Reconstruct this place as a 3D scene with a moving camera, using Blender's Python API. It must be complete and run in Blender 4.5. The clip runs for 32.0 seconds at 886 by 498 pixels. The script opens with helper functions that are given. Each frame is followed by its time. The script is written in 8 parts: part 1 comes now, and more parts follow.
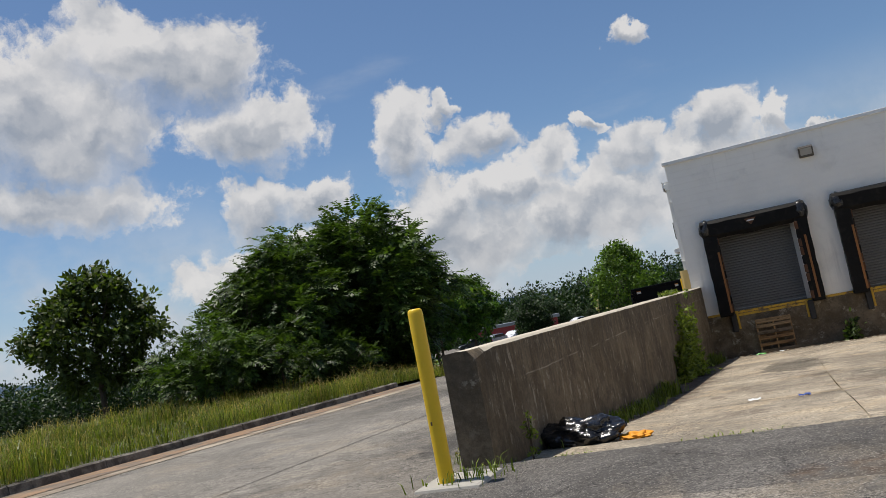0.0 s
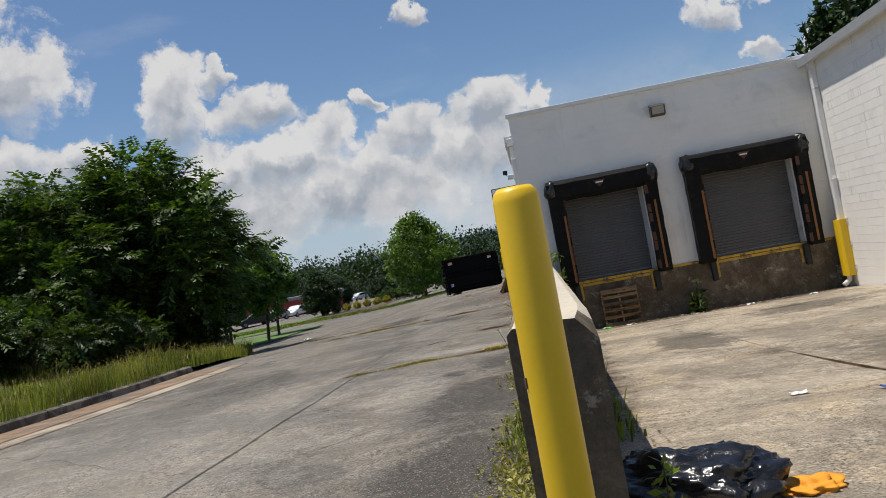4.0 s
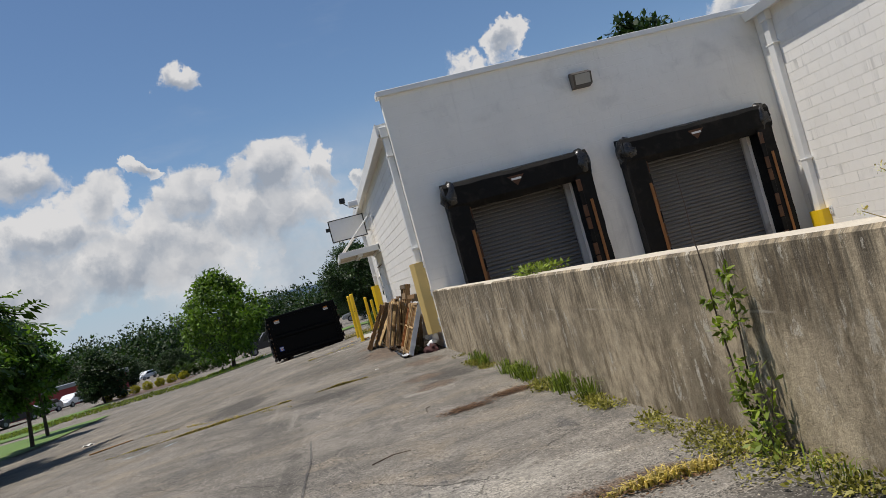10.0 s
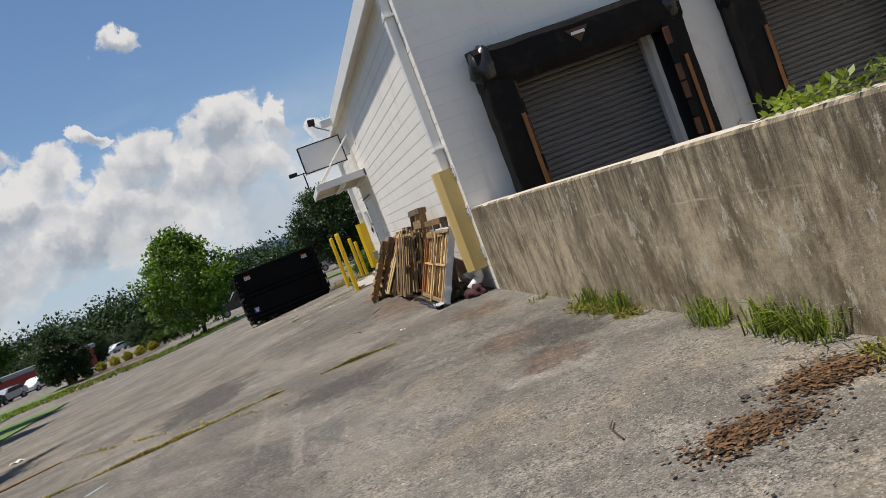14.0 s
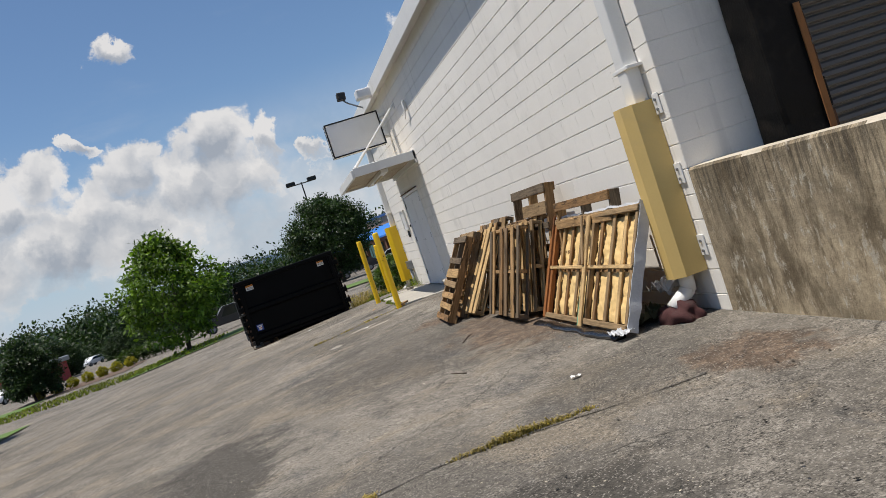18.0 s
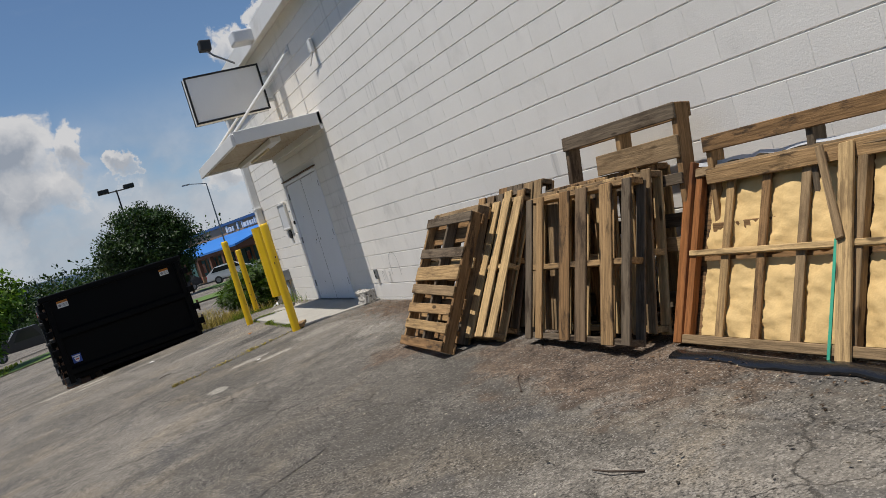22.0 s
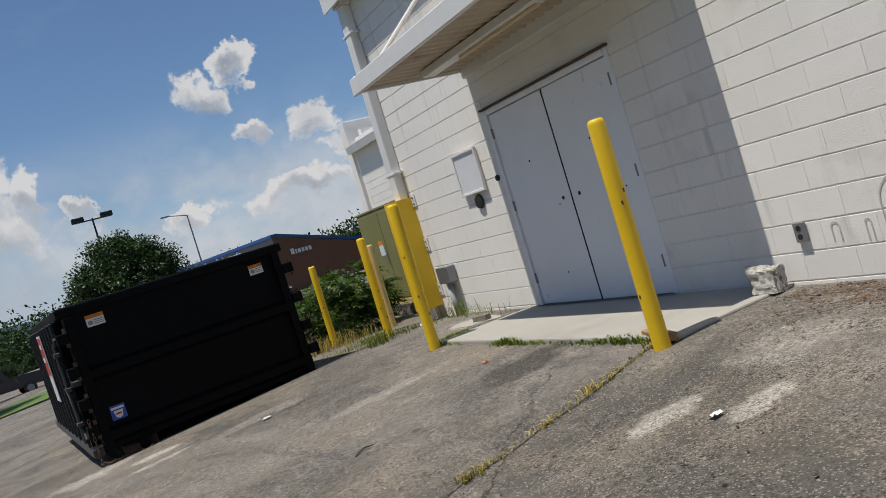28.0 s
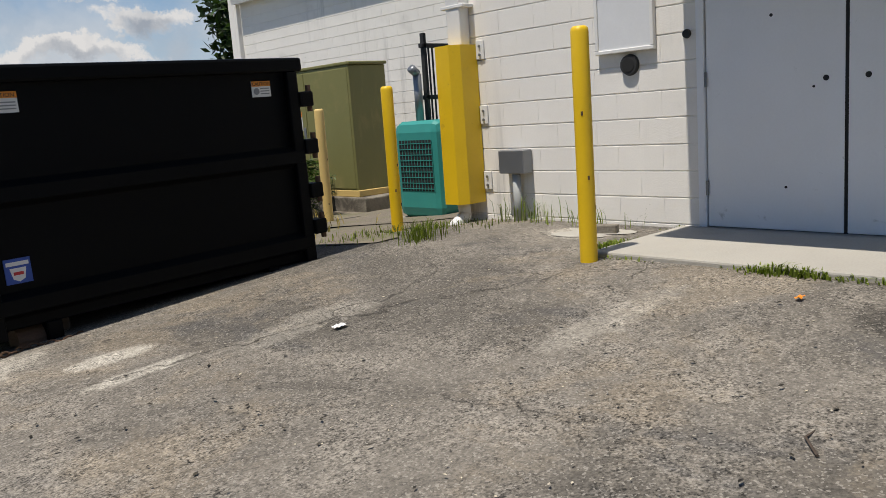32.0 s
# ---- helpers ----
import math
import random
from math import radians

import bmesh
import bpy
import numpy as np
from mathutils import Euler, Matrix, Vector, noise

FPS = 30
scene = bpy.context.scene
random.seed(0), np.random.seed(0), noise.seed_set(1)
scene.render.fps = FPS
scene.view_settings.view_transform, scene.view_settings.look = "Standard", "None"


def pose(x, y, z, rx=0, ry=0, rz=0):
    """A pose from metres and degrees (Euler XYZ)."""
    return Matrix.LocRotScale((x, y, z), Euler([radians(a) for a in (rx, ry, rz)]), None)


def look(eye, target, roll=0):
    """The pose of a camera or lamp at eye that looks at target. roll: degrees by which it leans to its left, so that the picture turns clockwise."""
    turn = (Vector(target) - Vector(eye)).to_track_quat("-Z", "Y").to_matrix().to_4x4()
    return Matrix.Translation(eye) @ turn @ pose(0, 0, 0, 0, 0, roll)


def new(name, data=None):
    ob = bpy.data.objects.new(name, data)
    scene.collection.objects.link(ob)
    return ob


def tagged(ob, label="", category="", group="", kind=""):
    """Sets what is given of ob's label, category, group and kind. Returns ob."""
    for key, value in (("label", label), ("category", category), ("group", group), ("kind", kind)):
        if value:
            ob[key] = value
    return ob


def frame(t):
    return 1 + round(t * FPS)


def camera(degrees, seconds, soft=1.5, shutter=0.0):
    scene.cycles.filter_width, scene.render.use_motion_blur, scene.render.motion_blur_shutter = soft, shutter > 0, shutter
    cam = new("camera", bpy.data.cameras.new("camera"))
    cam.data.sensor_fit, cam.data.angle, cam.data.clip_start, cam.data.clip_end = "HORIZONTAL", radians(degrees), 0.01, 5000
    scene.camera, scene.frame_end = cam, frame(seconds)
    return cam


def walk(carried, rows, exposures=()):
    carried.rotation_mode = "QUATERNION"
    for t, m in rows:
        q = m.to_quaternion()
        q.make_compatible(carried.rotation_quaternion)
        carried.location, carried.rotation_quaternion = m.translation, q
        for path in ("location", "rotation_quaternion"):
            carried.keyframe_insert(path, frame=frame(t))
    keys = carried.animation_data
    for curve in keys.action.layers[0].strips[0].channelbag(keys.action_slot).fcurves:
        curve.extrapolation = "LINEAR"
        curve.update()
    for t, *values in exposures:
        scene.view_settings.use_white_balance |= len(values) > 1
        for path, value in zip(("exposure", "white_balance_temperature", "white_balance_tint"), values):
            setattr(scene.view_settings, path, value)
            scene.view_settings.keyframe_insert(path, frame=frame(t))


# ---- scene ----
cam = camera(57.36, 32.0, soft=0.65)
PATH = [
    (0, (2.577, -26.522, 1.373), (1.840, -24.674, 1.571), -11.04),
    (0.5, (2.267, -26.184, 1.363), (1.553, -24.320, 1.496), -10.80),
    (1, (1.965, -25.725, 1.378), (1.245, -23.863, 1.503), -9.30),
    (1.5, (1.628, -25.253, 1.386), (0.932, -23.384, 1.532), -9.00),
    (2, (1.288, -24.766, 1.413), (0.644, -22.880, 1.568), -8.23),
    (2.5, (0.992, -24.311, 1.421), (0.556, -22.363, 1.543), -8.79),
    (3, (0.726, -23.913, 1.413), (0.344, -21.953, 1.520), -11.32),
    (3.5, (0.435, -23.530, 1.415), (0.148, -21.551, 1.479), -11.03),
    (5.5, (-0.728, -21.356, 1.434), (-0.841, -19.360, 1.447), -11.88),
    (6, (-1.005, -20.835, 1.431), (-1.009, -18.835, 1.441), -13.62),
    (6.5, (-1.189, -20.323, 1.418), (-1.137, -18.324, 1.439), -11.77),
    (7, (-1.413, -19.739, 1.412), (-1.285, -17.743, 1.424), -12.77),
    (7.5, (-1.528, -19.024, 1.424), (-1.367, -17.033, 1.526), -13.49),
    (8, (-1.662, -18.363, 1.424), (-1.503, -16.370, 1.481), -17.74),
    (8.5, (-1.755, -17.690, 1.391), (-1.597, -15.697, 1.398), -16.28),
    (9, (-1.852, -17.174, 1.393), (-1.612, -15.188, 1.403), -14.09),
    (9.5, (-1.877, -16.397, 1.416), (-1.613, -14.416, 1.498), -13.60),
    (10, (-2.000, -15.838, 1.416), (-1.697, -13.862, 1.480), -15.23),
    (10.5, (-2.034, -15.173, 1.406), (-1.647, -13.212, 1.484), -15.43),
    (11, (-2.169, -14.619, 1.435), (-1.633, -12.694, 1.526), -17.85),
    (11.5, (-2.189, -13.863, 1.401), (-1.633, -11.943, 1.487), -19.11),
    (12, (-2.265, -13.282, 1.410), (-1.704, -11.362, 1.433), -20.29),
    (12.5, (-2.210, -12.615, 1.396), (-1.642, -10.698, 1.435), -17.94),
    (13, (-2.271, -11.997, 1.409), (-1.682, -10.086, 1.370), -17.38),
    (13.5, (-2.260, -11.406, 1.414), (-1.726, -9.482, 1.306), -21.44),
    (14, (-2.374, -10.717, 1.362), (-2.037, -8.748, 1.260), -20.73),
    (14.5, (-2.455, -10.138, 1.352), (-2.111, -8.174, 1.196), -18.90),
    (15, (-2.545, -9.464, 1.376), (-2.273, -7.500, 1.114), -19.60),
    (15.5, (-2.646, -8.941, 1.366), (-2.238, -6.990, 1.200), -16.42),
    (17.5, (-3.080, -6.454, 1.379), (-2.613, -4.509, 1.334), -15.96),
    (18, (-3.193, -5.797, 1.372), (-2.804, -3.836, 1.314), -18.38),
    (18.5, (-3.260, -5.210, 1.372), (-2.843, -3.256, 1.299), -17.67),
    (19, (-3.225, -4.643, 1.357), (-2.692, -2.715, 1.348), -16.24),
    (19.5, (-3.290, -4.055, 1.368), (-2.674, -2.152, 1.401), -14.16),
    (20, (-3.279, -3.544, 1.353), (-2.586, -1.668, 1.382), -16.00),
    (20.5, (-3.370, -2.919, 1.367), (-2.708, -1.033, 1.412), -15.36),
    (21, (-3.518, -2.392, 1.367), (-2.820, -0.518, 1.402), -16.93),
    (21.5, (-3.596, -1.779, 1.357), (-2.896, 0.095, 1.355), -14.79),
    (22, (-3.694, -1.256, 1.340), (-2.889, 0.570, 1.205), -16.79),
    (22.5, (-3.738, -0.653, 1.360), (-2.889, 1.153, 1.228), -13.39),
    (23, (-3.869, -0.109, 1.364), (-2.897, 1.633, 1.219), -11.05),
    (23.5, (-3.972, 0.468, 1.353), (-3.173, 2.298, 1.254), -13.71),
    (24, (-4.166, 1.041, 1.340), (-3.431, 2.899, 1.261), -12.75),
    (24.5, (-4.249, 1.589, 1.292), (-3.505, 3.445, 1.237), -13.52),
    (26.5, (-4.409, 3.856, 1.282), (-3.400, 5.578, 1.160), -10.90),
    (27, (-4.443, 4.544, 1.264), (-3.456, 6.281, 1.164), -13.21),
    (27.5, (-4.566, 5.095, 1.302), (-3.587, 6.836, 1.214), -14.94),
    (28, (-4.688, 5.721, 1.268), (-3.775, 7.499, 1.211), -16.97),
    (28.5, (-4.833, 6.182, 1.240), (-3.777, 7.879, 1.168), -9.64),
    (29, (-4.987, 6.784, 1.190), (-3.887, 8.453, 1.123), -11.26),
    (29.5, (-5.122, 7.345, 1.195), (-4.046, 9.030, 1.129), -10.39),
    (30, (-5.263, 7.970, 1.186), (-4.234, 9.683, 1.109), -10.98),
    (30.5, (-5.299, 8.579, 1.198), (-4.219, 10.261, 1.109), -6.29),
    (31, (-5.395, 9.028, 1.205), (-4.166, 10.604, 1.127), -4.54),
    (31.5, (-5.417, 9.556, 1.202), (-4.112, 11.068, 1.093), -5.71),
    (32, (-5.575, 9.892, 1.125), (-4.239, 11.344, 0.797), -4.18),
]
walk(cam, [(t, look(eye, target, roll)) for t, eye, target, roll in PATH], exposures=[(0, -0.03, 6560, 11), (6, -0.03, 6560, 11), (11, -0.02, 6560, 11), (13, -0.08, 6600, 11), (14, 0.08, 6650, 11), (15, 0.0, 6700, 11), (18, 0.08, 6600, 11), (19.5, -0.06, 6560, 11), (21, -0.18, 6480, 11), (24, -0.2, 6480, 11), (28, -0.14, 6440, 11), (30, -0.02, 6560, 11), (32, 0.0, 6640, 11)])

# ---- sky and sun ----
SUN_DIR = Vector((0.31, -0.012, -1.0)).normalized()
SUN_EL = math.asin(-SUN_DIR.z)
SUN_AZ = math.atan2(-SUN_DIR.x, -SUN_DIR.y)
sun_data = bpy.data.lights.new("sun", "SUN")
sun_data.energy, sun_data.angle, sun_data.color = 5.0, radians(0.55), (1.0, 0.95, 0.87)
sun = new("sun", sun_data)
sun.rotation_euler = SUN_DIR.to_track_quat("-Z", "Y").to_euler()
sun.location = (-20, 5, 60)


class Nodes:
    """Short hand for building a node tree."""

    def __init__(self, tree):
        self.tree = tree
        tree.nodes.clear()

    def add(self, kind, **inputs):
        n = self.tree.nodes.new(kind)
        for k, v in inputs.items():
            self.put(n, k, v)
        return n

    def put(self, n, key, v):
        sock = n.inputs[int(key[1:])] if key[0] == "i" and key[1:].isdigit() else n.inputs[key]
        if isinstance(v, bpy.types.NodeSocket):
            self.tree.links.new(v, sock)
        else:
            sock.default_value = v

    def math(self, op, a, b=0.0, c=None, clamp=False):
        n = self.tree.nodes.new("ShaderNodeMath")
        n.operation, n.use_clamp = op, clamp
        self.put(n, "i0", a), self.put(n, "i1", b)
        if c is not None:
            self.put(n, "i2", c)
        return n.outputs[0]

    def vmath(self, op, a, b=(0, 0, 0), out=0):
        n = self.tree.nodes.new("ShaderNodeVectorMath")
        n.operation = op
        self.put(n, "i0", a)
        if op == "SCALE":
            self.put(n, "Scale", b)
        else:
            self.put(n, "i1", b)
        return n.outputs[out]

    def noise(self, vec, scale, detail=4.0, rough=0.55, dist=0.0):
        n = self.tree.nodes.new("ShaderNodeTexNoise")
        self.put(n, "Vector", vec)
        n.inputs["Scale"].default_value, n.inputs["Detail"].default_value = scale, detail
        n.inputs["Roughness"].default_value, n.inputs["Distortion"].default_value = rough, dist
        return n.outputs["Fac"]

    def ramp(self, fac, lo, hi, a=0.0, b=1.0):
        n = self.tree.nodes.new("ShaderNodeMapRange")
        n.interpolation_type = "SMOOTHSTEP"
        self.put(n, "i0", fac)
        n.inputs[1].default_value, n.inputs[2].default_value = lo, hi
        n.inputs[3].default_value, n.inputs[4].default_value = a, b
        return n.outputs[0]

    def mix(self, fac, a, b):
        n = self.tree.nodes.new("ShaderNodeMix")
        n.data_type = "RGBA"
        self.put(n, "i0", fac)
        for k, v in ((6, a), (7, b)):
            self.put(n, f"i{k}", (*v, 1) if isinstance(v, tuple) and len(v) == 3 else v)
        return n.outputs[2]


world = bpy.data.worlds.new("sky")
world.use_nodes = True
scene.world = world
N = Nodes(world.node_tree)
sky = N.add("ShaderNodeTexSky")
sky.sky_type, sky.sun_disc = "NISHITA", False
sky.sun_elevation, sky.sun_rotation = SUN_EL, SUN_AZ
sky.air_density, sky.dust_density, sky.ozone_density, sky.altitude = 1.0, 0.6, 1.6, 250
way = N.add("ShaderNodeTexCoord").outputs["Generated"]
# cumulus heaps: azimuth (from +y to +x), elevation, width, height, all in degrees
HEAPS_WEST = [(-46, 18, 8.5, 5.5), (-41, 21.5, 6, 3.6), (-37, 20.5, 5, 3.6), (-33.5, 15.6, 5, 2.6), (-47, 12.8, 8, 2.4), (-34, 10.6, 3.6, 2.2), (-29.5, 10.6, 3, 1.8), (-23.2, 14, 2.2, 3.4),
              (-19.8, 14.9, 1.2, 0.8), (-18, 12.3, 3.0, 1.7), (-13.4, 10.3, 2.8, 1.8), (-16.5, 8.4, 4.6, 2.0), (-12.5, 6.0, 6.0, 2.4), (-22, 8.0, 4.0, 3.0), (-20, 6.2, 8.0, 3.0), (-9, 6.6, 6.0, 3.0), (-31, 6.6, 8.0, 2.6), (-9.9, 12.4, 1.6, 0.5)]
HEAPS_EAST = [(-6.6, 9.6, 2.2, 2.6), (-1.2, 10.2, 2.6, 2.7), (-3.0, 7.6, 6.0, 2.6), (2.3, 9.4, 1.2, 1.5), (-6.6, 17.6, 1.7, 0.8), (14.4, 13.2, 1.9, 1.25), (16.9, 10.6, 1.7, 0.8),
              (21.3, 9.5, 1.7, 1.2), (24.5, 7.2, 2.4, 1.1), (18.5, 5.4, 5.5, 0.9), (11.5, 4.9, 2.0, 0.9), (5.0, 7.9, 1.0, 0.6), (17.4, 14.4, 1.3, 0.9), (33, 12, 3, 1.2)]
warp_n = N.add("ShaderNodeTexNoise", Vector=way, Scale=9.0, Detail=7.0, Roughness=0.62)
warp = N.vmath("SCALE", N.vmath("SUBTRACT", warp_n.outputs["Color"], (0.5, 0.5, 0.5)), 0.115)
fine_n = N.add("ShaderNodeTexNoise", Vector=way, Scale=34.0, Detail=5.0, Roughness=0.6)
warp = N.vmath("ADD", warp, N.vmath("SCALE", N.vmath("SUBTRACT", fine_n.outputs["Color"], (0.5, 0.5, 0.5)), 0.028))
bent = N.vmath("ADD", way, warp)


def heap_field(vec, dark):
    """The nearest heap's depth: 1 at its middle, 0 at its rim."""
    total = None
    for az, el, w, h in HEAPS_WEST + HEAPS_EAST:
        a, e = radians(az), radians(el - dark * 0.42 * h)
        mid = Vector((math.sin(a) * math.cos(e), math.cos(a) * math.cos(e), math.sin(e)))
        side, up = Vector((math.cos(a), -math.sin(a), 0)), Vector((-math.sin(a) * math.sin(e), -math.cos(a) * math.sin(e), math.cos(e)))
        m = N.add("ShaderNodeMapping")
        m.vector_type = "TEXTURE"
        m.inputs["Location"].default_value = mid
        m.inputs["Rotation"].default_value = Matrix((side, mid, up)).transposed().to_euler()
        m.inputs["Scale"].default_value = (radians(w), 0.6, radians(h))
        N.put(m, "Vector", vec)
        d = N.math("SUBTRACT", 1.0, N.vmath("LENGTH", m.outputs[0], out=1))
        total = d if total is None else N.math("MAXIMUM", total, d)
    return total


def billow(vec, scale):
    """Rounded cauliflower lumps: high in the middle of each cell."""
    v = N.add("ShaderNodeTexVoronoi", Vector=vec, Scale=scale)
    v.feature = "SMOOTH_F1"
    v.inputs["Smoothness"].default_value = 0.35
    return N.math("SUBTRACT", 0.5, v.outputs["Distance"])


def lumps(vec):
    return N.math("ADD", N.math("MULTIPLY", billow(vec, 19.0), 0.62), N.math("ADD", N.math("MULTIPLY", billow(vec, 44.0), 0.36), N.math("MULTIPLY", N.math("SUBTRACT", N.noise(vec, 60.0, 4.0, 0.6), 0.5), 0.3)))


soft_bent = N.vmath("ADD", way, N.vmath("SCALE", warp, 0.6))
body = heap_field(bent, 0.0)
low = heap_field(bent, 1.0)
lump = lumps(soft_bent)
lump_up = lumps(N.vmath("ADD", soft_bent, (-0.007, 0.0, 0.016)))
broad = N.noise(bent, 7.0, 4.0, 0.55)
broad_up = N.noise(N.vmath("ADD", bent, (-0.012, 0.0, 0.03)), 7.0, 4.0, 0.55)
tatter = N.math("SUBTRACT", N.noise(soft_bent, 15.0, 10.0, 0.64), 0.5)
edge = N.math("ADD", N.math("ADD", body, N.math("MULTIPLY", lump, 0.30)), N.math("MULTIPLY", tatter, 1.5))
crisp = N.ramp(edge, -0.10, 0.20)
feather = N.ramp(N.math("ADD", body, N.math("MULTIPLY", N.math("SUBTRACT", broad, 0.5), 0.9)), -0.02, 0.62)
cover = N.math("ADD", N.math("MULTIPLY", crisp, N.ramp(low, 0.1, 0.75, 1.0, 0.0)), N.math("MULTIPLY", feather, N.ramp(low, 0.1, 0.75)), clamp=True)
height = N.add("ShaderNodeSeparateXYZ", Vector=way).outputs["Z"]
bank = N.math("MULTIPLY", N.ramp(height, 0.05, 0.24, 1.0, 0.0), N.ramp(N.math("ADD", N.noise(N.vmath("MULTIPLY", way, (1, 1, 2.0)), 4.5, 7.0, 0.6), N.math("MULTIPLY", lump, 0.25)), 0.32, 0.62))
wisp = N.math("MULTIPLY", N.ramp(N.noise(N.vmath("MULTIPLY", way, (1, 1, 3.5)), 3.4, 7.0, 0.6), 0.58, 0.84), 0.22)
veil = N.math("MAXIMUM", wisp, N.math("MULTIPLY", bank, 0.9))
under = N.math("ADD", N.math("MULTIPLY", N.math("SUBTRACT", lump_up, lump), 0.9), N.math("MULTIPLY", N.math("SUBTRACT", broad_up, broad), 1.9))
shade = N.math("ADD", N.math("MULTIPLY", N.ramp(low, 0.0, 0.72), 0.72), N.math("ADD", 0.06, N.math("MULTIPLY", under, 1.0)), clamp=True)
cloud = N.mix(shade, (1.0, 0.99, 0.975), (0.45, 0.50, 0.575))
bright = N.vmath("SCALE", cloud, 8.3)
haze = N.ramp(N.math("ADD", height, N.math("MULTIPLY", tatter, 0.05)), 0.0, 0.17, 0.8, 0.0)
tinted = N.mix(haze, N.vmath("MULTIPLY", sky.outputs[0], (0.86, 1.0, 1.12)), (5.0, 6.0, 7.4))
with_veil = N.mix(veil, tinted, N.vmath("SCALE", N.mix(N.ramp(broad, 0.35, 0.65), (0.62, 0.70, 0.80), (0.95, 0.97, 1.0)), 7.6))
mixed = N.mix(N.math("MULTIPLY", cover, 0.93), with_veil, bright)
bg = N.add("ShaderNodeBackground", Color=mixed, Strength=0.088)
N.tree.links.new(bg.outputs[0], N.add("ShaderNodeOutputWorld").inputs[0])


# ---- materials ----
def surface(name, base, rough=0.7, metal=0.0, vary=0.25, scale=3.0, grain=60.0, grain_amount=0.12, bump=0.15, tint=None, tint_amount=0.0,
            tint_scale=1.2, stretch=(1, 1, 1), per_object=0.0, spec=0.5, tint_edge=(0.5, 0.7), local=True, streak=0.0):
    """A base colour with large stains, fine grain, an optional second colour in patches, and relief."""
    m = bpy.data.materials.new(name)
    m.use_nodes = True
    n = Nodes(m.node_tree)
    tc = n.add("ShaderNodeTexCoord")
    vec = tc.outputs["Object"] if local else n.add("ShaderNodeNewGeometry").outputs["Position"]
    info = n.add("ShaderNodeObjectInfo")
    vec = n.vmath("ADD", n.vmath("MULTIPLY", vec, stretch), n.vmath("SCALE", (7.3, 3.1, 5.7), info.outputs["Random"]) if per_object else (0, 0, 0))
    big, small = n.noise(vec, scale, 6.0, 0.6), n.noise(vec, grain, 3.0, 0.6)
    col = tuple(base)
    if tint:
        col = n.mix(n.math("MULTIPLY", n.ramp(n.noise(vec, tint_scale, 7.0, 0.62, 0.4), *tint_edge), tint_amount), col, tint)
    if streak:
        runs = n.math("MULTIPLY", n.ramp(n.noise(n.vmath("MULTIPLY", vec, (2.2, 2.2, 0.1)), 2.0, 6.0, 0.68), 0.54, 0.70), n.ramp(n.noise(vec, 0.45, 4.0, 0.6), 0.44, 0.62))
        col = n.mix(n.math("MULTIPLY", runs, streak), col, tuple(c * 0.45 for c in base))
    val = n.math("ADD", 1.0, n.math("ADD", n.math("MULTIPLY", n.math("SUBTRACT", big, 0.5), 2 * vary), n.math("MULTIPLY", n.math("SUBTRACT", small, 0.5), 2 * grain_amount)))
    if per_object:
        val = n.math("MULTIPLY", val, n.math("ADD", 1.0 - per_object, n.math("MULTIPLY", info.outputs["Random"], 2 * per_object)))
    col = n.vmath("SCALE", col, val)
    b = n.add("ShaderNodeBsdfPrincipled", **{"Base Color": col, "Metallic": metal})
    n.put(b, "Roughness", n.math("ADD", rough - 0.08, n.math("MULTIPLY", big, 0.16)))
    b.inputs["Specular IOR Level"].default_value = spec
    if bump:
        bp = n.add("ShaderNodeBump", Height=n.math("ADD", small, n.math("MULTIPLY", big, 0.6)), Distance=0.01, Strength=min(bump, 1.0))
        n.put(b, "Normal", bp.outputs[0])
    n.tree.links.new(b.outputs[0], n.add("ShaderNodeOutputMaterial").inputs[0])
    return m


def leafy(name, base, vary=0.5, trans=0.35):
    """Leaves: each one a little lighter or darker, with light passing through."""
    m = bpy.data.materials.new(name)
    m.use_nodes = True
    n = Nodes(m.node_tree)
    geo, info = n.add("ShaderNodeNewGeometry"), n.add("ShaderNodeObjectInfo")
    r = geo.outputs["Random Per Island"]
    col = n.mix(r, tuple(c * (1 - vary) for c in base), (base[0] * (1 + vary * 1.2), base[1] * (1 + vary), base[2] * (1 + vary * 0.4)))
    big = n.noise(geo.outputs["Position"], 0.55, 3.0)
    col = n.vmath("SCALE", col, n.math("MULTIPLY", n.ramp(big, 0.3, 0.7, 0.72, 1.28), n.math("ADD", 0.85, n.math("MULTIPLY", info.outputs["Random"], 0.3))))
    b = n.add("ShaderNodeBsdfPrincipled", **{"Base Color": col, "Roughness": 0.5})
    b.inputs["Specular IOR Level"].default_value = 0.3
    t = n.add("ShaderNodeBsdfTranslucent", Color=n.vmath("MULTIPLY", col, (1.3, 1.5, 0.5)))
    s = n.add("ShaderNodeMixShader", Fac=trans)
    n.tree.links.new(b.outputs[0], s.inputs[1]), n.tree.links.new(t.outputs[0], s.inputs[2])
    n.tree.links.new(s.outputs[0], n.add("ShaderNodeOutputMaterial").inputs[0])
    return m


def plain(name, base, rough=0.5, metal=0.0, spec=0.5):
    return surface(name, base, rough, metal, vary=0.08, grain_amount=0.04, bump=0.03, spec=spec)


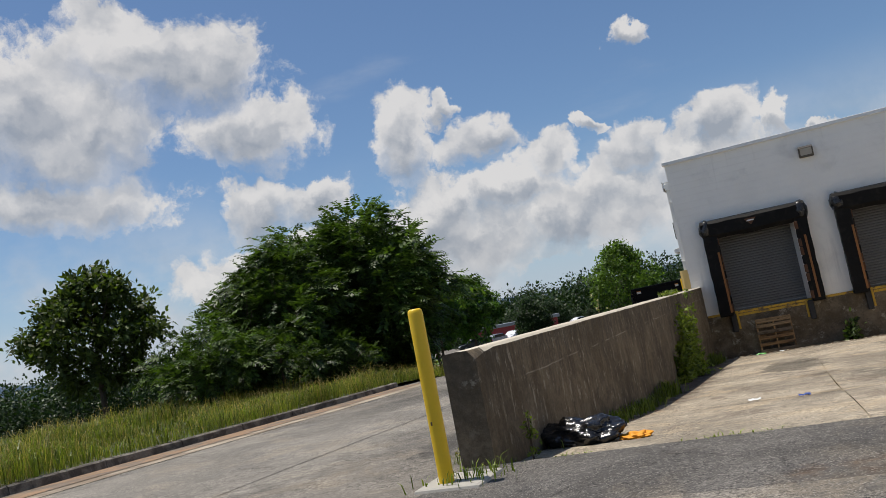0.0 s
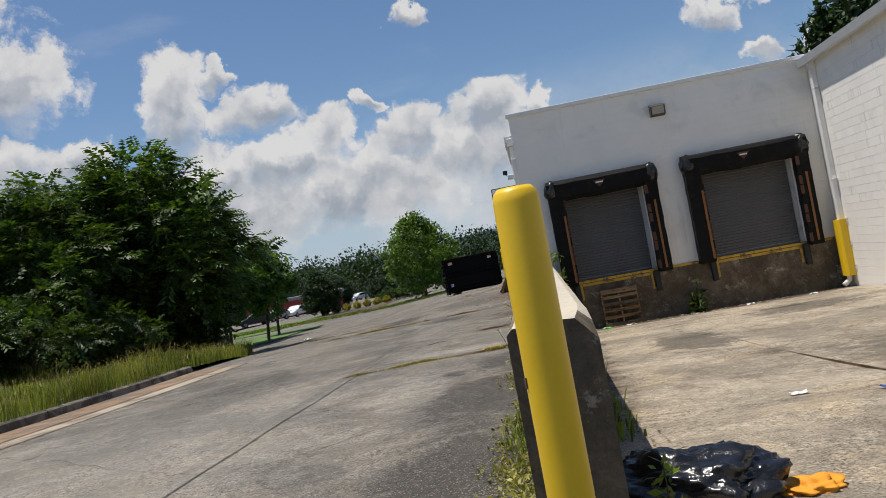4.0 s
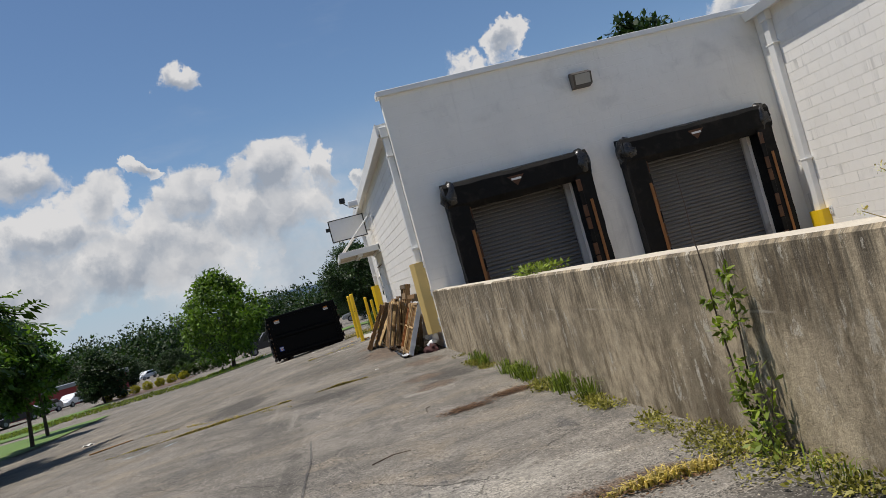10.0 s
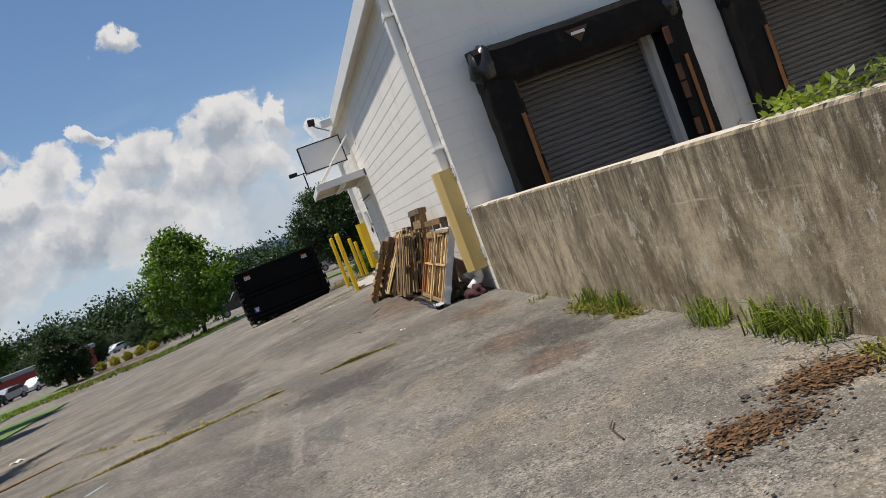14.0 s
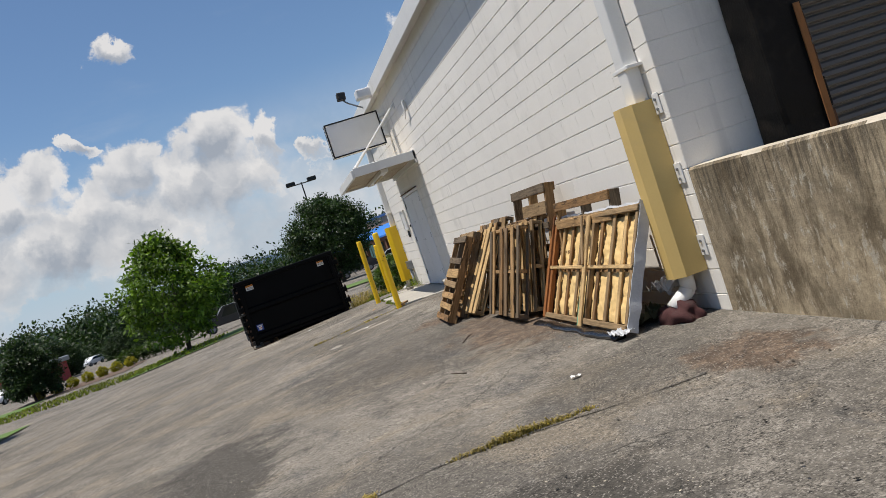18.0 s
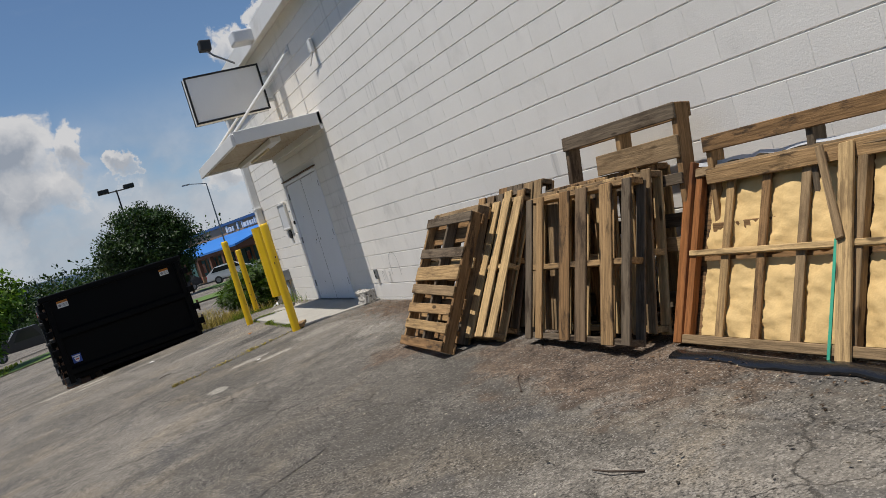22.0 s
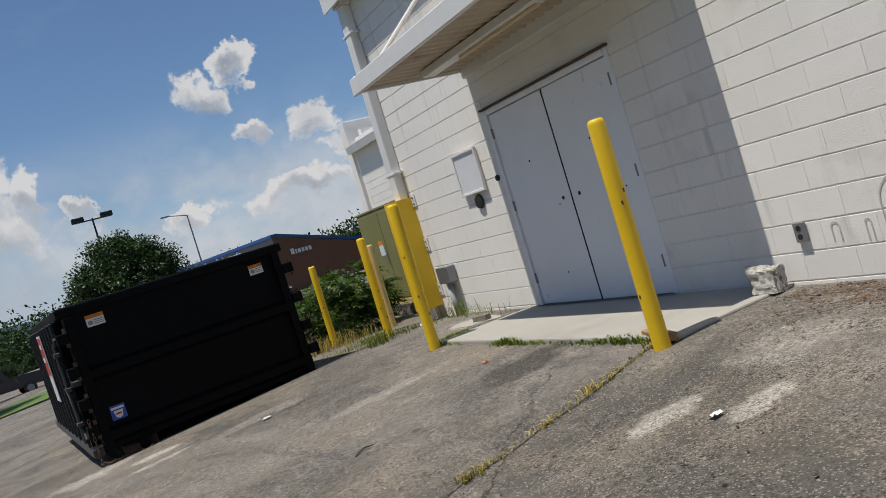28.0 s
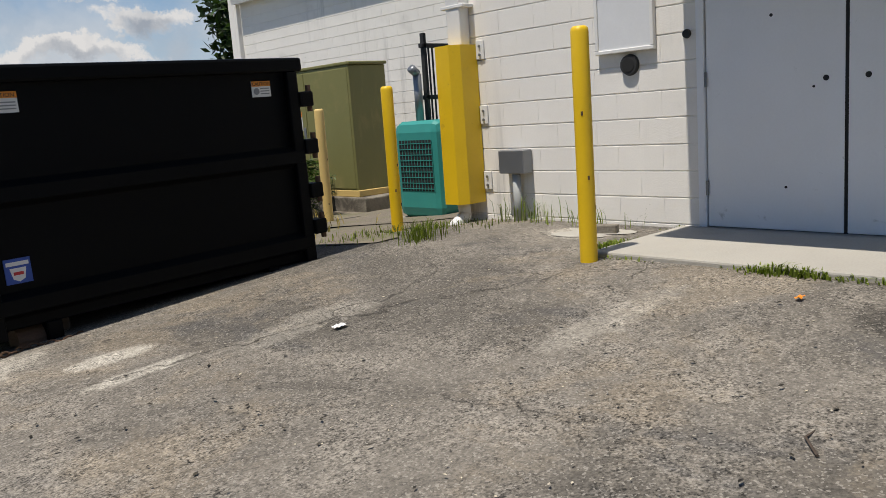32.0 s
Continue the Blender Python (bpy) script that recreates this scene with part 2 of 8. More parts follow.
WHITE_BLOCK = surface("painted_block", (0.83, 0.80, 0.74), 0.75, vary=0.10, scale=0.9, grain=90, grain_amount=0.05, bump=0.25, tint=(0.46, 0.44, 0.40), tint_amount=0.5, tint_scale=1.1, tint_edge=(0.56, 0.8), per_object=0.012, local=False, streak=0.55)
GREY_WALL = surface("painted_dock_wall", (0.83, 0.80, 0.735), 0.75, vary=0.1, scale=0.8, grain=80, grain_amount=0.06, bump=0.3, tint=(0.42, 0.41, 0.38), tint_amount=0.5, tint_edge=(0.52, 0.85), local=False, streak=0.3)
WHITE_METAL = surface("white_metal", (0.72, 0.715, 0.69), 0.45, vary=0.12, scale=2, grain_amount=0.04, bump=0.05, tint=(0.36, 0.30, 0.22), tint_amount=0.4, tint_edge=(0.62, 0.85))
DOOR_WHITE = surface("white_door_paint", (0.84, 0.85, 0.86), 0.45, vary=0.06, scale=1.5, grain_amount=0.03, bump=0.05, tint=(0.33, 0.32, 0.30), tint_amount=0.5, tint_edge=(0.64, 0.74), tint_scale=6)


def zone(n, vec, x, y, rx, ry, ragged=1.0):
    """A soft, ragged patch of ground round (x, y)."""
    m = n.add("ShaderNodeMapping", Vector=vec)
    m.vector_type = "TEXTURE"
    m.inputs["Location"].default_value, m.inputs["Scale"].default_value = (x, y, 0), (rx, ry, 50)
    d = n.math("SUBTRACT", 1.0, n.vmath("LENGTH", m.outputs[0], out=1))
    edge = n.math("MULTIPLY", n.math("SUBTRACT", n.noise(vec, 3.1, 9.0, 0.72), 0.5), 2.2 * ragged)
    return n.ramp(n.math("ADD", d, edge), 0.05, 0.5)


def pavement_material(name, base, crack_scale, stains, gravel, dirt=(), tar=(), pale=()):
    """Weathered paving: stone aggregate, bleached and dark patches, washed dirt, thin cracks."""
    m = bpy.data.materials.new(name)
    m.use_nodes = True
    n = Nodes(m.node_tree)
    vec = n.add("ShaderNodeNewGeometry").outputs["Position"]
    patch = n.noise(vec, 0.5, 10.0, 0.72, 0.6)
    patch2 = n.noise(n.vmath("MULTIPLY", vec, (1.0, 0.45, 1.0)), 1.3, 9.0, 0.74, 0.3)
    dust = n.noise(n.vmath("ADD", vec, (31.0, 17.0, 0.0)), 0.8, 9.0, 0.72, 0.4)
    blotch = n.noise(vec, 6.0, 7.0, 0.76)
    grit = n.noise(vec, gravel * 0.4, 3.0, 0.75)
    vo = n.add("ShaderNodeTexVoronoi", Vector=vec, Scale=gravel)
    stone = n.add("ShaderNodeSeparateColor", Color=vo.outputs["Color"])
    col = n.mix(n.ramp(patch, 0.40, 0.60), tuple(c * 0.72 for c in base), tuple(c * 1.26 for c in base))
    col = n.mix(n.math("MULTIPLY", n.ramp(patch2, 0.53, 0.64), 0.75), col, stains)
    col = n.mix(n.math("MULTIPLY", n.ramp(dust, 0.50, 0.62), 0.55), col, tuple(c * k for c, k in zip(base, (1.5, 1.38, 1.2))))
    for z_ in tar:
        col = n.mix(n.math("MULTIPLY", zone(n, vec, *z_[:4]), z_[4] if len(z_) > 4 else 0.9), col, tuple(c * 0.36 for c in base))
    for z_ in pale:
        col = n.mix(n.math("MULTIPLY", zone(n, vec, *z_[:4]), z_[4]), col, (0.42, 0.39, 0.33))
    for z_ in dirt:
        col = n.mix(n.math("MULTIPLY", zone(n, vec, *z_), 0.95), col, n.mix(n.ramp(blotch, 0.3, 0.7), (0.055, 0.039, 0.028), (0.15, 0.107, 0.074)))
    fleck = n.ramp(n.noise(vec, gravel * 0.2, 6.0, 0.8), 0.32, 0.68)
    speck = n.ramp(n.noise(vec, gravel * 0.62, 2.0, 0.6), 0.34, 0.66)
    loose = n.ramp(n.noise(vec, 2.3, 8.0, 0.75), 0.42, 0.58, 0.55, 1.35)
    val = n.math("ADD", -0.10, n.math("ADD", n.math("MULTIPLY", stone.outputs[0], 0.55), n.math("ADD", n.math("MULTIPLY", speck, 0.6), n.math("ADD", n.math("MULTIPLY", fleck, 0.72), n.math("MULTIPLY", blotch, 0.5)))))
    val = n.math("ADD", 0.85, n.math("MULTIPLY", n.math("SUBTRACT", val, 0.95), loose))
    col = n.vmath("SCALE", col, n.math("MAXIMUM", val, 0.15))
    col = n.mix(n.math("MULTIPLY", n.ramp(stone.outputs[1], 0.9, 0.93), 0.45), col, (0.40, 0.37, 0.32))
    spot = n.add("ShaderNodeTexVoronoi", Vector=vec, Scale=1.9)
    drop = n.add("ShaderNodeSeparateColor", Color=spot.outputs["Color"])
    blot = n.math("ADD", spot.outputs["Distance"], n.math("MULTIPLY", n.math("SUBTRACT", blotch, 0.5), 0.14))
    col = n.mix(n.math("MULTIPLY", n.math("MULTIPLY", n.ramp(blot, 0.05, 0.09, 1.0, 0.0), n.ramp(drop.outputs[2], 0.6, 0.64)), 0.6), col, tuple(c * 0.3 for c in base))
    bent = n.vmath("ADD", vec, n.vmath("SCALE", n.add("ShaderNodeTexNoise", Vector=vec, Scale=1.3, Detail=8.0, Roughness=0.65).outputs["Color"], 0.6))
    v = n.add("ShaderNodeTexVoronoi", Vector=bent, Scale=crack_scale)
    v.feature = "DISTANCE_TO_EDGE"
    v2 = n.add("ShaderNodeTexVoronoi", Vector=n.vmath("ADD", bent, (5.0, 3.0, 0.0)), Scale=crack_scale * 4.6)
    v2.feature = "DISTANCE_TO_EDGE"
    crack = n.math("MULTIPLY", n.ramp(v.outputs["Distance"], 0.0, 0.003, 1.0, 0.0), n.ramp(n.noise(vec, 0.4, 3.0), 0.42, 0.54))
    fine = n.math("MULTIPLY", n.ramp(v2.outputs["Distance"], 0.0, 0.009, 1.0, 0.0), n.ramp(n.noise(vec, 0.55, 5.0), 0.54, 0.62))
    crack = n.math("MAXIMUM", crack, fine)
    col = n.mix(n.math("MULTIPLY", crack, 0.6), col, (0.02, 0.018, 0.015))
    h = n.math("SUBTRACT", n.math("ADD", n.math("MULTIPLY", stone.outputs[0], 0.5), n.math("MULTIPLY", grit, 0.8)), n.math("MULTIPLY", crack, 1.5))
    bp = n.add("ShaderNodeBump", Height=h, Distance=0.007, Strength=0.75)
    b = n.add("ShaderNodeBsdfPrincipled", **{"Base Color": col, "Roughness": 0.88, "Normal": bp.outputs[0]})
    b.inputs["Specular IOR Level"].default_value = 0.3
    n.tree.links.new(b.outputs[0], n.add("ShaderNodeOutputMaterial").inputs[0])
    return m


def concrete_material(name, base, grime=0.5, pale=0.62):
    """Cast concrete with run-off stains from its top, pits, pale scabs and board seams."""
    m = bpy.data.materials.new(name)
    m.use_nodes = True
    n = Nodes(m.node_tree)
    vec = n.add("ShaderNodeNewGeometry").outputs["Position"]
    bent = n.vmath("ADD", vec, n.vmath("SCALE", n.add("ShaderNodeTexNoise", Vector=vec, Scale=2.0, Detail=4.0).outputs["Color"], 0.09))
    runs = n.noise(n.vmath("MULTIPLY", bent, (1.0, 2.0, 0.7)), 1.9, 10.0, 0.74)
    cloudy = n.noise(vec, 1.1, 10.0, 0.74, 0.4)
    grain = n.noise(vec, 85.0, 3.0, 0.7)
    pits = n.noise(vec, 22.0, 5.0, 0.68)
    scab = n.math("MULTIPLY", n.ramp(n.noise(n.vmath("MULTIPLY", bent, (1.0, 2.4, 1.0)), 3.4, 9.0, 0.78), 0.56, 0.61), n.ramp(n.noise(vec, 0.6, 3.0), 0.36, 0.52))
    col = n.mix(n.ramp(cloudy, 0.38, 0.62), tuple(c * 0.5 for c in base), tuple(c * 1.12 for c in base))
    col = n.mix(n.math("MULTIPLY", n.ramp(n.noise(vec, 3.2, 7.0, 0.7, 0.5), 0.48, 0.64), 0.4), col, tuple(c * 0.45 for c in base))
    col = n.mix(n.math("MULTIPLY", n.ramp(runs, 0.47, 0.62), grime), col, (0.10, 0.074, 0.044))
    z = n.add("ShaderNodeSeparateXYZ", Vector=vec).outputs["Z"]
    drip = n.math("MULTIPLY", n.ramp(z, 0.45, 1.16), n.ramp(n.noise(n.vmath("MULTIPLY", vec, (1.0, 7.0, 0.4)), 2.6, 8.0, 0.74), 0.44, 0.58))
    col = n.mix(n.math("MULTIPLY", drip, grime), col, (0.07, 0.06, 0.045))
    trickle = n.math("MULTIPLY", n.ramp(n.noise(n.vmath("MULTIPLY", bent, (1.0, 5.0, 1.1)), 2.2, 9.0, 0.76), 0.58, 0.65), n.ramp(n.noise(vec, 0.9, 3.0), 0.40, 0.62))
    col = n.mix(n.math("MULTIPLY", trickle, pale), col, (0.44, 0.39, 0.30))
    col = n.mix(n.math("MULTIPLY", scab, pale), col, (0.46, 0.42, 0.34))
    seam = n.math("MULTIPLY", n.ramp(n.math("ABSOLUTE", n.math("SUBTRACT", n.math("ADD", z, n.math("MULTIPLY", n.noise(vec, 1.6, 4.0), 0.06)), 0.87)), 0.0, 0.012, 1.0, 0.0), n.ramp(n.noise(vec, 1.1, 3.0), 0.5, 0.62))
    col = n.mix(n.math("MULTIPLY", seam, 0.5), col, (0.5, 0.46, 0.38))
    col = n.vmath("SCALE", col, n.math("ADD", 0.16, n.math("ADD", n.math("MULTIPLY", grain, 0.8), n.math("MULTIPLY", pits, 0.85))))
    bp = n.add("ShaderNodeBump", Height=n.math("ADD", grain, n.math("ADD", n.math("MULTIPLY", pits, 1.6), n.math("MULTIPLY", scab, 0.6))), Distance=0.006, Strength=0.5)
    b = n.add("ShaderNodeBsdfPrincipled", **{"Base Color": col, "Roughness": 0.9, "Normal": bp.outputs[0]})
    b.inputs["Specular IOR Level"].default_value = 0.25
    n.tree.links.new(b.outputs[0], n.add("ShaderNodeOutputMaterial").inputs[0])
    return m


YARD_DIRT = [(-0.25, 7.0, 0.55, 2.8), (-0.95, 3.0, 0.85, 1.9), (-1.3, 5.6, 0.5, 0.5), (-0.42, -7.5, 0.32, 0.24), (-0.95, -7.72, 0.26, 0.18), (-0.6, -1.2, 0.5, 0.7), (-0.95, -3.7, 0.4, 0.5), (-0.9, -5.0, 0.45, 0.4), (-0.8, -11.8, 0.6, 0.25), (-2.8, -21.5, 1.2, 1.0)]
YARD_TAR = [(-0.5, -15.8, 0.95, 1.7), (-0.35, -13.4, 0.6, 1.2), (-0.5, -18.6, 0.7, 1.6), (-1.1, -14.0, 0.35, 0.35), (-2.72, -11.5, 0.10, 7.5, 0.45), (-3.05, -5.0, 0.5, 1.8, 0.35), (-0.6, -4.1, 0.5, 0.9), (-4.3, 1.4, 0.9, 2.2), (-4.6, -12.0, 1.2, 3.5), (-2.4, -2.4, 0.8, 0.8), (-1.6, 11.0, 0.5, 0.35), (-2.2, 4.4, 1.7, 3.6, 0.5), (-2.2, 8.6, 1.4, 2.0, 0.35), (-1.2, -0.6, 1.0, 1.2, 0.5)]
YARD_PALE = [(-4.2, -17.0, 3.4, 8.0, 0.20), (-1.2, 8.9, 0.5, 0.4, 0.3), (-1.0, 7.3, 0.3, 0.5, 0.25), (-3.25, -3.0, 0.05, 1.6, 0.14), (-2.89, -4.2, 0.06, 1.7, 0.17), (-1.5, -11.0, 1.2, 0.5, 0.35), (-1.35, -14.9, 0.5, 1.6, 0.3), (-3.97, 14.5, 0.3, 0.14, 0.85), (-3.95, 14.05, 0.32, 0.1, 0.8), (-2.13, 8.9, 0.28, 0.16, 0.55), (-2.73, 7.77, 0.13, 0.2, 0.6), (-1.9, 8.5, 0.3, 0.12, 0.55), (-3.0, 13.9, 0.7, 0.22, 0.28), (-4.6, 15.0, 0.5, 0.4, 0.6),
             (-1.0, -5.2, 0.5, 0.5, 0.3), (-2.2, 12.3, 0.7, 0.16, 0.3), (-0.5, 13.8, 0.3, 0.45, 0.8)]
ASPHALT = pavement_material("old_asphalt", (0.150, 0.135, 0.113), 0.26, (0.082, 0.078, 0.073), 118.0, YARD_DIRT, YARD_TAR, YARD_PALE)
ASPHALT_DARK = pavement_material("dark_asphalt", (0.090, 0.083, 0.074), 0.5, (0.058, 0.055, 0.052), 118.0, [(3.6, -22.5, 1.4, 1.2)])
APRON = pavement_material("worn_concrete_slab", (0.30, 0.255, 0.19), 0.16, (0.165, 0.13, 0.095), 100.0, [(0.5, -9.0, 0.6, 9.0), (4.5, -0.6, 5.0, 0.7)], [(4.5, -14, 1.6, 2.4), (2.4, -9, 0.8, 2.5), (5.5, -5, 1.5, 2)])
SLAB = surface("pale_concrete", (0.37, 0.35, 0.305), 0.85, vary=0.14, scale=2.2, grain=70, grain_amount=0.14, bump=0.4, tint=(0.28, 0.26, 0.23), tint_amount=0.5, local=False)
KERB = surface("kerb_concrete", (0.22, 0.195, 0.155), 0.9, vary=0.45, scale=4, grain=40, grain_amount=0.35, bump=0.8, tint=(0.075, 0.064, 0.05), tint_amount=0.9, tint_scale=2.6, tint_edge=(0.42, 0.58), local=False)
GUTTER = surface("gutter_concrete", (0.35, 0.295, 0.22), 0.9, vary=0.25, scale=1.5, grain=60, grain_amount=0.15, bump=0.4, tint=(0.16, 0.115, 0.075), tint_amount=0.8, tint_scale=1.1, tint_edge=(0.42, 0.6), local=False)
SILT = surface("orange_silt", (0.26, 0.165, 0.095), 0.95, vary=0.4, scale=2.4, grain=40, grain_amount=0.35, bump=0.6, tint=(0.15, 0.12, 0.09), tint_amount=0.9, tint_scale=2.2, tint_edge=(0.42, 0.58), local=False)
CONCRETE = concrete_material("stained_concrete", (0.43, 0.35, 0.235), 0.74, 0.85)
# grimy copy of the concrete, its base also lowered to carry shade
CONCRETE_GRIMY_SHADED = concrete_material("grimy_shaded_concrete", (0.175, 0.138, 0.094), 0.75, 0.5)
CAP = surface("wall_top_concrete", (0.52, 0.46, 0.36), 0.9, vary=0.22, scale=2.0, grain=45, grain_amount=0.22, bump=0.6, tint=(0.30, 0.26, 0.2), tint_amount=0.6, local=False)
SOIL = surface("verge_soil", (0.10, 0.085, 0.05), 0.95, vary=0.4, scale=0.6, grain=25, grain_amount=0.3, bump=0.6, tint=(0.05, 0.075, 0.025), tint_amount=0.9, tint_edge=(0.35, 0.6), local=False)
LAND = surface("distant_land", (0.055, 0.085, 0.03), 0.95, vary=0.4, scale=0.05, grain=2, grain_amount=0.3, bump=0.0, tint=(0.12, 0.14, 0.05), tint_amount=0.5, tint_scale=0.02, local=False)
LAWN = surface("mown_lawn", (0.085, 0.15, 0.03), 0.95, vary=0.3, scale=0.7, grain=30, grain_amount=0.3, bump=0.6, tint=(0.2, 0.19, 0.07), tint_amount=0.4, local=False)
GRAVEL = surface("gravel_strip", (0.17, 0.145, 0.11), 0.95, vary=0.3, scale=3, grain=45, grain_amount=0.5, bump=1.0, tint=(0.12, 0.13, 0.05), tint_amount=0.5, local=False)
DIRT = surface("leaf_litter_dirt", (0.115, 0.075, 0.05), 0.95, vary=0.4, scale=4, grain=45, grain_amount=0.4, bump=0.8, tint=(0.2, 0.16, 0.12), tint_amount=0.6, local=False)
YELLOW = surface("safety_yellow_paint", (0.78, 0.50, 0.012), 0.42, vary=0.1, scale=3, grain_amount=0.04, bump=0.06, tint=(0.42, 0.22, 0.03), tint_amount=0.5, tint_scale=9, tint_edge=(0.66, 0.74))
YELLOW_FADED = surface("faded_yellow_paint", (0.66, 0.47, 0.17), 0.6, vary=0.1, scale=2, grain_amount=0.04, bump=0.06, tint=(0.5, 0.38, 0.2), tint_amount=0.5)
YELLOW_EDGE = surface("chipped_yellow_steel", (0.55, 0.33, 0.03), 0.6, vary=0.25, scale=5, grain_amount=0.1, bump=0.2, tint=(0.09, 0.06, 0.04), tint_amount=0.9, tint_scale=6)
GUIDE = surface("grey_door_guide", (0.42, 0.41, 0.39), 0.6, vary=0.25, scale=3, grain_amount=0.1, bump=0.1, tint=(0.2, 0.18, 0.15), tint_amount=0.5)
SEAL = surface("black_dock_vinyl", (0.0075, 0.007, 0.0065), 0.55, spec=0.12, vary=0.5, scale=5, grain=50, grain_amount=0.2, bump=0.35, tint=(0.026, 0.022, 0.018), tint_amount=0.55, tint_scale=4)
SEAL_WEAR = surface("worn_seal_edge", (0.085, 0.036, 0.014), 0.8, vary=0.5, scale=8, grain=40, grain_amount=0.3, bump=0.5, tint=(0.03, 0.025, 0.02), tint_amount=0.9, tint_scale=7, stretch=(1, 1, 0.3))
SEAL_WOOD = surface("bare_seal_timber", (0.24, 0.10, 0.028), 0.8, vary=0.5, scale=5, grain=30, grain_amount=0.3, bump=0.4, stretch=(1, 1, 0.25))
SEAL_FOLD = surface("glossy_seal_vinyl", (0.016, 0.015, 0.014), 0.28, spec=0.5, vary=0.4, scale=9, grain=30, grain_amount=0.15, bump=0.5)
SHUTTER = surface("grey_steel_shutter", (0.135, 0.128, 0.118), 0.5, metal=0.1, vary=0.14, scale=1.2, grain_amount=0.05, bump=0.05, tint=(0.12, 0.11, 0.10), tint_amount=0.5, stretch=(1, 1, 1))
STEEL = surface("grey_steel", (0.25, 0.26, 0.27), 0.4, metal=0.6, vary=0.15, grain_amount=0.05, bump=0.05)
RUBBER = surface("black_rubber", (0.02, 0.02, 0.02), 0.7, vary=0.3, bump=0.2)
BLACK_PAINT = surface("black_bin_paint", (0.0026, 0.003, 0.0036), 0.5, vary=0.25, scale=2, grain_amount=0.1, bump=0.06, tint=(0.02, 0.018, 0.016), tint_amount=0.3, tint_scale=6, tint_edge=(0.72, 0.78), spec=0.09)
# lighter copy of the bin paint: light caught by ribs and rails, as colour
SHEEN_PAINT = surface("lit_black_paint", (0.035, 0.037, 0.04), 0.4, vary=0.4, scale=6, grain_amount=0.15, bump=0.1, spec=0.5)
RUST = surface("rusty_steel", (0.10, 0.055, 0.03), 0.8, vary=0.4, scale=6, grain_amount=0.25, bump=0.4)
def wood_material(name, grey, mid, pale, dark=(0.028, 0.019, 0.012), wear=0.8):
    """Sawn boards: each board its own tone, with grain along its length, dark weathering and knots."""
    m = bpy.data.materials.new(name)
    m.use_nodes = True
    n = Nodes(m.node_tree)
    r = n.add("ShaderNodeObjectInfo").outputs["Random"]
    vec = n.vmath("ADD", n.add("ShaderNodeTexCoord").outputs["Object"], n.vmath("SCALE", (17.3, 9.1, 5.7), r))
    tone = n.mix(n.ramp(r, 0.28, 0.40), grey, mid)
    tone = n.mix(n.ramp(r, 0.62, 0.74), tone, pale)
    bow = n.vmath("ADD", vec, n.vmath("SCALE", n.add("ShaderNodeTexNoise", Vector=vec, Scale=3.0, Detail=2.0).outputs["Color"], 0.02))
    grain = n.noise(n.vmath("MULTIPLY", bow, (1.3, 26.0, 26.0)), 2.2, 8.0, 0.68)
    fine = n.noise(n.vmath("MULTIPLY", vec, (9.0, 130.0, 130.0)), 1.0, 3.0, 0.7)
    broad = n.noise(n.vmath("MULTIPLY", vec, (1.0, 3.5, 3.5)), 2.4, 8.0, 0.72)
    knot = n.add("ShaderNodeTexVoronoi", Vector=n.vmath("MULTIPLY", vec, (2.2, 7.0, 7.0)), Scale=1.0)
    col = n.vmath("SCALE", tone, n.math("ADD", 0.58, n.math("MULTIPLY", n.ramp(grain, 0.3, 0.7), 0.66)))
    col = n.mix(n.math("MULTIPLY", n.ramp(broad, 0.50, 0.64), wear), col, n.mix(grain, dark, tuple(c * 3.2 for c in dark)))
    col = n.mix(n.math("MULTIPLY", n.ramp(knot.outputs["Distance"], 0.08, 0.14, 1.0, 0.0), 0.8), col, dark)
    col = n.vmath("SCALE", col, n.math("ADD", 0.7, n.math("MULTIPLY", fine, 0.6)))
    bp = n.add("ShaderNodeBump", Height=n.math("ADD", grain, n.math("MULTIPLY", fine, 0.5)), Distance=0.006, Strength=0.7)
    b = n.add("ShaderNodeBsdfPrincipled", **{"Base Color": col, "Roughness": 0.85, "Normal": bp.outputs[0]})
    b.inputs["Specular IOR Level"].default_value = 0.2
    n.tree.links.new(b.outputs[0], n.add("ShaderNodeOutputMaterial").inputs[0])
    return m


WOOD_GREY = wood_material("weathered_board", (0.15, 0.115, 0.078), (0.25, 0.145, 0.065), (0.36, 0.225, 0.105), (0.024, 0.016, 0.010), 0.92)
WOOD_PALE = wood_material("pale_pine_board", (0.27, 0.185, 0.10), (0.40, 0.26, 0.12), (0.52, 0.355, 0.17), (0.06, 0.038, 0.02), 0.6)
WOOD_RED = wood_material("red_brown_board", (0.26, 0.10, 0.035), (0.30, 0.12, 0.04), (0.36, 0.19, 0.08), (0.05, 0.022, 0.012), 0.7)
KRAFT = surface("kraft_paper", (0.68, 0.47, 0.20), 0.75, vary=0.15, scale=4, grain=18, grain_amount=0.12, bump=0.5, tint=(0.45, 0.27, 0.1), tint_amount=0.5)
FILM = surface("white_wrap_film", (0.55, 0.56, 0.57), 0.35, vary=0.25, scale=6, grain_amount=0.1, bump=0.4)
BAG = surface("black_bin_bag", (0.012, 0.012, 0.013), 0.22, vary=0.2, scale=5, grain=20, grain_amount=0.1, bump=0.5, spec=0.6)
ORANGE = surface("orange_cloth", (0.75, 0.30, 0.015), 0.7, vary=0.2, scale=8, bump=0.3)
OLIVE = surface("olive_enclosure_paint", (0.20, 0.19, 0.065), 0.55, vary=0.14, scale=2, grain_amount=0.05, bump=0.05, tint=(0.28, 0.24, 0.09), tint_amount=0.6, tint_scale=2.5)
